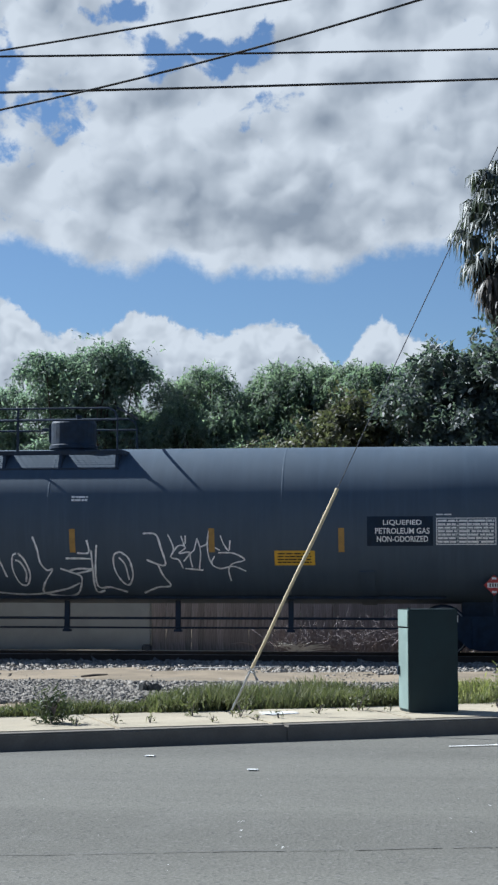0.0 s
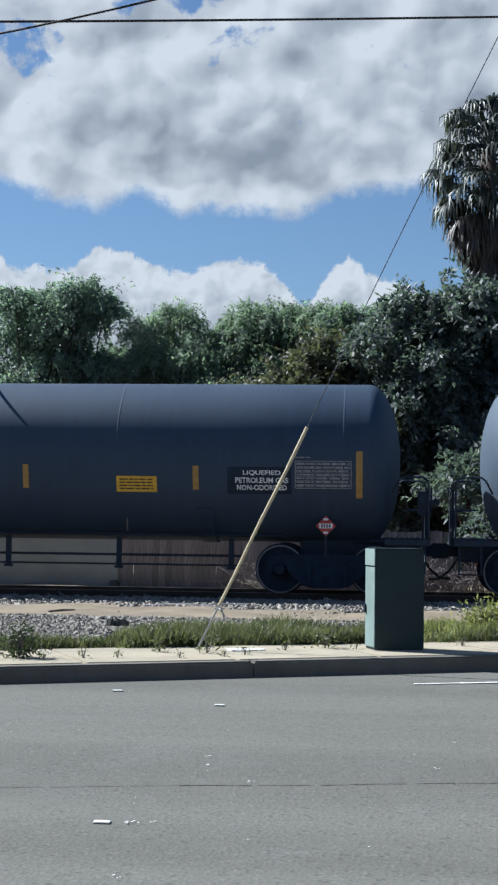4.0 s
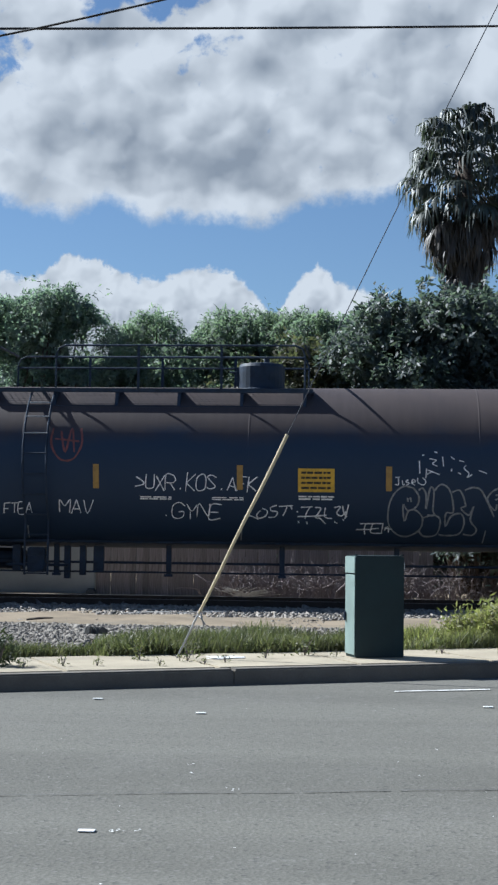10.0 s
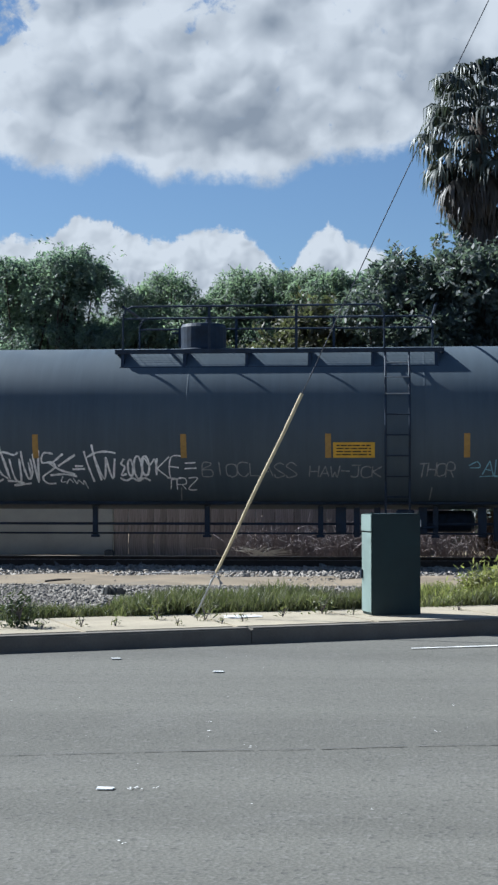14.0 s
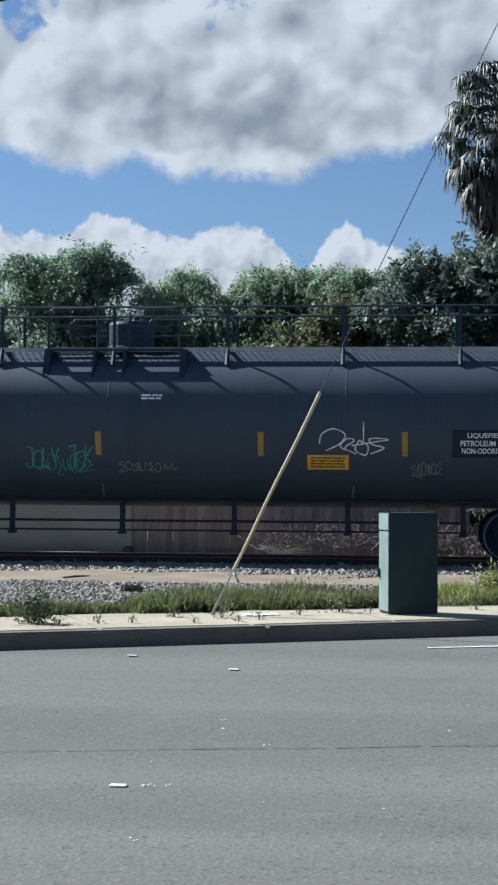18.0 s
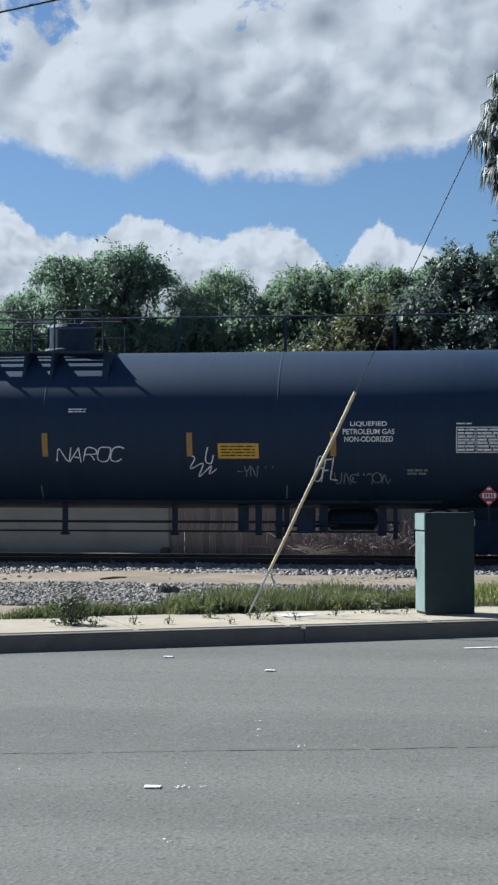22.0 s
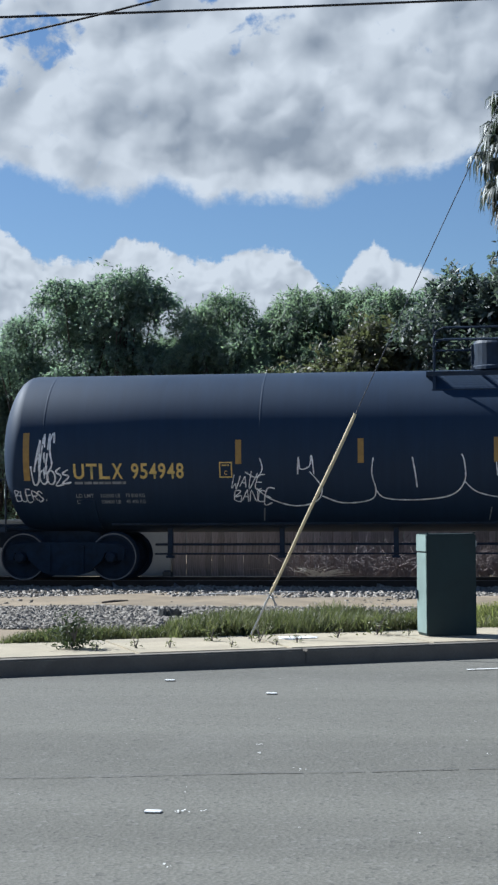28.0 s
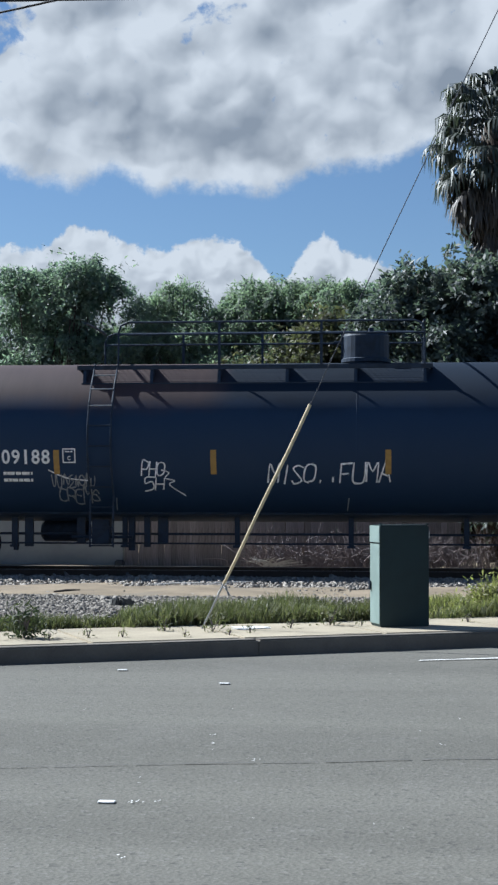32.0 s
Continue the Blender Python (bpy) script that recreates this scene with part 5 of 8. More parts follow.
def shared(name, key, build, mat, parent, m=None, label="", smooth=False):
    """A part whose mesh is built once and then used again."""
    if key not in MESHES:
        ob = part(name, build(bmesh.new()), mat, parent, label, smooth)
        MESHES[key] = ob.data
    else:
        ob = new(name, MESHES[key])
        ob.parent = parent
        if label:
            ob["label"] = label
    if m is not None:
        ob.matrix_basis = m
    return ob


def on_tank(u, z, lift=0.006):
    """A point on the tank's near side, from its place along the car and its height over the rail."""
    s = max(-0.999, min(0.999, (z - TZ) / R))
    c = math.sqrt(1 - s * s)
    return Vector((u, -(R + lift) * c, TZ + (R + lift) * s))


def wrap(bm, lift=0.006):
    for v in bm.verts:
        v.co = on_tank(v.co.x, v.co.z, lift)
    return bm


def patch(bm, u0, u1, z0, z1, rows=1, lean=0.0):
    """A flat piece in the plane of u and z, cut into rows so that it can follow the tank."""
    pairs = [(bm.verts.new((u0 + lean * k / rows, 0, z0 + (z1 - z0) * k / rows)), bm.verts.new((u1 + lean * k / rows, 0, z0 + (z1 - z0) * k / rows))) for k in range(rows + 1)]
    for a, b in zip(pairs, pairs[1:]):
        bm.faces.new((a[0], a[1], b[1], b[0]))


GLYPHS = {}


def lettering(car, text, u0, u1, z0, z1, mat, label="", bold=0.02, lift=0.009):
    if text not in GLYPHS:
        cu = bpy.data.curves.new("lettering", "FONT")
        cu.body, cu.size, cu.offset, cu.resolution_u = text, 1.0, bold, 3
        tmp = new("lettering_shape", cu)
        bpy.context.view_layer.update()
        GLYPHS[text] = bpy.data.meshes.new_from_object(tmp)
        bpy.data.objects.remove(tmp)
        bpy.data.curves.remove(cu)
    me = GLYPHS[text].copy()
    co = np.zeros(len(me.vertices) * 3)
    me.vertices.foreach_get("co", co)
    co = co.reshape(-1, 3)
    lo, hi = co.min(0), co.max(0)
    for v, c in zip(me.vertices, co):
        v.co = on_tank(u0 + (c[0] - lo[0]) / (hi[0] - lo[0]) * (u1 - u0), z0 + (c[1] - lo[1]) / (hi[1] - lo[1]) * (z1 - z0), lift)
    me.materials.clear()
    me.materials.append(mat)
    ob = new("lettering", me)
    ob.parent = car
    if label:
        ob["label"] = label
    return ob


def bars(car, u0, u1, z0, z1, lines, mat, name="lettering", fill=0.6, gaps=6, lift=0.009, label=""):
    """Lines of small print that cannot be read, as short bars."""
    bm = bmesh.new()
    h = (z1 - z0) / lines
    for k in range(lines):
        z = z1 - (k + 0.5) * h
        x = u0
        while x < u1 - 0.02:
            w = min(u1 - x, rng.uniform(0.5, 1.6) * (u1 - u0) / gaps)
            patch(bm, x, x + w * 0.86, z - h * fill / 2, z + h * fill / 2)
            x += w
    return part(name, wrap(bm, lift), mat, car, label)


def frame_box(bm, u0, u1, z0, z1, w):
    patch(bm, u0, u1, z0, z0 + w)
    patch(bm, u0, u1, z1 - w, z1)
    patch(bm, u0, u0 + w, z0 + w, z1 - w, 3)
    patch(bm, u1 - w, u1, z0 + w, z1 - w, 3)


STROKES = {
    "A": "00 26 40/12 32", "B": "00 06 36 35 03 33 41 30 00", "C": "45 26 05 01 20 41", "D": "00 06 25 44 42 10 00", "E": "46 06 00 40/03 33",
    "F": "00 06 46/03 33", "G": "45 26 05 01 20 41 43 23", "H": "00 06/03 43/46 40", "I": "26 20", "J": "06 46/36 31 10 01", "K": "00 06/46 03 40",
    "L": "06 00 40", "M": "00 06 23 46 40", "N": "00 06 40 46", "O": "20 01 05 26 45 41 20", "P": "00 06 36 45 33 03", "Q": "20 01 05 26 45 41 20/31 50",
    "X": "00 46/06 40", ">": "05 43 01", "R": "00 06 36 44 33 03/23 40", "S": "45 26 05 23 41 10 01", "T": "06 46/26 20", "U": "06 01 20 41 46", "V": "06 20 46", "W": "06 10 23 30 46",
    "Y": "06 23 46/23 20", "Z": "06 46 00 40", "1": "15 26 20/00 40", "2": "05 26 45 43 00 40", "5": "46 06 03 34 41 10 00", "=": "02 42/04 44", ".": "20 21",
    "-": "03 43", "*": "05 41/45 01/26 20", "~": "02 14 32 44", "'": "06 05", "_": "00 40", "o": "20 01 15 33 31 20", "e": "02 42 35 14 11 30 40", "u": "04 00 31 34 40", "l": "06 00 20",
    "n": "00 04/03 24 33 30", "(": "36 04 02 30", ")": "16 44 42 10", "8": "23 05 26 45 23 41 20 01 23"}


def smooth_line(pts, steps=4):
    if len(pts) < 3:
        (ax, az), (bx, bz) = pts
        return [(ax + (bx - ax) * k / 6, az + (bz - az) * k / 6) for k in range(7)]
    out = []
    for i in range(len(pts) - 1):
        p0, p1, p2, p3 = pts[max(i - 1, 0)], pts[i], pts[i + 1], pts[min(i + 2, len(pts) - 1)]
        for k in range(steps):
            t = k / steps
            out.append(tuple(0.5 * (2 * b + (c - a) * t + (2 * a - 5 * b + 4 * c - d) * t * t + (3 * b - a - 3 * c + d) * t ** 3) for a, b, c, d in zip(p0, p1, p2, p3)))
    out.append(pts[-1])
    return out


def stroke(bm, pts, w):
    last = None
    for i, p in enumerate(pts):
        a, b = pts[max(i - 1, 0)], pts[min(i + 1, len(pts) - 1)]
        dx, dz = b[0] - a[0], b[1] - a[1]
        ln = math.hypot(dx, dz) or 1.0
        ww = w * (0.55 + 0.42 * rng.random()) / 2
        pair = (bm.verts.new((p[0] - dz / ln * ww, 0, p[1] + dx / ln * ww)), bm.verts.new((p[0] + dz / ln * ww, 0, p[1] - dx / ln * ww)))
        if last:
            bm.faces.new((last[0], pair[0], pair[1], last[1]))
        last = pair


def graffiti(car, text, u0, u1, z0, z1, mat, w=0.035, lean=0.15, wild=0.5, soft=True, label="white spray-painted tag"):
    """Handwriting in spray paint: plain letter strokes, rounded and shaken."""
    bm = bmesh.new()
    step = (u1 - u0) / len(text)
    for k, ch in enumerate(text):
        if ch not in STROKES:
            continue
        top, foot = rng.uniform(-0.12, 0.12, 2) * wild * (z1 - z0)
        for line in STROKES[ch].split("/"):
            pts = []
            for q in line.split():
                x, z = int(q[0]) / 4, int(q[1]) / 6
                jx, jz = rng.normal(0, 0.05, 2) * wild
                zz = z0 + foot + (z1 - z0 + top - foot) * (z + jz)
                pts.append((u0 + step * (k + 0.04 + 0.86 * (x + jx)) + lean * (zz - z0), zz))
            stroke(bm, smooth_line(pts) if soft and ch not in "ALFHIKT" else [p for a, b in zip(pts, pts[1:]) for p in smooth_line([a, b])], w)
    return part("graffiti", wrap(bm, 0.005), mat, car, label)


def scrawl(car, u0, u1, z0, z1, mat, loops=9, w=0.04, label="white spray-painted scribble", big=False):
    """A wild tag that cannot be read: looping strokes."""
    bm = bmesh.new()
    h = z1 - z0
    for k in range(loops):
        c = u0 + (u1 - u0) * (k + 0.5) / loops
        rx = (u1 - u0) / loops * rng.uniform(0.4, 0.9)
        kind = rng.integers(0, 4)
        a, b = z0 + h * rng.uniform(0, 0.25), z1 - h * rng.uniform(0, 0.25)
        if kind == 0:
            pts = [(c - rx, b), (c - rx * 0.6, a), (c + rx * 0.3, a + h * 0.1), (c + rx * 0.6, b)]
        elif kind == 1:
            pts = [(c + math.cos(q) * rx * 0.7, (a + b) / 2 + math.sin(q) * (b - a) / 2) for q in np.linspace(0.4, 6.9, 9)]
        elif kind == 2:
            pts = [(c + rx * 0.5, b), (c - rx * 0.5, b - h * 0.2), (c + rx * 0.6, (a + b) / 2), (c - rx * 0.6, a), (c + rx, a + h * 0.05)]
        else:
            pts = [(c - rx * 0.5, a), (c - rx * 0.1, b), (c + rx * 0.5, a), (c + rx, b - h * 0.3)]
        stroke(bm, smooth_line(pts), w)
    if big:
        stroke(bm, smooth_line([(u0 + (u1 - u0) * k / 5, z0 + h * (0.02 if k % 2 else 0.12)) for k in range(6)]), w)
    return part("graffiti", wrap(bm, 0.005), mat, car, label)


def free_line(car, pts, mat, w=0.04, label="white spray-painted line"):
    bm = bmesh.new()
    for line in pts:
        stroke(bm, smooth_line(line, 5), w)
    return part("graffiti", wrap(bm, 0.005), mat, car, label)


# ---- running gear, built once and shared ----
def wheel_shape(bm):
    prof = [(-0.07, 0.10), (-0.085, 0.14), (-0.05, 0.18), (-0.03, 0.30), (-0.045, 0.385), (-0.07, 0.395), (-0.07, 0.452), (0.05, 0.457), (0.062, 0.484), (0.075, 0.484), (0.08, 0.40), (0.03, 0.38), (0.01, 0.30), (0.03, 0.16), (0.07, 0.14), (0.08, 0.10)]
    return lathe(bm, prof, 36, "y")


def axle_shape(bm):
    return lathe(bm, [(-1.05, 0.055), (-1.02, 0.085), (-0.85, 0.085), (-0.83, 0.1), (-0.6, 0.095), (0.0, 0.08), (0.6, 0.095), (0.83, 0.1), (0.85, 0.085), (1.02, 0.085), (1.05, 0.055)], 14, "y")


def tread_shape(bm):
    prof = [(-0.068, 0.425), (-0.0735, 0.43), (-0.0735, 0.450), (-0.068, 0.453)]
    return lathe(bm, prof, 36, "y", False)


def sideframe_shape(bm):
    outline = [(-1.14, 0.40), (-1.16, 0.62), (-1.02, 0.70), (-0.55, 0.74), (0.55, 0.74), (1.02, 0.70), (1.16, 0.62), (1.14, 0.40), (1.02, 0.40), (1.0, 0.54), (0.78, 0.54), (0.72, 0.40),
               (0.45, 0.16), (0.25, 0.11), (-0.25, 0.11), (-0.45, 0.16), (-0.72, 0.40), (-0.78, 0.54), (-1.0, 0.54), (-1.02, 0.40)]
    f = bm.faces.new([bm.verts.new((x, -0.06, z)) for x, z in outline])
    got = bmesh.ops.extrude_face_region(bm, geom=[f])
    bmesh.ops.translate(bm, verts=[v for v in got["geom"] if isinstance(v, bmesh.types.BMVert)], vec=(0, 0.13, 0))
    for sx in (-1, 1):
        block(bm, sx * 0.33 - 0.05, sx * 0.33 + 0.05, -0.1, 0.1, 0.18, 0.68, 0.01)
    bmesh.ops.recalc_face_normals(bm, faces=bm.faces)
    return bm


def spring_shape(bm):
    pts = [(0.055 * math.cos(k * 0.9), 0.055 * math.sin(k * 0.9), 0.008 * k) for k in range(34)]
    return chain(bm, pts, 0.014, 5)


def bearing_shape(bm):
    lathe(bm, [(-0.16, 0.05), (-0.15, 0.09), (-0.06, 0.11), (0.06, 0.11)], 16, "y")
    for k in range(3):
        a = k * math.tau / 3
        rod(bm, (0.05 * math.cos(a), -0.175, 0.05 * math.sin(a)), (0.05 * math.cos(a), -0.15, 0.05 * math.sin(a)), 0.016, sides=6)
    return bm


def bolster_shape(bm):
    block(bm, -0.2, 0.2, -0.98, 0.98, 0.42, 0.66, 0.03)
    lathe(bm, [(0.66, 0.22), (0.78, 0.22), (0.80, 0.18)], 18, "z")
    return bm


def beam_shape(bm):
    block(bm, -0.06, 0.06, -0.8, 0.8, 0.30, 0.38, 0.01)
    for y in (-0.74, 0.74):
        block(bm, 0.03, 0.1, y - 0.07, y + 0.07, 0.25, 0.55, 0.01)
    return bm


def coupler_shape(bm):
    block(bm, -0.62, 0.1, -0.1, 0.1, 0.72, 0.93, 0.02)
    block(bm, -0.86, -0.58, -0.15, 0.13, 0.68, 0.97, 0.04)
    block(bm, -0.96, -0.8, 0.02, 0.16, 0.70, 0.95, 0.04)
    block(bm, -0.25, -0.19, -0.24, 0.24, 0.66, 1.02, 0.01)
    return bm


def hose_shape(bm):
    chain(bm, [(-0.25, -0.28, 0.72), (-0.45, -0.30, 0.66), (-0.6, -0.3, 0.45), (-0.78, -0.28, 0.30), (-0.98, -0.25, 0.28)], 0.025, 7)
    return bm


def end_sill_shape(bm):
    block(bm, -0.42, 1.9, -0.34, 0.34, 0.62, 1.06, 0.02)
    block(bm, -0.55, -0.30, -1.38, 1.38, 0.93, 1.05, 0.01)
    block(bm, -0.55, 0.28, -1.40, -1.30, 0.94, 1.05, 0.01)
    block(bm, -0.55, 0.28, 1.30, 1.40, 0.94, 1.05, 0.01)
    for y in (-0.85, 0.85):
        rod(bm, (-0.4, y, 1.0), (0.9, y * 0.4, 1.0), 0.05)
    return bm


def grating_shape(bm):
    for k in range(9):
        block(bm, -0.56 + k * 0.1, -0.53 + k * 0.1, -1.38, 1.38, 1.05, 1.075)
    return bm


def saddle_shape(bm):
    """The curved cradle that carries the tank on its sill, up the side."""
    for sy in (-1, 1):
        prev = None
        for k in range(9):
            a = math.radians(268 - k * 6.5)
            y, z = sy * abs(math.cos(a)) * (R + 0.03), TZ + math.sin(a) * (R + 0.03)
            y2, z2 = sy * abs(math.cos(a)) * (R + 0.002), TZ + math.sin(a) * (R + 0.002)
            ring = [bm.verts.new(q) for q in ((-0.14, y2, z2), (0.14, y2, z2), (0.14, y, z), (-0.14, y, z))]
            if prev:
                for i in range(4):
                    bm.faces.new((prev[i], prev[(i + 1) % 4], ring[(i + 1) % 4], ring[i]))
            else:
                bm.faces.new(ring)
            prev = ring
        bm.faces.new(prev[::-1])
    bmesh.ops.recalc_face_normals(bm, faces=bm.faces)
    return bm


def loop_rail_shape(bm):
    for y in (-1.34,):
        chain(bm, [(-0.52, y, 1.05), (-0.52, y, 2.08), (-0.48, y, 2.16), (-0.40, y, 2.20), (-0.05, y, 2.20), (0.03, y, 2.14), (0.16, y * 0.93, 1.9)], 0.019, 6)
        rod(bm, (-0.52, y, 1.6), (-0.1, y, 1.6), 0.015)
    rod(bm, (-0.52, -1.34, 2.0), (-0.52, -0.35, 2.0), 0.015)
    rod(bm, (-0.52, -0.35, 1.05), (-0.52, -0.35, 2.0), 0.015)
    return bm


def sill_step_shape(bm):
    for y in (-1.36,):
        chain(bm, [(-0.45, y, 0.95), (-0.45, y, 0.42), (-0.05, y, 0.42), (-0.05, y, 0.95)], 0.02, 6)
    return bm


def brake_wheel_shape(bm):
    pts = [(0, 0.27 * math.cos(a), 0.27 * math.sin(a)) for a in np.linspace(0, math.tau, 25)]
    chain(bm, pts, 0.016, 6)
    for k in range(5):
        a = k * math.tau / 5
        rod(bm, (0, 0, 0), (0, 0.27 * math.cos(a), 0.27 * math.sin(a)), 0.012, sides=6)
    rod(bm, (-0.15, 0, 0), (0.03, 0, 0), 0.035)
    return bm


def gear_box_shape(bm):
    block(bm, -0.1, 0.1, -0.16, 0.16, -0.25, 0.2, 0.03)
    rod(bm, (0, 0, -0.25), (0, 0, -0.75), 0.02)
    return bm


def reservoir_shape(bm):
    lathe(bm, [(-0.5, 0.02), (-0.48, 0.15), (-0.42, 0.21), (0.42, 0.21), (0.48, 0.15), (0.5, 0.02)], 20, "x")
    return bm


def hanger_shape(bm):
    block(bm, -0.05, 0.05, -0.04, 0.04, 0.44, 1.02, 0.006)
    block(bm, -0.08, 0.08, -0.06, 0.06, 0.42, 0.47, 0.006)
    return bm


def post_shape(bm):
    block(bm, -0.025, 0.025, -0.006, 0.006, 0.0, 0.86)
    return bm


def bracket_shape(bm):
    """The knee that holds the walkway off the tank."""
    pts = [(-1.0, 0.02), (-1.0, -0.04), (-1.10, -0.36), (-1.02, -0.36), (-0.60, -0.04), (-0.45, 0.02)]
    f = bm.faces.new([bm.verts.new((-0.03, y, z)) for y, z in pts])
    got = bmesh.ops.extrude_face_region(bm, geom=[f])
    bmesh.ops.translate(bm, verts=[v for v in got["geom"] if isinstance(v, bmesh.types.BMVert)], vec=(0.06, 0, 0))
    bmesh.ops.recalc_face_normals(bm, faces=bm.faces)
    return bm


def truck(car, x):
    t = shared("truck", "truck", bolster_shape, TRUCKBLACK, car, pose(x, 0, 0), "black cast steel truck under the tank's end")
    for y, turn in ((-0.99, 0), (0.99, 180)):
        shared("sideframe", "sideframe", sideframe_shape, TRUCKBLACK, t, pose(0, y, 0, 0, 0, turn))
        for sx in (-0.16, 0.0, 0.16):
            shared("spring", "spring", spring_shape, TRUCKBLACK, t, pose(sx, y, 0.16))
        for dx in (-0.889, 0.889):
            shared("bearing", "bearing", bearing_shape, WHEEL, t, pose(dx, y, 0.457, 0, 0, turn))
    for dx, turn in ((-0.34, 180), (0.34, 0)):
        shared("brake_beam", "beam", beam_shape, TRUCKBLACK, t, pose(dx, 0, 0, 0, 0, turn))
    for dx in (-0.889, 0.889):
        ws = shared("wheelset", "axle", axle_shape, WHEEL, car, pose(x + dx, 0, 0.457))
        for y, turn in ((-0.755, 0), (0.755, 180)):
            shared("wheel", "wheel", wheel_shape, WHEEL, ws, pose(0, y, 0, 0, 0, turn), smooth=False)
            shared("rim", "rim", tread_shape, TREAD, ws, pose(0, y, 0, 0, 0, turn), "bright worn wheel rim")
        WHEELSETS.append((ws, x + dx))


def car_end(car, m, brake):
    shared("end_sill", "end_sill", end_sill_shape, UNDER, car, m)
    shared("end_grating", "end_grating", grating_shape, UNDER, car, m)
    shared("coupler", "coupler", coupler_shape, WHEEL, car, m)
    shared("air_hose", "hose", hose_shape, WIREBLACK, car, m, smooth=True)
    for turn in (m, m @ Matrix.Diagonal((1, -1, 1, 1))):
        shared("end_rail", "end_rail", loop_rail_shape, UNDER, car, turn)
        shared("sill_step", "sill_step", sill_step_shape, UNDER, car, turn)
    if brake:
        g = shared("brake_gear", "gear", gear_box_shape, UNDER, car, m @ pose(-0.42, 0.7, 1.75))
        shared("brake_wheel", "brake_wheel", brake_wheel_shape, UNDER, g, pose(-0.16, 0, 0))


def walkway(car, u0, u1, dome, ladder, full=False):
    """The service platform on the crown: grating, brackets, railings, housing and ladder."""
    z = TZ + R - 0.13
    bm = bmesh.new()
    for y in (-1.0, -0.45, 0.45, 1.0):
        block(bm, u0, u1, y - 0.03, y + 0.03, z - 0.05, z + 0.03)
    block(bm, u0, u0 + 0.05, -1.0, 1.0, z - 0.05, z + 0.028)
    block(bm, u1 - 0.05, u1, -1.0, 1.0, z - 0.05, z + 0.028)
    part("platform_frame", bm, UNDER, car)
    bm = bmesh.new()
    for side in (-1, 1):
        for k in range(13):
            y = side * (0.49 + k * 0.04)
            block(bm, u0 + 0.05, u1 - 0.05, y - 0.0025, y + 0.0025, z + 0.006, z + 0.018)
        n = int((u1 - u0) / 0.11)
        for k in range(n):
            x = u0 + 0.1 + k * 0.11
            block(bm, x - 0.003, x + 0.003, side * 0.73 - 0.25, side * 0.73 + 0.25, z + 0.007, z + 0.014)
    part("grating", bm, UNDER, car, "open steel grating of the walkway")
    bm = bmesh.new()
    block(bm, u0 + 0.1, u1 - 0.1, -1.10, -1.05, z - 0.36, z - 0.31)
    part("toe_bar", bm, UNDER, car)
    n = max(3, round((u1 - u0) / 1.25))
    for k in range(n + 1):
        u = u0 + 0.15 + (u1 - u0 - 0.3) * k / n
        shared("bracket", "bracket", bracket_shape, UNDER, car, pose(u, 0, z))
        shared("bracket", "bracket", bracket_shape, UNDER, car, pose(u, 0, z, 0, 0, 180))
    for y in (-1.0, 1.0):
        # the near railing leaves an entry at the ladder
        a = ladder + 0.24 if y < 0 and ladder < (u0 + u1) / 2 else u0 + 0.15
        b = ladder - 0.24 if y < 0 and ladder > (u0 + u1) / 2 else u1 - 0.15
        m = max(3, round((b - a) / 1.7))
        for k in range(1, m):
            shared("railing_post", "post", post_shape, UNDER, car, pose(a + (b - a) * k / m, y, z))
        bm = bmesh.new()
        chain(bm, [(a, y, z), (a, y, z + 0.66), (a + 0.05, y, z + 0.79), (a + 0.18, y, z + 0.85), (b - 0.18, y, z + 0.85), (b - 0.05, y, z + 0.79), (b, y, z + 0.66), (b, y, z)], 0.020, 6)
        part("handrail", bm, UNDER, car)
        bm = bmesh.new()
        rod(bm, (a, y, z + 0.62), (b, y, z + 0.62), 0.019, sides=6)
        part("mid_rail", bm, UNDER, car)
    # railings across both ends
    for u in (u0 + 0.15, u1 - 0.15):
        bm = bmesh.new()
        chain(bm, [(u, -1.0, z + 0.85), (u, -0.5, z + 0.86), (u, 0.5, z + 0.86), (u, 1.0, z + 0.85)], 0.026, 6)
        part("end_handrail", bm, UNDER, car)


def housing(car, u):
    bm = bmesh.new()
    lathe(bm, [(3.88, 0.44), (3.98, 0.44), (4.0, 0.48), (4.06, 0.48), (4.08, 0.45), (4.50, 0.45), (4.56, 0.42), (4.58, 0.30)], 28, "z")
    bmesh.ops.translate(bm, verts=bm.verts, vec=(u, 0, 0))
    house = part("valve_housing", bm, UNDER, car, "round steel housing over the valves")
    bm = bmesh.new()
    rod(bm, (u + 0.1, 0, 4.58), (u + 0.1, 0, 4.68), 0.06, sides=10)
    part("vent_cap", bm, UNDER, house)
    bm = bmesh.new()
    block(bm, u - 0.48, u - 0.42, -0.12, 0.12, 4.12, 4.5, 0.01)
    rod(bm, (u - 0.49, -0.1, 4.4), (u - 0.62, -0.1, 4.4), 0.02)
    part("hinge", bm, UNDER, house)


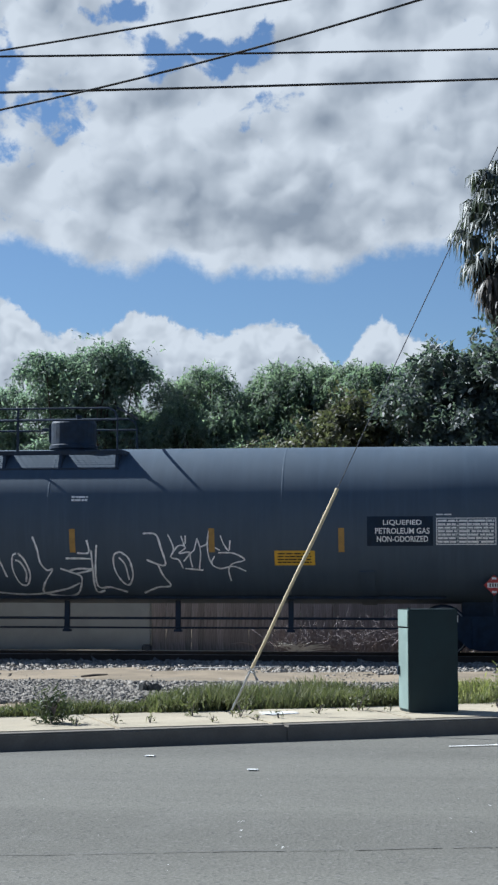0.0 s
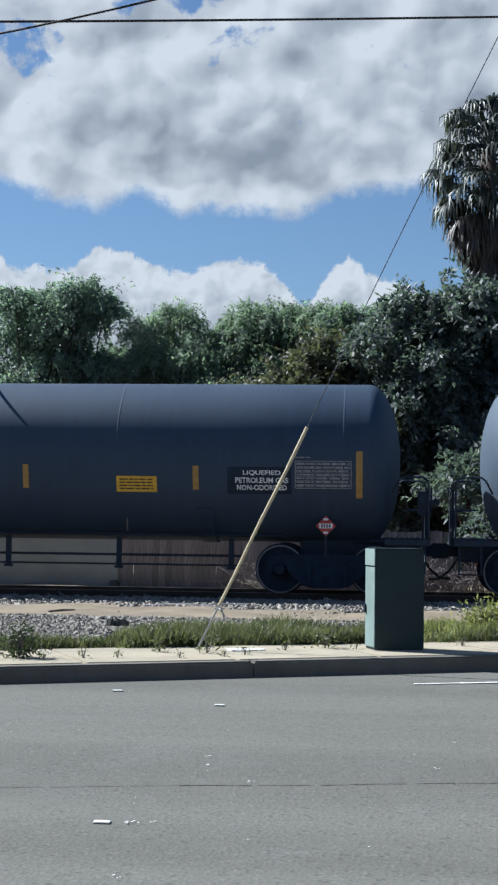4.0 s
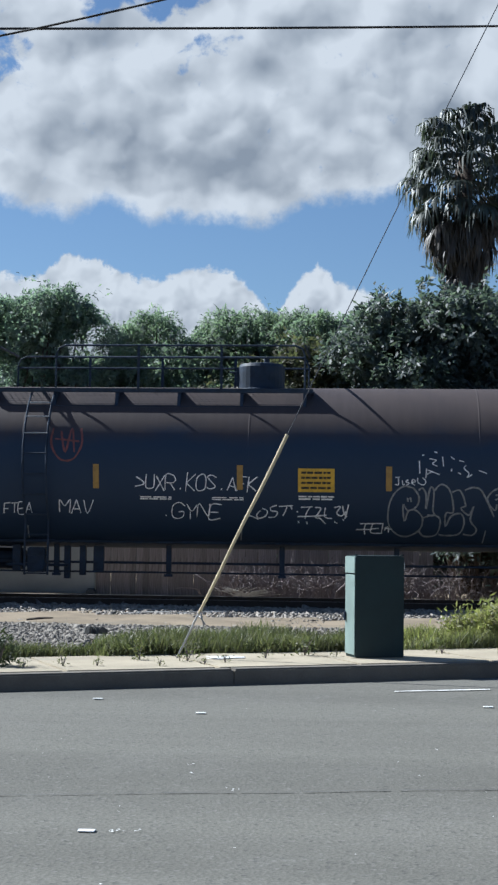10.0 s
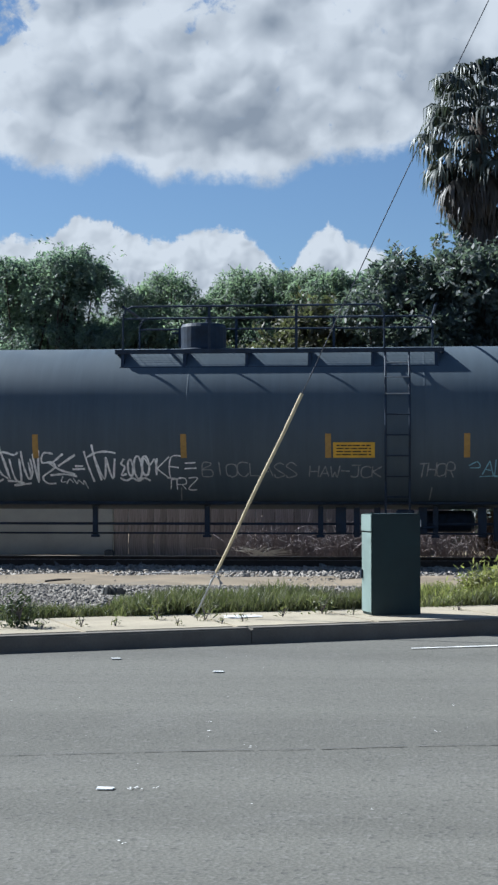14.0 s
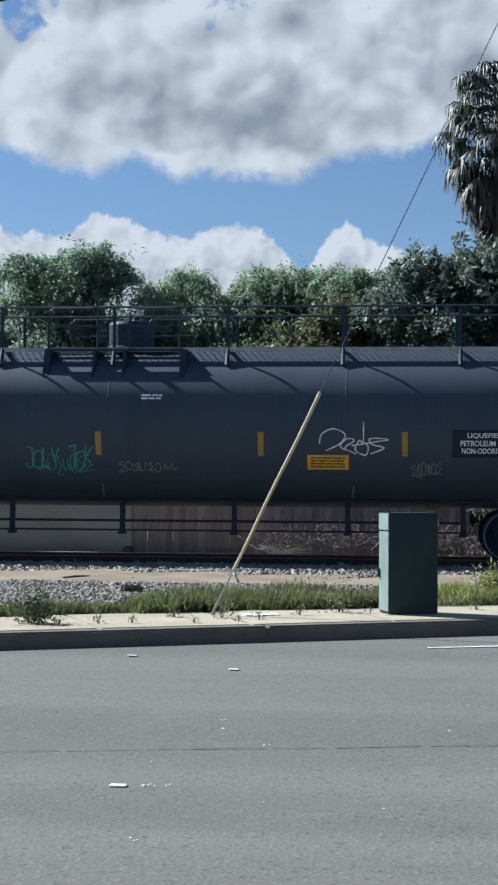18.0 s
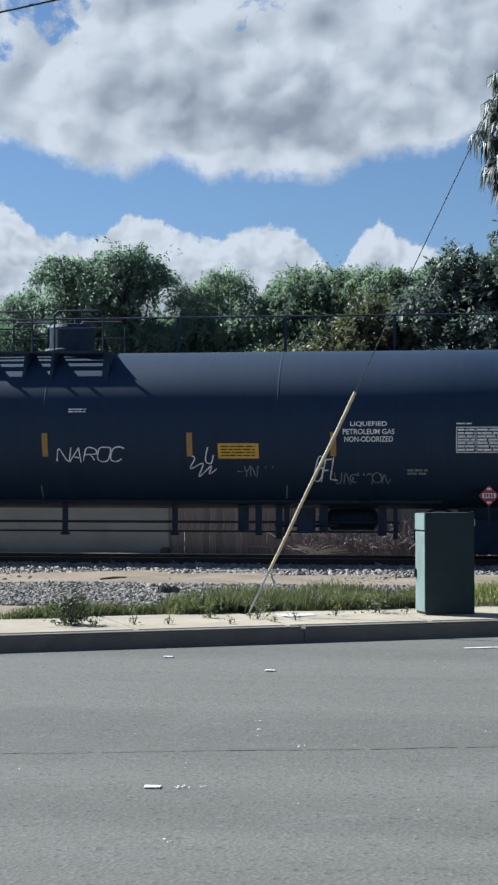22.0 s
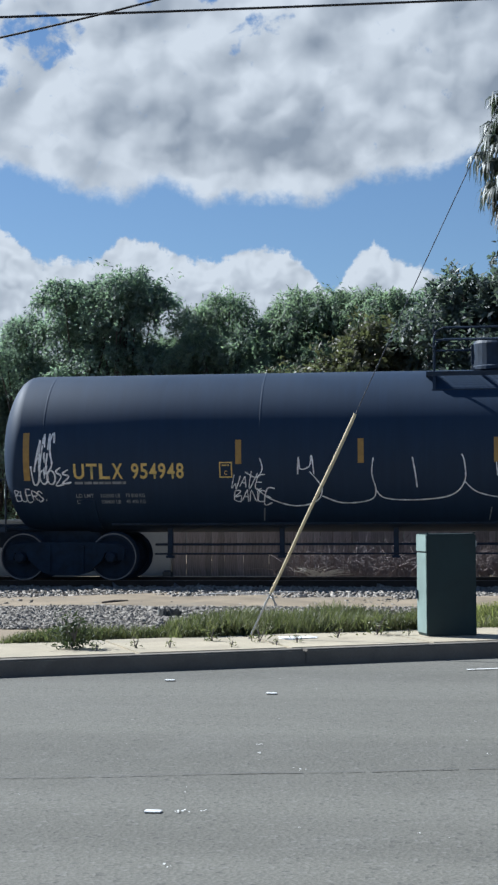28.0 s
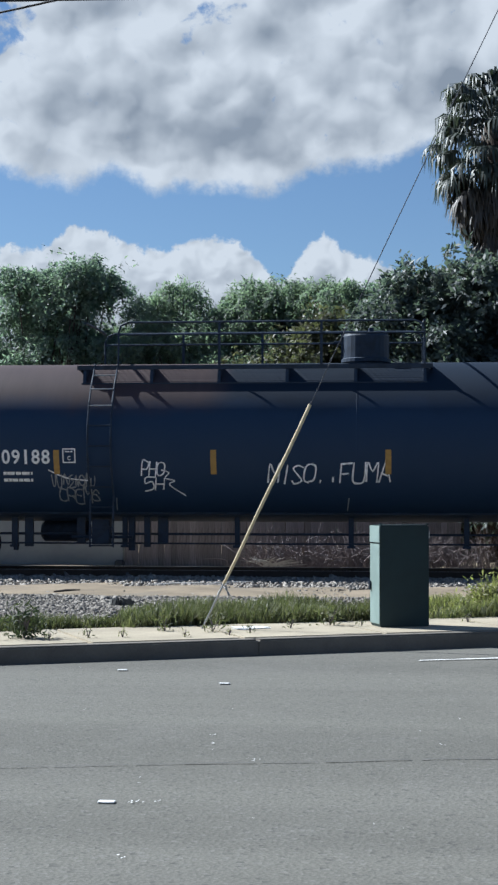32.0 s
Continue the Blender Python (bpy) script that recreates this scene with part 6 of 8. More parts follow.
def side_ladder(car, u):
    """Stiles that bend down the tank's side, with rungs."""
    for du in (-0.22, 0.22):
        bm = bmesh.new()
        pts = [(u + du, -0.98, 3.92)] + [on_tank(u + du, TZ + R * math.sin(math.radians(a)), 0.13) for a in (48, 40, 25, 10, -8, -25, -38)] + [(u + du, -1.36, 1.2), (u + du, -1.36, 0.45)]
        chain(bm, pts, 0.021, 6)
        part("ladder_stile", bm, UNDER, car)
    zs = [3.70, 3.42, 3.1, 2.72, 2.34, 1.96, 1.58, 1.2, 0.82, 0.48]
    for z in zs:
        a = max(-38, min(48, math.degrees(math.asin(max(-0.9, min(0.9, (z - TZ) / (R + 0.13)))))))
        y = on_tank(u, TZ + R * math.sin(math.radians(a)), 0.13).y if z > 1.3 else -1.36
        # light put into the colour: sunlit top rungs pale, shaded lower ones black
        shared("rung", "rung" if z > 3.0 else "shaded_rung", lambda bm: rod(bm, (-0.22, 0, 0), (0.22, 0, 0), 0.014, sides=6), GALV if z > 3.0 else UNDER, car, pose(u, y, z))


def long_rail(car, length, u0, u1, y):
    """A railing along the whole crown, with its posts and a narrow grating walk."""
    bm = bmesh.new()
    chain(bm, [(0.9, y, 3.95), (0.9, y, 4.72), (0.98, y, 4.78), (length - 0.98, y, 4.78), (length - 0.9, y, 4.72), (length - 0.9, y, 3.95)], 0.021, 6)
    part("handrail", bm, UNDER, car)
    for k in range(9):
        u = 0.95 + (length - 1.9) * k / 8
        bm = bmesh.new()
        block(bm, u - 0.03, u + 0.03, y - 0.008, y + 0.008, 3.78, 4.78)
        part("railing_post", bm, UNDER, car)


def long_walk(car, length):
    z, n = 3.97, 8
    bm = bmesh.new()
    for y in (-0.86, -0.30):
        block(bm, 0.75, length - 0.75, y - 0.025, y + 0.025, z - 0.05, z + 0.03)
    for k in range(9):
        y = -0.80 + k * 0.056
        block(bm, 0.75, length - 0.75, y - 0.004, y + 0.004, z + 0.004, z + 0.02)
    for k in range(int((length - 1.6) / 0.13)):
        x = 0.85 + k * 0.13
        block(bm, x - 0.006, x + 0.006, -0.84, -0.32, z + 0.004, z + 0.016)
    part("grating", bm, GALV, car, "pale steel grating along the whole crown")
    for k in range(n + 1):
        u = 0.95 + (length - 1.9) * k / n
        bm = bmesh.new()
        for q in ((-0.86, z, -1.02, z - 0.33), (-0.86, z, -0.30, z)):
            rod(bm, (u, q[0], q[1]), (u, q[2], q[3]), 0.045, sides=6)
        part("bracket", bm, UNDER, car)


def guard_plates(car, u0, u1, dome):
    """Upright plates and steps round the valve housing."""
    for u in (u0, u0 + (u1 - u0) * 0.36, u0 + (u1 - u0) * 0.58, u1):
        bm = bmesh.new()
        pts = [(-1.0, 3.95), (-1.18, 3.47), (-1.27, 3.34), (-1.02, 3.60), (-0.4, 3.96)]
        f = bm.faces.new([bm.verts.new((u - 0.03, y, z)) for y, z in pts])
        got = bmesh.ops.extrude_face_region(bm, geom=[f])
        bmesh.ops.translate(bm, verts=[v for v in got["geom"] if isinstance(v, bmesh.types.BMVert)], vec=(0.06 if u not in (u0, u1) else 0.12, 0, 0))
        bmesh.ops.recalc_face_normals(bm, faces=bm.faces)
        part("support_plate", bm, UNDER, car)
    bm = bmesh.new()
    for y, z in ((-1.0, 3.95), (-0.86, 3.95), (-0.72, 3.95), (-0.58, 3.95), (-0.44, 3.95)):
        block(bm, u0, u1, y - 0.03, y + 0.03, z - 0.02, z + 0.02)
    part("step_grating", bm, UNDER, car)
    for y in (-1.02, 1.02):
        for a, b in ((u0 + 0.05, u0 + 1.0), (u1 - 1.0, u1 - 0.05)):
            bm = bmesh.new()
            chain(bm, [(a, y, 3.95), (a, y, 4.66), (a + 0.08, y, 4.74), (b - 0.08, y, 4.74), (b, y, 4.66), (b, y, 3.95)], 0.02, 6)
            rod(bm, (a, y, 4.4), (b, y, 4.4), 0.014)
            part("handrail", bm, UNDER, car)


def tank_car(left, length, paint, label, plat, dome, ladder, style="platform", radius=1.53, centre=2.49):
    """One tank car; its own x runs from the tank's left end, z from the rail's top."""
    global R, TZ
    R, TZ = radius, centre
    car = thing("tank_car", label, "tank car", "tank cars of the train")
    bm = bmesh.new()
    head = 0.60
    prof = [(head * (1 - math.cos(a)), R * math.sin(a)) for a in [math.radians(5 + 85 * k / 12) for k in range(13)]]
    prof += [(length * k / 6, R) for k in range(1, 6)]
    prof += [(length - head * (1 - math.cos(a)), R * math.sin(a)) for a in [math.radians(5 + 85 * k / 12) for k in range(12, -1, -1)]]
    lathe(bm, prof, 72)
    bmesh.ops.translate(bm, verts=bm.verts, vec=(0, 0, TZ))
    part("tank", bm, paint, car, smooth=True)
    for u in (1.05, length * 0.27, length * 0.5, length * 0.73, length - 1.05):
        bm = bmesh.new()
        lathe(bm, [(u - 0.028, R - 0.002), (u - 0.014, R + 0.0012), (u, R + 0.002), (u + 0.014, R + 0.0012), (u + 0.028, R - 0.002)], 72)
        bmesh.ops.translate(bm, verts=bm.verts, vec=(0, 0, TZ))
        part("weld_seam", bm, paint, car, smooth=True)
    for u in (length * 0.27, length * 0.49, length * 0.735):
        bm = bmesh.new()
        patch(bm, u - 0.012, u + 0.012, 1.14, 1.38, 3, 0.04)
        part("paint_run", wrap(bm, 0.004), SPRAYDIM, car, "faint pale run of paint")
    for u in (1.36, length - 1.36):
        truck(car, u)
    for u in (2.75, length - 2.75):
        shared("saddle", ("saddle", paint.name, R, TZ), saddle_shape, paint, car, pose(u - 0.9, 0, 0))
    car_end(car, pose(0, 0, 0), False)
    car_end(car, pose(length, 0, 0, 0, 0, 180), True)
    # brake rigging and the pair of pull rods under the belly
    for y, z in ((-0.42, 0.68), (-0.5, 0.50)):
        bm = bmesh.new()
        rod(bm, (3.0, y, z), (length - 3.0, y, z), 0.024 if z > 0.6 else 0.018, sides=6)
        part("pull_rod", bm, UNDER, car)
    bm = bmesh.new()
    rod(bm, (2.2, -0.72, 1.08), (length - 2.2, -0.72, 1.08), 0.03, sides=8)
    part("side_pipe", bm, UNDER, car)
    u = 3.3
    while u < length - 3.0:
        shared("rod_hanger", "hanger", hanger_shape, UNDER, car, pose(u, -0.46, 0))
        u += 2.18
    side = 1 if ladder < length / 2 else -1
    base = ladder - side * 0.1
    shared("air_reservoir", "reservoir", reservoir_shape, UNDER, car, pose(base - side * 0.9, 0.15, 0.72))
    for k, du in enumerate((-1.75, -1.5, -0.42, 0.5, 0.85, 1.15)):
        bm = bmesh.new()
        block(bm, -0.04 - 0.04 * (k % 3), 0.04 + 0.04 * (k % 2), -0.55, -0.45, 0.36 + 0.07 * (k % 3), 1.0, 0.005)
        part("brake_lever", bm, UNDER, car, at=pose(base + side * du, 0.05 * (k % 2), 0))
    bm = bmesh.new()
    block(bm, -0.17, 0.17, -0.7, -0.4, 0.48, 0.96, 0.02)
    rod(bm, (-0.6, -0.55, 0.62), (0.6, -0.55, 0.62), 0.03)
    part("brake_valve", bm, UNDER, car, at=pose(base - side * 0.05, 0, 0))
    if style == "platform":
        walkway(car, plat[0], plat[1], dome, ladder)
        side_ladder(car, ladder)
    elif style == "long":
        long_walk(car, length)
        long_rail(car, length, *plat, -0.86)
        guard_plates(car, *plat, dome)
        long_rail(car, length, *plat, 0.86)
    else:
        long_rail(car, length, *plat, 0.75)
        guard_plates(car, *plat, dome)
    housing(car, dome)
    TRAIN.append((car, left))
    return car


def stripes(car, plain, ends, z0=1.93, z1=2.37, e0=1.55, e1=2.37):
    for u in plain:
        bm = bmesh.new()
        patch(bm, u - 0.055, u + 0.055, z0, z1, 4)
        part("reflective_stripe", wrap(bm, 0.007), STRIPE, car, "yellow reflective stripe")
    for u, lean in ends:
        bm = bmesh.new()
        patch(bm, u - 0.06, u + 0.06, e0, e1, 6, lean)
        part("reflective_stripe", wrap(bm, 0.007), STRIPE, car, "tall yellow reflective stripe")


def placard(car, u, z):
    p = Vector((u, on_tank(u, z + 0.2).y - 0.03, z))
    bm = bmesh.new()
    block(bm, -0.135, 0.135, -0.012, 0.012, -0.135, 0.135, 0.004, Matrix.Rotation(radians(45), 4, "Y"))
    plate = part("placard", bm, REDSIGN, car, "red and white diamond hazard placard", at=Matrix.Translation(p) )
    bm = bmesh.new()
    block(bm, -0.125, 0.125, -0.016, -0.011, -0.045, 0.045)
    for k in (-1, 1):
        block(bm, -0.012 - 0.03, 0.03 + 0.012, -0.016, -0.011, k * 0.125 - 0.02, k * 0.125 + 0.02)
    part("placard_band", bm, LETTER, plate)
    bm = bmesh.new()
    for k in range(4):
        x = -0.085 + k * 0.048
        block(bm, x, x + 0.026, -0.02, -0.0155, -0.032, 0.032)
    part("placard_number", bm, SIGNDARK, plate)
    bm = bmesh.new()
    block(bm, u - 0.02, u + 0.02, p.y + 0.02, p.y + 0.05, z - 0.55, z - 0.05)
    part("placard_holder", bm, UNDER, car)


def data_table(car, u0, u1, z0, z1, mat=None):
    mat = mat or LETTER
    bm = bmesh.new()
    frame_box(bm, u0, u1, z0, z1, 0.016)
    table = part("data_table", wrap(bm, 0.008), mat, car, "white stencilled inspection table")
    rows = 7
    h = (z1 - z0) / rows
    for k in range(1, rows):
        bm = bmesh.new()
        patch(bm, u0, u1, z0 + k * h - 0.004, z0 + k * h + 0.004)
        part("rule", wrap(bm, 0.008), mat, table)
    for q in (0.36, 0.52, 0.68, 0.84):
        bm = bmesh.new()
        patch(bm, u0 + (u1 - u0) * q - 0.004, u0 + (u1 - u0) * q + 0.004, z0, z1, 4)
        part("rule", wrap(bm, 0.012), mat, table)
    bars(car, u0 + 0.03, u0 + (u1 - u0) * 0.35, z0 + 0.02, z1 - 0.02, rows, mat, fill=0.5, gaps=3)
    bars(car, u0 + (u1 - u0) * 0.38, u1 - 0.03, z0 + 0.02, z1 - 0.02, rows, mat, fill=0.5, gaps=4)
    bars(car, u0, u0 + 0.3, z1 + 0.04, z1 + 0.08, 1, mat, gaps=2)


def gas_text(car, u0, u1, z0, z1, mat=None, black=True, lines=("LIQUEFIED", "PETROLEUM GAS", "NON-ODORIZED")):
    if black:
        bm = bmesh.new()
        patch(bm, u0 - 0.15, u1 + 0.06, z0 - 0.05, z1 + 0.05, 5)
        part("repaint", wrap(bm, 0.004), BLACKPATCH, car, "fresh black paint behind the lettering")
    n = len(lines)
    h = (z1 - z0) / n
    for k, line in enumerate(lines):
        w = min(1.0, 0.3 + 0.055 * len(line))
        c, half = (u0 + u1) / 2, (u1 - u0) / 2 * min(1.0, len(line) / max(len(q) for q in lines) + 0.02)
        lettering(car, line, c - half, c + half, z1 - (k + 0.84) * h, z1 - (k + 0.1) * h, mat or LETTER, "stencilled white lettering")


def warning_sign(car, u0, u1, z0, z1, mat=None):
    bm = bmesh.new()
    patch(bm, u0, u1, z0, z1, 4)
    part("warning_sign", wrap(bm, 0.008), mat or SIGNYELLOW, car, "orange-yellow warning panel")
    bars(car, u0 + 0.06, u1 - 0.06, z0 + 0.03, z1 - 0.03, 4, SIGNDARK, fill=0.45, gaps=5, lift=0.011)


def class_box(car, u0, u1, z0, z1, mat=None):
    bm = bmesh.new()
    frame_box(bm, u0, u1, z0, z1, 0.022)
    part("class_box", wrap(bm, 0.008), mat or LETTER, car, "small stencilled square")
    lettering(car, "C", (u0 * 0.62 + u1 * 0.38), (u0 * 0.38 + u1 * 0.62), z0 + 0.05, z0 + 0.13, mat or LETTER)
    bars(car, u0 + 0.05, u1 - 0.05, z1 - 0.08, z1 - 0.04, 1, mat or LETTER, gaps=2)


def number(car, mark, digits, u0, u1, z0, z1, mat=None, split=0.44, gap=0.07):
    """Reporting letters and number, every character in a cell of its own."""
    mid = u0 + (u1 - u0) * split
    for text, a, b, label in ((mark, u0, mid - (u1 - u0) * gap, "stencilled reporting letter"), (digits, mid if mark else u0, u1, "stencilled numeral")):
        for k, ch in enumerate(text):
            cell = (b - a) / len(text)
            thin = 0.74 if ch in "1I" else 0.16
            if ch.strip():
                lettering(car, ch, a + cell * (k + thin / 2), a + cell * (k + 1 - thin / 2), z0, z1, mat or LETTER, label)


def limits(car, u0, u1, z0, z1, text, mat=None):
    h = (z1 - z0) / len(text)
    for k, line in enumerate(text):
        z = z1 - (k + 0.9) * h
        spots = line.split("|")
        for j, w in enumerate(spots):
            a = u0 + (u1 - u0) * (0.0, 0.36, 0.72)[j]
            b = u0 + (u1 - u0) * (0.26, 0.64, 1.0)[j]
            lettering(car, w, a, b, z, z + h * 0.62, mat or LETTER)


def door_box(car, u0, u1, z0, z1):
    bm = bmesh.new()
    frame_box(bm, u0, u1, z0, z1, 0.022)
    patch(bm, (u0 + u1) / 2 - 0.01, (u0 + u1) / 2 + 0.01, z0, z1, 3)
    part("stencil_box", wrap(bm, 0.008), LETTER, car, "small white stencilled box")
    bars(car, u0 + 0.05, (u0 + u1) / 2 - 0.03, z0 + 0.05, z1 - 0.05, 3, LETTER, gaps=2)

# ---- the eight cars with their lettering and graffiti ----
car = tank_car(-16.74, 19.34, TANKGREY, "weathered grey-black tank car with white graffiti and a railed platform", (4.13, 11.057), 9.823, 4.797, radius=1.515, centre=2.475)
stripes(car, (4.13, 7.642, 10.158, 12.805, 15.221), ((0.44, 0.10), (18.66, -0.02)))
number(car, "CPDX", "109068", 1.49, 3.313, 2.0, 2.26)
limits(car, 1.49, 2.964, 1.64, 1.87, ("LD LMT|165000 LB|74 850 KG", "LT WT|98000 LB|44 450 KG"))
class_box(car, 4.21, 4.458, 2.02, 2.28)
graffiti(car, "D12=MHC", 5.125, 6.816, 1.52, 1.80, SPRAY, 0.032, 0.1)
free_line(car, [[(5.423, 1.47), (5.622, 1.5), (5.772, 1.47)], [(6.368, 1.47), (6.567, 1.5), (6.717, 1.47)], [(5.045, 1.72), (5.085, 1.66)], [(6.896, 1.8), (6.836, 1.72)]], SPRAY, 0.02)
free_line(car, [[(9.06, 1.92), (8.98, 1.85), (8.96, 1.6), (9.05, 1.35), (9.19, 1.33), (9.28, 1.53), (9.21, 1.78), (9.09, 1.92)], [(9.03, 1.79), (9.13, 1.74), (9.21, 1.56), (9.17, 1.38)], [(9.39, 2.23), (9.47, 1.99), (9.51, 1.74), (9.62, 1.6), (9.73, 1.61), (9.54, 1.37), (9.46, 1.19), (9.64, 1.13), (9.97, 1.11), (10.17, 1.21), (10.27, 1.46), (10.12, 1.55), (9.88, 1.63)], [(10.43, 2.16), (10.46, 1.93), (10.24, 1.92)], [(10.01, 1.82), (10.27, 1.82), (10.52, 1.81)], [(10.06, 1.59), (10.24, 1.63), (10.51, 1.62)], [(10.62, 2.07), (10.59, 1.84), (10.55, 1.31), (10.8, 1.28), (11.1, 1.19)], [(10.51, 1.97), (10.51, 1.63), (10.5, 1.21), (10.67, 1.22)], [(10.16, 1.53), (10.49, 1.6)]], SPRAY, 0.045, "sprawling white spray-painted tag")
free_line(car, [[(11.07, 1.94), (10.94, 1.88), (10.93, 1.63), (11.04, 1.39), (11.17, 1.33), (11.27, 1.53), (11.22, 1.81), (11.07, 1.94)], [(11.03, 1.84), (11.14, 1.7), (11.18, 1.42)], [(11.51, 2.28), (11.75, 2.26), (11.84, 2.02), (11.9, 1.69), (11.56, 1.79)], [(11.77, 1.69), (11.85, 1.49), (11.96, 1.31), (11.71, 1.28), (11.42, 1.17)]], SPRAY, 0.045, "sprawling white spray-painted tag")
free_line(car, [[(7.86, 1.88), (8.05, 2.05), (8.62, 2.22)], [(8.51, 2.26), (8.69, 1.88), (8.82, 1.47)], [(8.62, 2.26), (8.65, 1.96)], [(8.18, 2.01), (7.95, 1.88), (7.91, 1.49), (8.41, 1.64), (8.06, 1.62)], [(7.82, 1.88), (7.92, 1.8)], [(8.1, 1.58), (8.22, 1.45), (8.32, 1.23), (9.14, 1.14), (9.86, 1.23), (10.22, 1.36)]], SPRAY, 0.045, "sprawling white spray-painted tag")
free_line(car, [[(11.98, 2.26), (12.08, 2.02), (12.03, 1.84), (12.17, 1.79), (12.24, 1.63)], [(12.01, 1.84), (12.17, 2.05), (12.31, 2.02), (12.18, 1.91), (12.39, 1.93), (12.26, 1.76)], [(12.23, 2.23), (12.29, 2.05)], [(12.31, 2.24), (12.31, 2.09)], [(12.53, 2.19), (12.47, 1.98), (12.39, 1.88), (12.42, 1.65)], [(12.28, 1.63), (12.62, 1.6)], [(12.53, 2.19), (12.59, 1.95), (12.55, 1.62)], [(12.57, 2.02), (12.74, 2.09)], [(12.76, 2.33), (12.72, 2.09), (12.74, 1.84), (12.8, 1.7)], [(12.97, 2.24), (13.02, 2.1), (13.12, 1.96), (13.15, 2.15)], [(12.92, 1.92), (13.21, 1.91), (13.41, 1.79), (13.18, 1.72), (13.1, 1.6), (13.13, 1.4)], [(12.86, 2.02), (12.96, 1.96)], [(12.85, 1.86), (12.79, 1.72), (12.94, 1.63), (13.19, 1.67), (13.43, 1.58)]], SPRAY, 0.035, "white spray-painted tag")
warning_sign(car, 13.973, 14.726, 1.69, 1.96)
gas_text(car, 15.845, 16.841, 2.09, 2.53)
data_table(car, 16.961, 18.048, 2.06, 2.55)
bars(car, 10.128, 10.444, 2.88, 3.0, 2, LETTER, gaps=3)
placard(car, 18.008, 1.32)

car = tank_car(-37.87, 19.6, TANKSLATE, "slate-black tank car with grey graffiti and a railed platform", (4.077, 11.027), 9.739, 4.795)
stripes(car, (3.528, 6.54, 9.496, 12.58, 15.8), ((0.524, 0.05), (18.839, 0.0)), e0=1.80, e1=2.66)
number(car, "CPDX", "110014", 1.427, 3.013, 1.88, 2.13)
limits(car, 1.536, 2.814, 1.48, 1.68, ("LD LMT|163200 LB|74 030 KG", "LT WT|99800 LB|45 260 KG"), SPRAYDIM)
gas_text(car, 16.542, 17.528, 1.91, 2.31, SPRAY)
data_table(car, 17.65, 18.697, 1.97, 2.48, SPRAYDIM)
warning_sign(car, 14.305, 15.068, 1.88, 2.17)
placard(car, 18.219, 1.28)
free_line(car, [[(5.27, 2.07), (5.31, 1.84), (5.42, 1.48)], [(5.2, 1.62), (5.29, 1.66), (5.4, 1.87), (5.46, 2.03), (5.36, 2.09), (5.27, 2.05)], [(5.47, 2), (5.4, 1.84), (5.47, 1.65), (5.56, 1.68), (5.63, 1.88), (5.55, 2.01), (5.47, 2)], [(5.5, 1.82), (5.53, 1.72)], [(5.69, 1.98), (5.71, 1.7), (5.74, 1.47)], [(5.78, 2.19), (5.85, 2.02), (5.8, 1.77), (5.71, 1.56)], [(5.95, 1.98), (5.85, 1.95), (5.89, 1.81), (5.97, 1.67), (5.87, 1.56), (5.8, 1.58)], [(6.02, 1.93), (6.03, 1.7), (6.07, 1.56)], [(6.27, 1.95), (6.16, 1.83), (6.25, 1.76), (6.1, 1.7), (6.18, 1.58), (6.22, 1.66), (6.41, 1.62), (6.6, 1.52)], [(5.48, 2.15), (5.59, 2.22), (5.7, 2.16), (5.6, 2.09), (5.49, 2.13)]], SPRAY, 0.042, "white spray-painted tag")
free_line(car, [[(6.43, 1.85), (6.51, 1.66), (6.6, 1.52)], [(6.52, 1.88), (6.56, 1.74), (6.67, 1.57)], [(6.67, 1.57), (6.78, 1.87)], [(6.78, 1.87), (6.83, 1.58)], [(6.84, 1.94), (6.88, 1.73), (6.93, 1.66), (7.03, 1.92)], [(7.03, 1.92), (7.02, 1.59)], [(7.02, 1.59), (7.09, 1.75), (7.21, 1.51)], [(5.58, 1.5), (5.69, 1.53), (5.66, 1.45), (5.83, 1.48)], [(5.6, 1.38), (5.82, 1.41), (6.07, 1.38)], [(5.77, 1.44), (5.81, 1.35)]], SPRAY, 0.042, "white spray-painted tag")
free_line(car, [[(8.23, 2.12), (8.29, 1.97), (8.42, 1.76)], [(8.42, 1.76), (8.47, 2.09)], [(8.3, 2.12), (8.44, 2.11)], [(8.47, 2.09), (8.47, 1.79), (8.57, 1.85), (8.56, 2.12), (8.46, 2.11)], [(8.73, 2.11), (8.61, 2.09), (8.61, 2), (8.71, 1.95), (8.69, 1.86), (8.57, 1.88)], [(8.76, 1.85), (8.82, 2.12), (8.91, 2.11), (8.92, 1.85)], [(8.78, 1.97), (8.92, 1.97)], [(8.95, 2.11), (8.96, 1.76)], [(8.96, 1.94), (9.08, 1.94)], [(9.08, 2.13), (9.1, 1.69)], [(9.17, 2.06), (9.13, 1.97), (9.23, 1.89), (9.13, 1.78)], [(8.53, 1.69), (8.56, 1.68)], [(8.64, 1.71), (8.71, 1.77), (8.67, 1.71), (8.83, 1.69), (8.95, 1.64), (8.78, 1.66), (8.71, 1.62)], [(9.56, 2.15), (9.62, 1.98), (9.65, 1.79)]], SPRAY, 0.042, "white spray-painted tag")
free_line(car, [[(9.56, 2.15), (9.67, 1.98), (9.74, 2.17), (9.74, 1.8)], [(9.82, 2.11), (9.81, 1.87), (9.88, 1.86), (9.91, 2.15)], [(9.94, 2.17), (9.97, 1.77), (10.07, 1.79), (10.05, 2)], [(9.76, 1.8), (9.89, 1.81)], [(10.11, 1.79), (10.14, 1.78)]], SPRAY, 0.042, "white spray-painted tag")
bars(car, 9.077, 9.436, 2.44, 2.63, 3, SPRAY, gaps=3)

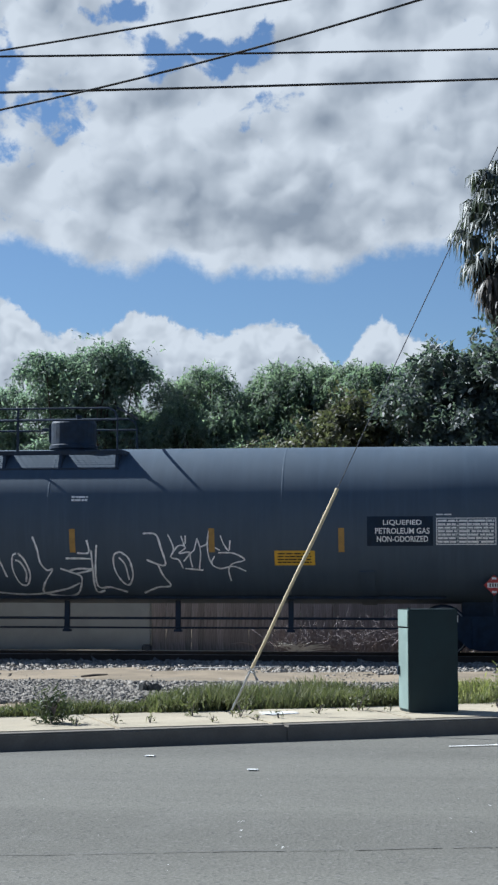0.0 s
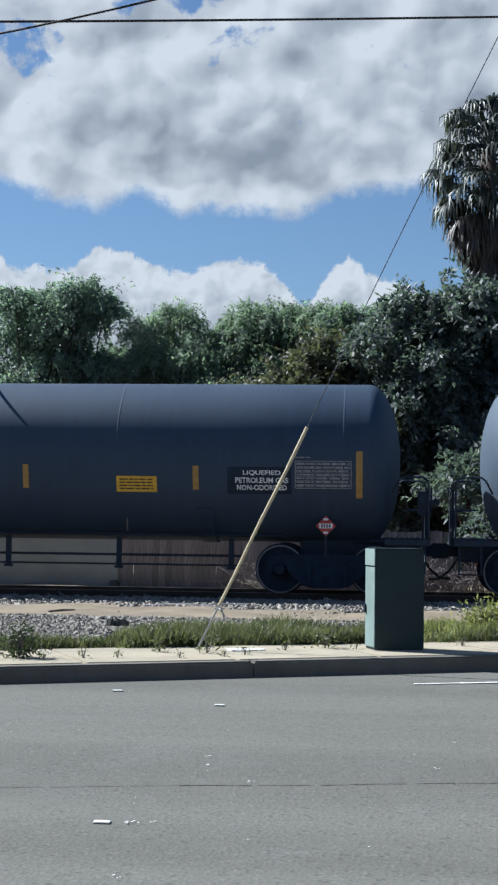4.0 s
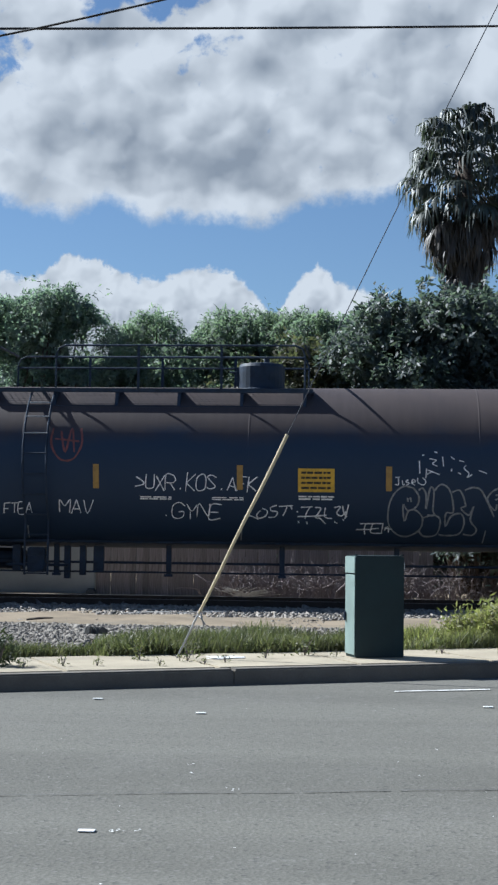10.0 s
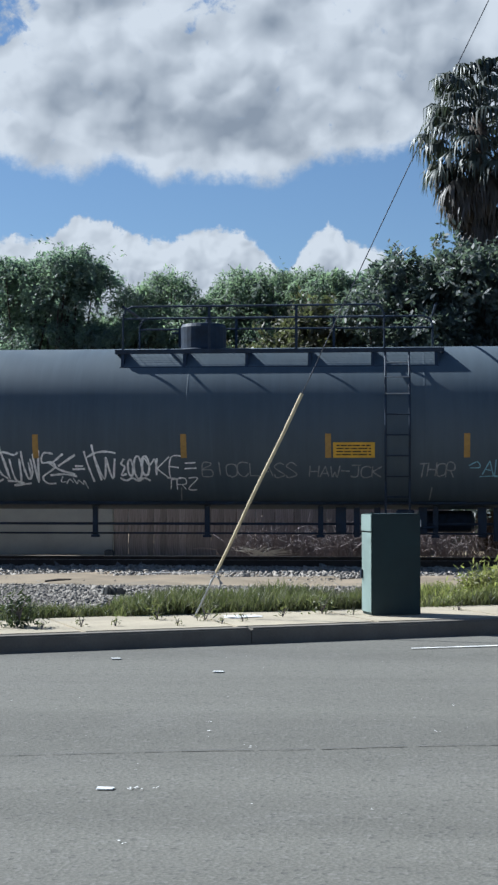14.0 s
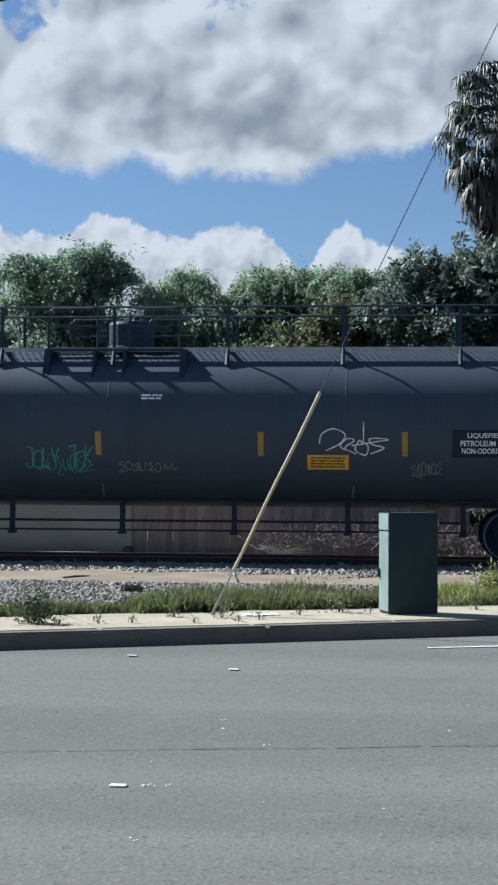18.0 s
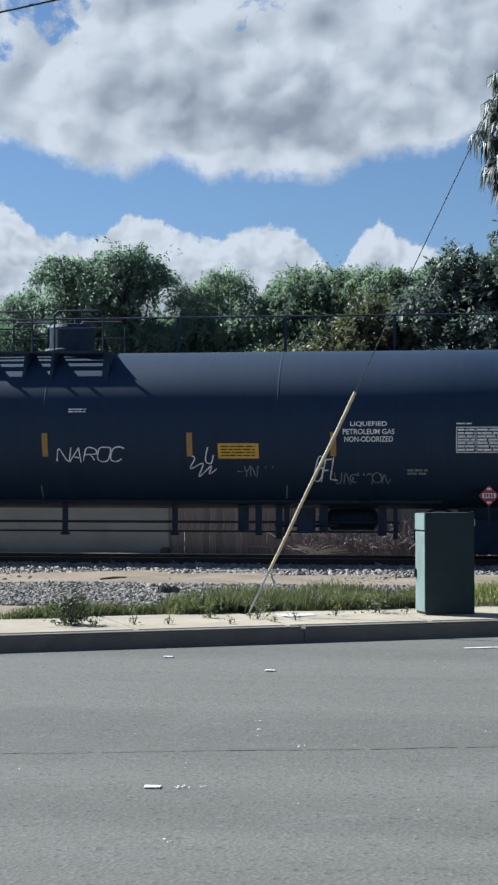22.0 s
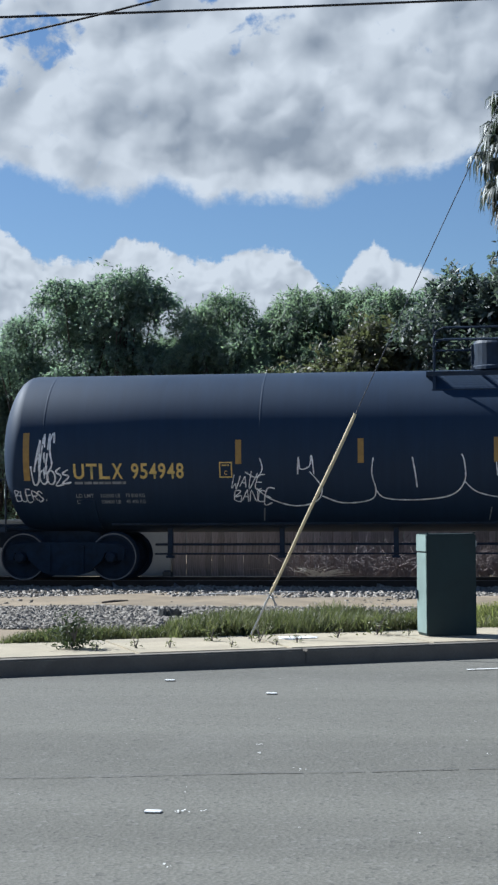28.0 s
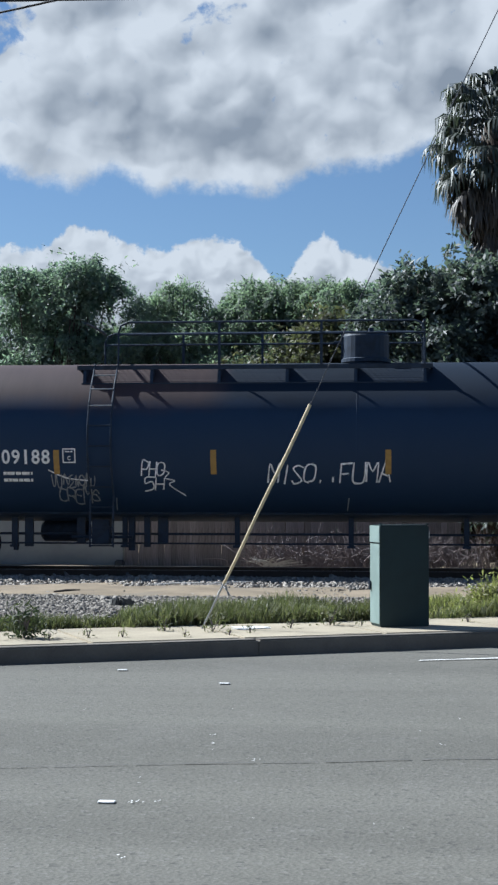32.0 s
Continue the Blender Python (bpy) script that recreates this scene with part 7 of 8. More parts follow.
car = tank_car(-57.98, 18.51, TANKBROWN, "brown tank car with shade coloured into its sides and much graffiti", (4.16, 10.415), 9.377, 5.27, radius=1.57, centre=2.53)
stripes(car, (3.746, 6.41, 9.1, 11.848, 14.573), ((0.592, 0.04), (17.68, 0.02)), 2.08, 2.53, 1.70, 2.55)
number(car, "GBRX", "705351", 0.867, 3.402, 2.05, 2.29)
limits(car, 1.516, 3.294, 1.76, 2.01, ("LD LMT|162700LB|73800KG", "LT WT|100300LB|45500KG"))
class_box(car, 4.018, 4.271, 2.07, 2.31)
data_table(car, 16.404, 17.482, 2.17, 2.62)
warning_sign(car, 10.177, 10.85, 2.05, 2.48, SIGNYELLOW)
placard(car, 17.067, 1.47)
gas_text(car, 14.45, 15.643, 1.62, 1.86, LETTERY, False, ("LIQUEFIED PETROLEUM GAS", "NON-ODORIZED"))
free_line(car, [[(12.3, 2.14), (12.12, 2.17), (11.95, 2.04), (11.85, 1.8), (11.85, 1.48), (12.01, 1.29), (12.22, 1.26), (12.43, 1.39), (12.47, 1.6), (12.34, 1.74), (12.21, 1.72), (12.14, 1.54), (12.11, 1.84), (12.2, 1.73), (12.36, 1.81), (12.4, 1.98), (12.3, 2.14)], [(12.19, 1.96), (12.2, 1.89)], [(12.24, 1.97), (12.26, 1.89)], [(12.39, 2.1), (12.46, 2.14), (12.53, 2.02), (12.53, 1.76), (12.6, 2.14), (12.67, 2.09), (12.66, 1.74), (12.7, 1.65), (12.56, 1.65)], [(12.67, 2.09), (12.79, 2.21), (12.92, 2.16), (13, 1.99), (13.03, 1.71), (12.9, 1.69), (12.9, 1.45), (13, 1.64), (13.18, 1.68), (13.24, 1.5), (13.15, 1.31), (12.9, 1.28), (12.78, 1.3)]], SPRAYDIM, 0.04, "hollow grey bubble letters in spray paint")
free_line(car, [[(12.47, 1.6), (12.69, 1.65), (12.8, 1.55), (12.74, 1.3), (12.52, 1.26), (12.41, 1.35)], [(13, 2.07), (13.13, 2.11), (13.21, 1.99), (13.26, 1.82)], [(13.23, 2.11), (13.37, 2.16), (13.51, 2.13), (13.62, 1.96), (13.78, 1.63)], [(13.26, 1.82), (13.17, 1.78), (13.32, 1.66), (13.4, 1.82), (13.35, 1.57), (13.47, 1.4), (13.4, 1.29), (13.23, 1.31)], [(13.68, 1.86), (13.65, 1.99), (13.79, 2.13), (13.97, 2.14), (14.05, 2.03)], [(13.65, 1.89), (13.79, 1.75), (13.82, 1.86)], [(13.79, 2.03), (13.9, 2.01), (13.79, 1.94)], [(13.88, 2.05), (13.91, 1.93), (13.97, 2.05)], [(13.96, 1.76), (14.05, 1.76)]], SPRAYDIM, 0.04, "hollow grey bubble letters in spray paint")
free_line(car, [[(11.96, 2.33), (12.05, 2.34)], [(12.02, 2.33), (12.02, 2.2), (11.96, 2.21)], [(12.09, 2.28), (12.1, 2.2), (12.14, 2.21)], [(12.2, 2.29), (12.15, 2.26), (12.22, 2.23), (12.16, 2.19)], [(12.26, 2.24), (12.33, 2.26), (12.29, 2.3), (12.26, 2.24), (12.32, 2.19)], [(12.37, 2.33), (12.38, 2.24), (12.48, 2.2), (12.52, 2.26), (12.46, 2.33)]], SPRAY, 0.022, "white spray-painted tag")
free_line(car, [[(12.4, 2.64), (12.41, 2.41)], [(12.53, 2.5), (12.52, 2.33)], [(12.53, 2.48), (12.77, 2.39)], [(12.53, 2.39), (12.64, 2.45)], [(12.58, 2.68), (12.71, 2.65), (12.64, 2.59), (12.73, 2.54)], [(12.82, 2.72), (12.84, 2.54)], [(12.97, 2.72), (13.04, 2.67)], [(12.99, 2.5), (12.98, 2.45)], [(13.12, 2.65), (13.21, 2.63)], [(13.25, 2.56), (13.21, 2.51), (13.3, 2.42), (13.27, 2.34), (13.36, 2.4)], [(13.48, 2.47), (13.63, 2.42)], [(13.1, 2.43), (13.16, 2.4)], [(12.45, 2.74), (12.49, 2.75)], [(12.67, 2.81), (12.73, 2.79)]], SPRAY, 0.024, "worn white spray-painted tag")
door_box(car, 15.692, 16.157, 1.62, 1.90)
free_line(car, [[(15.25, 1.59), (15.27, 1.44)], [(15.22, 1.57), (15.36, 1.58), (15.28, 1.51), (15.43, 1.43)], [(15.47, 1.59), (15.38, 1.52), (15.45, 1.45), (15.53, 1.5)], [(15.73, 1.58), (15.56, 1.54), (15.73, 1.49), (15.54, 1.43)], [(15.74, 1.58), (16.02, 1.59), (15.8, 1.51), (16, 1.43)], [(16.13, 1.53), (16.2, 1.46), (16.29, 1.53)], [(16.09, 1.94), (16.29, 1.97)], [(16.18, 1.94), (16.12, 1.82)], [(16.25, 1.87), (16.41, 1.88), (16.34, 1.81), (16.2, 1.82)], [(16.2, 1.6), (16.27, 1.78), (16.32, 1.58)], [(16.22, 1.66), (16.31, 1.67)], [(16.42, 1.57), (16.41, 1.78), (16.52, 1.68), (16.54, 1.82), (16.65, 1.56)], [(16, 1.55), (16.24, 1.55)], [(16.31, 1.46), (16.38, 1.49)]], SPRAY, 0.028, "white spray-painted tag")
free_line(car, [[(14.3, 1.56), (14.41, 1.58), (14.35, 1.45), (14.48, 1.41)], [(14.5, 1.56), (14.57, 1.45), (14.63, 1.58), (14.68, 1.44)], [(14.72, 1.45), (14.78, 1.58), (14.85, 1.46)], [(14.94, 1.42), (15.11, 1.55)], [(15.47, 1.37), (16.31, 1.38)]], SPRAYDIM, 0.03, "faint grey spray-painted tag")
scrawl(car, 14.663, 15.504, 1.92, 2.1, SPRAYDIM, 4, 0.04)
graffiti(car, ">UXR.KOS.AFK", 7.13, 9.426, 2.06, 2.34, SPRAY, 0.026, 0.1, 0.7)
bars(car, 7.23, 7.83, 1.88, 1.95, 2, LETTER, gaps=3)
bars(car, 8.58, 9.179, 1.88, 1.95, 2, LETTER, gaps=3)
graffiti(car, ".GYNE", 7.58, 8.75, 1.55, 1.80, SPRAY, 0.026, 0.15, 0.9)
free_line(car, [[(9.17, 1.6), (9.29, 1.6), (9.43, 1.54)], [(9.47, 1.7), (9.4, 1.62), (9.45, 1.56), (9.57, 1.61), (9.6, 1.7), (9.51, 1.74)], [(9.78, 1.8), (9.67, 1.76), (9.68, 1.7), (9.79, 1.68), (9.74, 1.59), (9.62, 1.58)], [(9.82, 1.78), (10.08, 1.8)], [(9.97, 1.79), (9.94, 1.7), (9.89, 1.61)], [(10.04, 1.8), (10.06, 1.73)]], SPRAY, 0.028, "white spray-painted tag")
free_line(car, [[(10.16, 1.6), (10.46, 1.61), (10.7, 1.63)], [(10.15, 1.7), (10.17, 1.68)], [(10.23, 1.77), (10.44, 1.78)], [(10.4, 1.78), (10.33, 1.67), (10.3, 1.56)], [(10.49, 1.77), (10.6, 1.75), (10.5, 1.59), (10.58, 1.57), (10.68, 1.47)], [(10.68, 1.77), (10.67, 1.6), (10.8, 1.57)], [(10.85, 1.77), (10.96, 1.79), (10.89, 1.67), (10.98, 1.62), (11.06, 1.7)], [(11, 1.81), (11.02, 1.68), (11.08, 1.6)], [(11.11, 1.83), (11.08, 1.7), (11.04, 1.57)], [(10.84, 1.51), (10.9, 1.48)], [(10.17, 1.52), (10.19, 1.48)], [(10.33, 1.51), (10.34, 1.46)], [(11, 1.56), (11.02, 1.53)]], SPRAY, 0.03, "white spray-painted tag")
bars(car, 10.187, 10.859, 1.9, 1.99, 2, LETTER, gaps=4)
graffiti(car, "FTEA", 4.614, 5.169, 1.6, 1.8, SPRAY, 0.024)
graffiti(car, "MAV", 5.674, 6.34, 1.62, 1.86, SPRAY, 0.026)
free_line(car, [[(11.32, 1.48), (11.75, 1.49)], [(11.43, 1.48), (11.4, 1.39), (11.41, 1.28)], [(11.25, 1.37), (11.55, 1.38)], [(11.56, 1.48), (11.52, 1.32), (11.73, 1.31)], [(11.55, 1.39), (11.67, 1.4)], [(11.75, 1.49), (11.72, 1.32)], [(11.77, 1.36), (11.84, 1.43), (11.85, 1.32)], [(11.78, 1.41), (11.91, 1.38)]], SPRAY, 0.026, "white spray-painted tag")
scrawl(car, 3.51, 4.261, 1.6, 1.85, SPRAYDIM, 6, 0.03)
free_line(car, [[(5.573, 3.2), (5.552, 2.9), (5.724, 2.62), (5.976, 2.62), (6.128, 2.9), (6.097, 3.2)], [(5.724, 3.15), (5.825, 2.75), (5.926, 3.2), (5.996, 2.75)], [(5.623, 3.0), (6.077, 2.95)]], SPRAYRED, 0.045, "faded red spray-painted blot")
graffiti(car, "*", 1.349, 1.644, 1.15, 1.35, SPRAY, 0.03)
graffiti(car, "oZ", 2.331, 2.872, 1.62, 1.72, SPRAYDIM, 0.02)

car = tank_car(-78.65, 19.15, TANKASH, "weathered grey-black tank car with white and blue graffiti", (8.133, 14.355), 9.708, 13.478, radius=1.57, centre=2.525)
bm = bmesh.new()
patch(bm, 16.865, 17.116, 1.745, 1.835, 3)
part("small_plate", wrap(bm, 0.008), LETTER, car, "small white plate")
for u, z0, z1, w in ((18.45, 3.2, 3.85, 0.018), (18.41, 2.9, 3.5, 0.010), (18.50, 3.5, 3.9, 0.012)):
    bm = bmesh.new()
    patch(bm, u - w, u + w, z0, z1, 6, 0.05)
    part("rust_streak", wrap(bm, 0.003), RUST, car, "streak of orange rust at the tank's end")
stripes(car, (3.89, 6.715, 9.514, 12.203, 14.743), ((0.477, 0.05), (18.387, 0.0)), e0=1.55)
number(car, "CPDX", "100056", 1.471, 3.12, 2.03, 2.27, None, 0.43, 0.02)
limits(car, 1.461, 2.887, 1.65, 1.89, ("LD LMT|163400 LB|74 100 KG", "LT WT|99600 LB|45 200 KG"))
class_box(car, 4.032, 4.267, 2.02, 2.24)
gas_text(car, 15.804, 16.735, 2.0, 2.42)
data_table(car, 16.985, 18.067, 2.03, 2.50)
warning_sign(car, 12.293, 13.06, 1.93, 2.21)
placard(car, 17.586, 1.38)
shared("air_reservoir", "reservoir", reservoir_shape, UNDER, car, pose(18.15, -1.0, 1.25))
graffiti(car, "HAW-JCK", 11.835, 13.189, 1.57, 1.78, SPRAYDIM, 0.03, 0.1)
graffiti(car, "THOR", 13.837, 14.524, 1.57, 1.83, SPRAYDIM, 0.03)
graffiti(car, "ALGEQ", 15.033, 16.084, 1.62, 1.88, SPRAYBLUE, 0.03, 0.1, 0.8, label="pale blue spray-painted tag")
free_line(car, [[(14.783, 1.78), (14.933, 1.85), (14.983, 1.75), (14.803, 1.74)], [(14.983, 1.58), (15.584, 1.6), (16.185, 1.55), (16.285, 1.66)], [(16.185, 1.85), (16.285, 1.4), (16.385, 1.6)]], SPRAYBLUE, 0.026)
graffiti(car, "BIOCLASS", 9.841, 11.631, 1.6, 1.84, SPRAYDIM, 0.03, 0.0, 0.8)
free_line(car, [[(5.54, 1.86), (5.63, 1.8), (5.68, 1.41), (6.04, 1.54)], [(5.54, 1.84), (5.77, 1.8), (5.87, 1.61)], [(5.72, 1.91), (5.87, 1.79)], [(5.86, 2.08), (5.94, 1.86), (6.01, 1.65), (6.13, 1.55)], [(6.01, 2.18), (6.05, 2.03), (6.11, 1.79), (6.17, 1.54)], [(5.89, 1.94), (6.08, 2.04), (6.29, 1.99), (6.37, 2.04)], [(6.2, 1.92), (6.27, 1.54), (6.38, 1.53), (6.39, 1.92)], [(6.08, 1.94), (6.15, 1.68)], [(6.43, 2.06), (6.46, 1.79), (6.53, 1.54), (6.62, 1.68), (6.6, 1.92)], [(6.56, 1.85), (6.58, 1.61)], [(6.65, 2.01), (6.71, 1.47)], [(6.77, 2.08), (6.74, 1.75), (6.72, 1.51)], [(7.04, 2.01), (6.86, 2.02), (6.82, 1.85), (7.01, 1.85), (7.05, 1.75), (6.81, 1.58), (6.88, 1.46), (7.04, 1.46)]], SPRAY, 0.05, "white spray-painted tag")
free_line(car, [[(6.99, 1.82), (7.23, 2.01)], [(6.94, 1.85), (7.15, 1.71), (7.43, 1.63)], [(7.12, 1.78), (7.46, 1.99)], [(6.95, 1.61), (7.22, 1.63), (7.46, 1.59)], [(6.11, 1.51), (6.43, 1.47), (6.22, 1.42), (6.57, 1.46)], [(7.44, 1.78), (7.6, 1.78)], [(7.39, 1.72), (7.63, 1.73)], [(7.63, 2.06), (7.68, 1.85), (7.78, 1.49)], [(7.78, 2.18), (7.83, 1.92), (7.92, 1.51)], [(7.65, 1.92), (7.83, 2.02), (8.04, 2.05), (8.23, 2.02)], [(7.83, 1.92), (7.98, 1.54), (8.04, 1.92)], [(8.04, 1.95), (8.14, 1.54), (8.21, 1.92)]], SPRAY, 0.05, "white spray-painted tag")
free_line(car, [[(7.19, 1.59), (7.14, 1.49), (7.24, 1.49)], [(7.24, 1.45), (7.31, 1.54), (7.37, 1.47)], [(7.38, 1.56), (7.44, 1.45), (7.48, 1.52), (7.56, 1.44), (7.58, 1.52), (7.64, 1.36)]], SPRAY, 0.025, "small white spray-painted word")
scrawl(car, 8.28, 8.85, 1.5, 2.0, SPRAY, 4, 0.05, big=True)
graffiti(car, "MKE=", 8.716, 9.739, 1.6, 1.95, SPRAY, 0.035, 0.1, 1.0)
graffiti(car, "TRZ", 9.125, 9.739, 1.35, 1.55, SPRAY, 0.025)
scrawl(car, 3.11, 5.348, 1.8, 2.08, SPRAYBLUE, 7, 0.03, "faint blue spray-painted scribble")

car = tank_car(-99.74, 19.45, TANKIRON, "slate-black tank car with a pale grating along its crown", (8.426, 11.06), 9.905, 6.06, "long")
stripes(car, (3.746, 6.717, 9.555, 12.617, 15.278), ((0.454, 0.05), (18.737, 0.04)), e0=1.55)
number(car, "CPDX", "101176", 1.486, 3.07, 2.05, 2.29)
limits(car, 1.476, 2.97, 1.66, 1.87, ("LD LMT|162100 LB|73 550 KG", "LT WT|100800 LB|45 750 KG"))
class_box(car, 3.918, 4.167, 2.04, 2.28)
gas_text(car, 16.291, 17.184, 1.96, 2.37)
data_table(car, 17.387, 18.463, 2.02, 2.48)
warning_sign(car, 13.481, 14.245, 1.68, 1.95)
placard(car, 18.087, 1.26)
free_line(car, [[(13.71, 2.16), (13.75, 2.33), (13.96, 2.43), (14.18, 2.33), (14.09, 2.16), (13.83, 2.03)], [(14.52, 2.55), (14.52, 2.21)], [(14.18, 2.04), (14.09, 2.12), (14.22, 2.25), (14.35, 2.21), (14.18, 2.08), (14.39, 1.97)], [(14.43, 2.21), (14.37, 2.04), (14.56, 1.95), (14.6, 2.12), (14.43, 2.22)], [(14.94, 2.25), (14.64, 2.25), (14.69, 2.14), (14.9, 2.08), (14.64, 1.97)], [(14.3, 2.12), (14.98, 2.23)]], SPRAY, 0.03, "white spray-painted tag")
scrawl(car, 15.402, 15.947, 1.52, 1.85, SPRAYDIM, 6, 0.02)
graffiti(car, "JOLY JOK", 8.131, 9.427, 1.65, 2.05, SPRAYGREEN, 0.035, 0.1, 1.1, label="teal green spray-painted tag")
scrawl(car, 8.426, 9.408, 1.55, 1.95, SPRAYGREEN, 7, 0.02, "teal green spray-painted scribble")
free_line(car, [[(4.36, 2.04), (4.57, 2.09)], [(4.59, 2.07), (4.59, 1.84), (4.46, 1.8)], [(4.75, 1.8), (4.83, 2.1), (4.95, 1.82)], [(4.72, 1.91), (5.26, 1.89)], [(4.97, 2.08), (5.14, 2.1)], [(5, 2.08), (5.01, 1.86)]], SPRAY, 0.04, "white spray-painted tag")
scrawl(car, 9.905, 11.01, 1.62, 1.82, SPRAYDIM, 8, 0.018)
bars(car, 10.357, 10.759, 2.96, 3.08, 2, LETTER, gaps=3)

car = tank_car(-120.81, 19.36, TANKDARK, "black tank car with white tags and a long railing", (8.313, 10.753), 9.849, 14.429, "rail", radius=1.53, centre=2.465)
stripes(car, (3.941, 6.825, 9.698, 12.472, 15.165), ((0.457, 0.04), (18.735, 0.06)), e0=1.52)
number(car, "CPDX", "101137", 1.43, 3.06, 1.94, 2.19)
limits(car, 1.47, 2.97, 1.55, 1.78, ("LD LMT|162100 LB|73 550 KG", "LT WT|100800 LB|45 750 KG"), SPRAY)
class_box(car, 4.052, 4.315, 1.96, 2.22)
gas_text(car, 15.343, 16.295, 2.17, 2.58, None, False)
data_table(car, 17.416, 18.427, 1.99, 2.46)
warning_sign(car, 13.006, 13.773, 1.89, 2.17)
placard(car, 18.018, 1.2)
graffiti(car, "NAROC", 9.899, 11.185, 1.84, 2.1, SPRAY, 0.03, 0.3, 0.6)
free_line(car, [[(12.432, 1.95), (12.562, 1.9), (12.462, 1.7), (12.714, 1.8), (12.613, 1.55), (12.865, 1.75), (12.815, 1.6), (12.966, 1.7)], [(12.815, 2.1), (12.764, 1.85), (12.865, 1.8), (12.916, 1.95)]], SPRAY, 0.03)
graffiti(car, "-YN'''", 13.319, 14.126, 1.55, 1.75, SPRAYDIM, 0.024)
graffiti(car, "GFL", 14.782, 15.234, 1.5, 1.9, SPRAY, 0.03, 0.2, 1.0)
scrawl(car, 15.185, 16.176, 1.4, 1.65, SPRAYDIM, 7, 0.025)
free_line(car, [[(7.697 + 0.53 * math.cos(a), 1.78 + 0.25 * math.sin(a)) for a in np.linspace(0.3, 6.5, 14)]], SPRAY, 0.025, "white spray-painted oval")
free_line(car, [[(7.55, 1.86), (7.37, 1.81), (7.26, 1.64), (7.34, 1.51), (7.52, 1.6), (7.56, 1.73), (7.4, 1.68)], [(7.57, 1.6), (7.67, 1.73), (7.74, 1.6), (7.95, 1.9), (7.87, 1.55), (8.01, 1.64), (8.19, 1.91), (8.11, 1.55), (8.23, 1.62)]], SPRAY, 0.03, "white spray-painted tag")
free_line(car, [[(3.21, 1.94), (3.27, 1.74), (3.31, 1.62)], [(3.13, 1.8), (3.13, 1.94), (3.25, 1.99), (3.33, 1.9), (3.22, 1.81), (3.42, 1.83), (3.54, 1.76), (3.51, 1.64), (3.34, 1.57), (3.15, 1.6)], [(3.73, 2.09), (3.65, 1.88), (3.58, 1.67), (3.64, 1.58), (3.73, 1.69), (3.6, 1.69)], [(3.49, 1.92), (3.54, 2.04), (3.64, 2.07), (3.56, 1.85), (3.56, 1.6)], [(3.74, 2.05), (3.77, 1.81), (3.77, 1.56)], [(3.83, 1.93), (3.98, 2.04), (4.1, 1.93), (4.11, 1.84)], [(3.96, 2.02), (3.98, 1.81), (3.87, 1.56)], [(3.74, 1.85), (4.07, 1.81)], [(4.23, 2.05), (4.13, 1.84), (3.99, 1.67), (3.95, 1.58), (4.3, 1.58), (4.3, 1.72), (4.14, 1.75)], [(4.37, 2.05), (4.43, 1.81), (4.52, 1.58)]], SPRAY, 0.055, "thick white spray-painted tag")
free_line(car, [[(4.04, 1.84), (4.36, 1.86), (4.68, 1.92), (4.57, 1.87)], [(4.7, 1.94), (4.49, 1.75)]], SPRAY, 0.055, "thick white spray-painted tag")
scrawl(car, 4.801, 5.611, 1.7, 1.95, SPRAYDIM, 6, 0.02)
scrawl(car, 6.015, 6.724, 1.6, 1.9, SPRAYDIM, 6, 0.025)
bars(car, 16.523, 16.909, 1.58, 1.7, 2, SPRAYDIM, gaps=3)
bars(car, 10.15, 10.502, 2.75, 2.84, 2, SPRAY, gaps=3)

car = tank_car(-141.54, 19.2, TANKDARK, "black tank car with yellow numbers and looping white graffiti", (8.261, 14.771), 9.596, 14.043, radius=1.55, centre=2.46)
stripes(car, (4.781, 7.056, 9.535, 12.224, 14.832), ((0.725, 0.0), (18.3, 0.0)), 2.2, 2.65, 1.92, 2.82)
number(car, "UTLX", "954948", 1.613, 3.758, 1.94, 2.23, LETTERY, 0.52, 0.06)
limits(car, 1.643, 2.97, 1.47, 1.70, ("LD LMT|162600 LB|73 800 KG", "LT WT|100400 LB|45 400 KG"), SPRAYDIM)
bars(car, 1.643, 2.641, 1.83, 1.91, 1, SPRAYDIM, gaps=8)
class_box(car, 4.417, 4.66, 1.95, 2.24, LETTERY)
gas_text(car, 15.797, 16.732, 1.96, 2.42, None, False)
data_table(car, 16.883, 17.968, 1.92, 2.37)
door_box(car, 16.269, 16.672, 1.47, 1.73)
warning_sign(car, 12.366, 13.124, 1.84, 2.13)
placard(car, 17.647, 1.34)
free_line(car, [[(14.195, 2.9), (14.347, 2.85), (14.468, 2.9), (14.448, 2.6), (14.246, 2.4), (14.195, 2.55), (14.448, 2.55), (14.549, 2.65), (14.751, 2.58), (14.599, 2.5), (14.448, 2.42), (14.246, 2.4)], [(14.195, 2.9), (14.266, 2.6)]], SPRAY, 0.035, "white spray-painted outline figure")
graffiti(car, "ANS", 0.845, 1.194, 2.0, 2.85, SPRAY, 0.045, 0.15, 1.4)
scrawl(car, 0.845, 1.543, 1.8, 2.2, SPRAY, 5, 0.04)
graffiti(car, "BUERS.", 0.475, 1.114, 1.52, 1.73, SPRAY, 0.026, -0.1, 0.8)
graffiti(car, "WAVE", 4.6, 5.202, 1.72, 2.0, SPRAY, 0.024, 0.3, 1.4)
graffiti(car, "BANCE", 4.65, 5.402, 1.5, 1.72, SPRAY, 0.026, 0.2, 1.4)
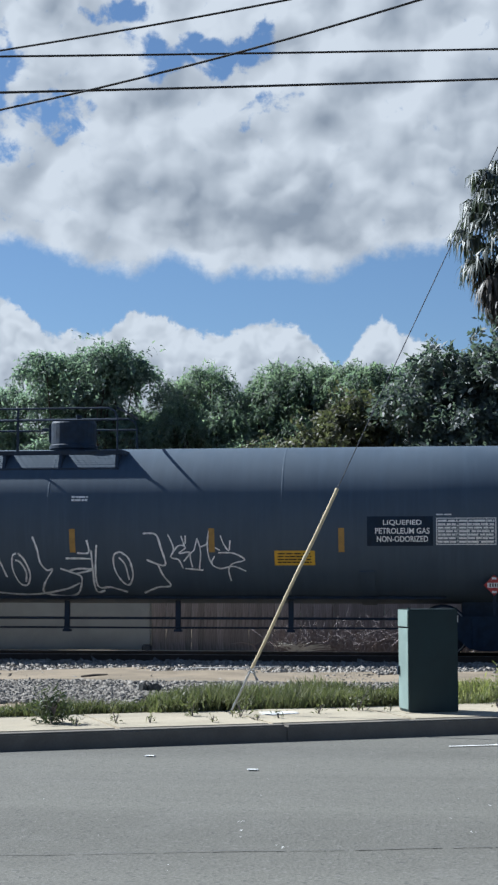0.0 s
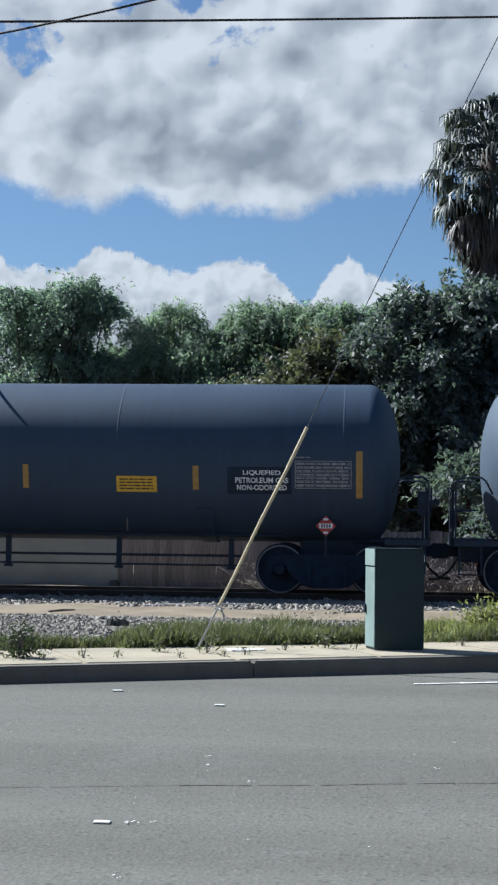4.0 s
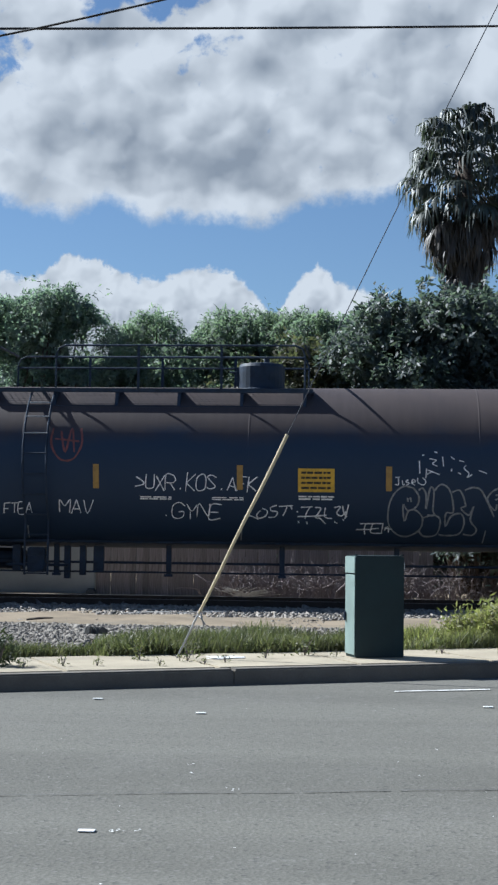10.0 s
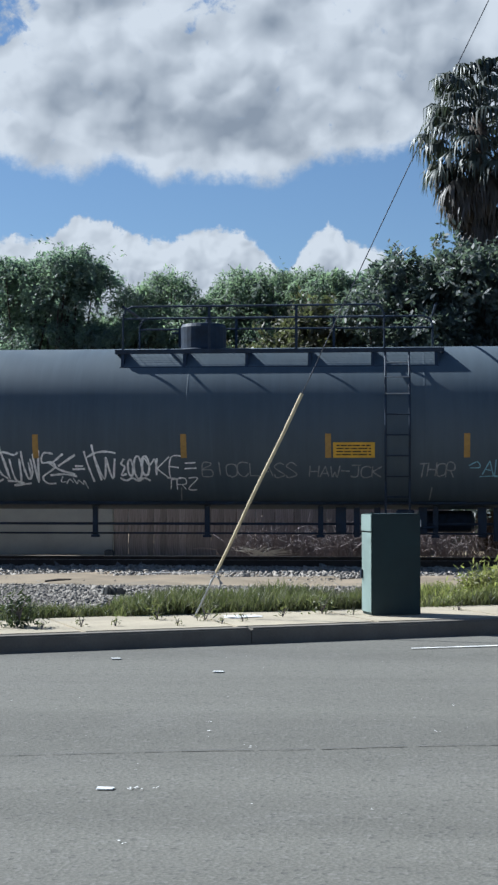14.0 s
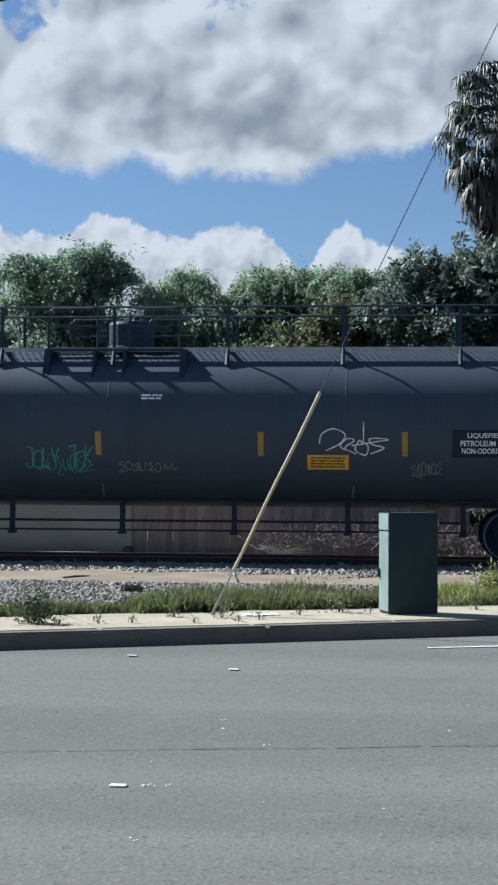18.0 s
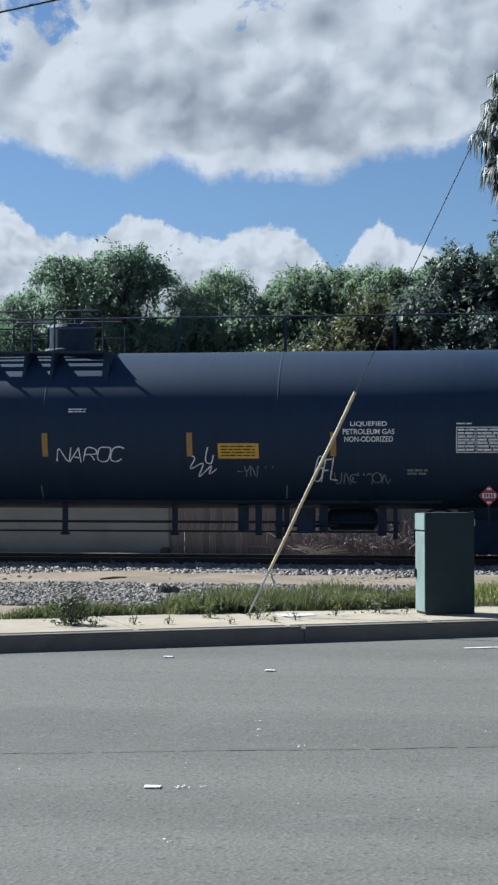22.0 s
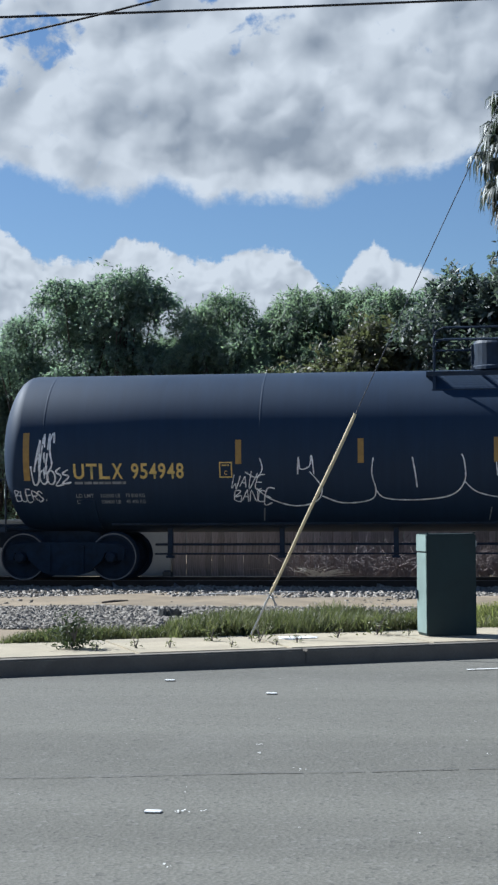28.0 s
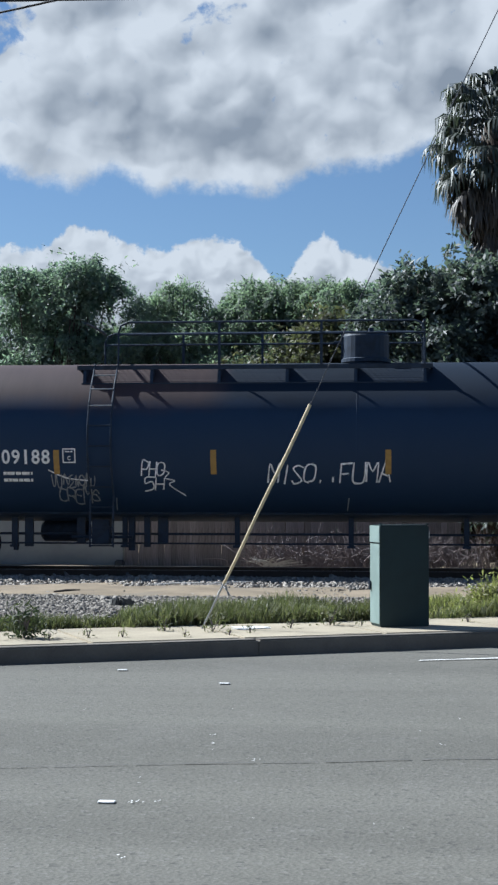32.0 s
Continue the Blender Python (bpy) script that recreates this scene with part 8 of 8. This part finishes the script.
free_line(car, [[(4.901, 2.05), (5.101, 1.95), (5.222, 2.1), (5.182, 2.3)], [(5.101, 1.75), (5.352, 1.55), (5.803, 1.42), (6.204, 1.5), (6.324, 1.75), (6.104, 2.05)], [(6.324, 1.6), (6.705, 1.47), (7.206, 1.52), (7.325, 1.7), (7.255, 2.0), (7.285, 2.3)],
                [(5.883, 2.0), (5.903, 2.32), (5.933, 2.1), (6.104, 2.15), (6.144, 2.35), (6.184, 2.0)], [(7.325, 1.7), (7.504, 1.55), (8.101, 1.52), (8.699, 1.6), (8.948, 1.85), (8.948, 2.2), (8.898, 2.35)], [(8.002, 2.3), (8.052, 2.0), (8.082, 1.75)],
                [(8.948, 1.85), (9.196, 1.65), (9.697, 1.55), (10.203, 1.6), (10.506, 1.8), (10.556, 2.3), (10.587, 1.7), (10.657, 1.6), (11.314, 1.6), (12.022, 1.6), (12.224, 1.9), (12.174, 2.3)], [(9.515, 2.3), (9.546, 1.95)], [(11.719, 2.35), (11.921, 2.15), (11.901, 1.92), (11.719, 1.9)]], SPRAY, 0.03, "looping white spray-painted line")

car = tank_car(-163, 19.96, TANKTWO, "brown and black tank car with shade coloured into its sides and white tags", (4.639, 11.381), 10.115, 5.191, radius=1.54, centre=2.455)
stripes(car, (4.351, 7.315, 10.552, 13.434, 16.104), ((0.84, 0.05), (19.198, 0.02)), 1.82, 2.27, 1.82, 2.68)
number(car, "", "09188", 3.29, 4.242, 2.01, 2.28)
bars(car, 2.14, 3.14, 2.02, 2.28, 1, LETTER, gaps=6)
bars(car, 3.319, 3.885, 1.65, 1.9, 2, LETTER, gaps=5, fill=0.45)
class_box(car, 4.47, 4.718, 2.03, 2.30)
graffiti(car, "MISO.", 8.317, 9.409, 1.66, 2.0, SPRAY, 0.04, 0.15, 0.7)
graffiti(car, ".FUMA", 9.409, 10.603, 1.66, 2.05, SPRAY, 0.04, 0.1, 0.7)
graffiti(car, "PHO", 5.937, 6.374, 1.78, 2.05, SPRAY, 0.035)
graffiti(car, "5H", 5.986, 6.374, 1.52, 1.76, SPRAY, 0.035)
free_line(car, [[(6.326, 1.9), (6.471, 1.85), (6.394, 1.75), (6.569, 1.7), (6.471, 1.62), (6.763, 1.42)]], SPRAY, 0.028)
scrawl(car, 4.232, 5.075, 1.55, 1.85, SPRAYDIM, 8, 0.03)
graffiti(car, "CREMS", 4.331, 5.114, 1.3, 1.55, SPRAYDIM, 0.035, 0.1, 1.4)
free_line(car, [[(4.182, 1.9), (4.53, 1.75), (4.96, 1.7)]], SPRAY, 0.03)
gas_text(car, 16.26, 17.508, 1.85, 2.15, None, True, ("NON-ODORIZED", "LIQUEFIED PETROLEUM GAS"))
bars(car, 16.416, 17.248, 1.70, 1.8, 2, LETTER, gaps=6)
data_table(car, 18.028, 19.076, 1.99, 2.46)
door_box(car, 17.768, 18.232, 1.55, 1.84)
warning_sign(car, 14.543, 15.298, 1.83, 2.11)
bars(car, 14.543, 15.248, 2.3, 2.34, 1, LETTER, gaps=5)
placard(car, 18.487, 1.22)
graffiti(car, "SHAFTR", 19.298, 19.948, 2.55, 2.9, SPRAY, 0.03, 0.1, 0.8)


def motions():
    walk(clouds, [(t, pose(0, 0, 1.66, 0, 0, 0.038 * t)) for t in (0, 8, 16, 24, 32)])
    for ob, start in TRAIN:
        walk(ob, [(t, pose(start + run(t), AXIS, RAILZ)) for t in range(33)])
    # the wheels roll without slipping
    beat = [4 * k / 30 for k in range(241)]
    for ob, x in WHEELSETS:
        walk(ob, [(t, pose(x, 0, 0.457) @ Matrix.Rotation(run(t) / 0.457, 4, "Y")) for t in beat])


motions()
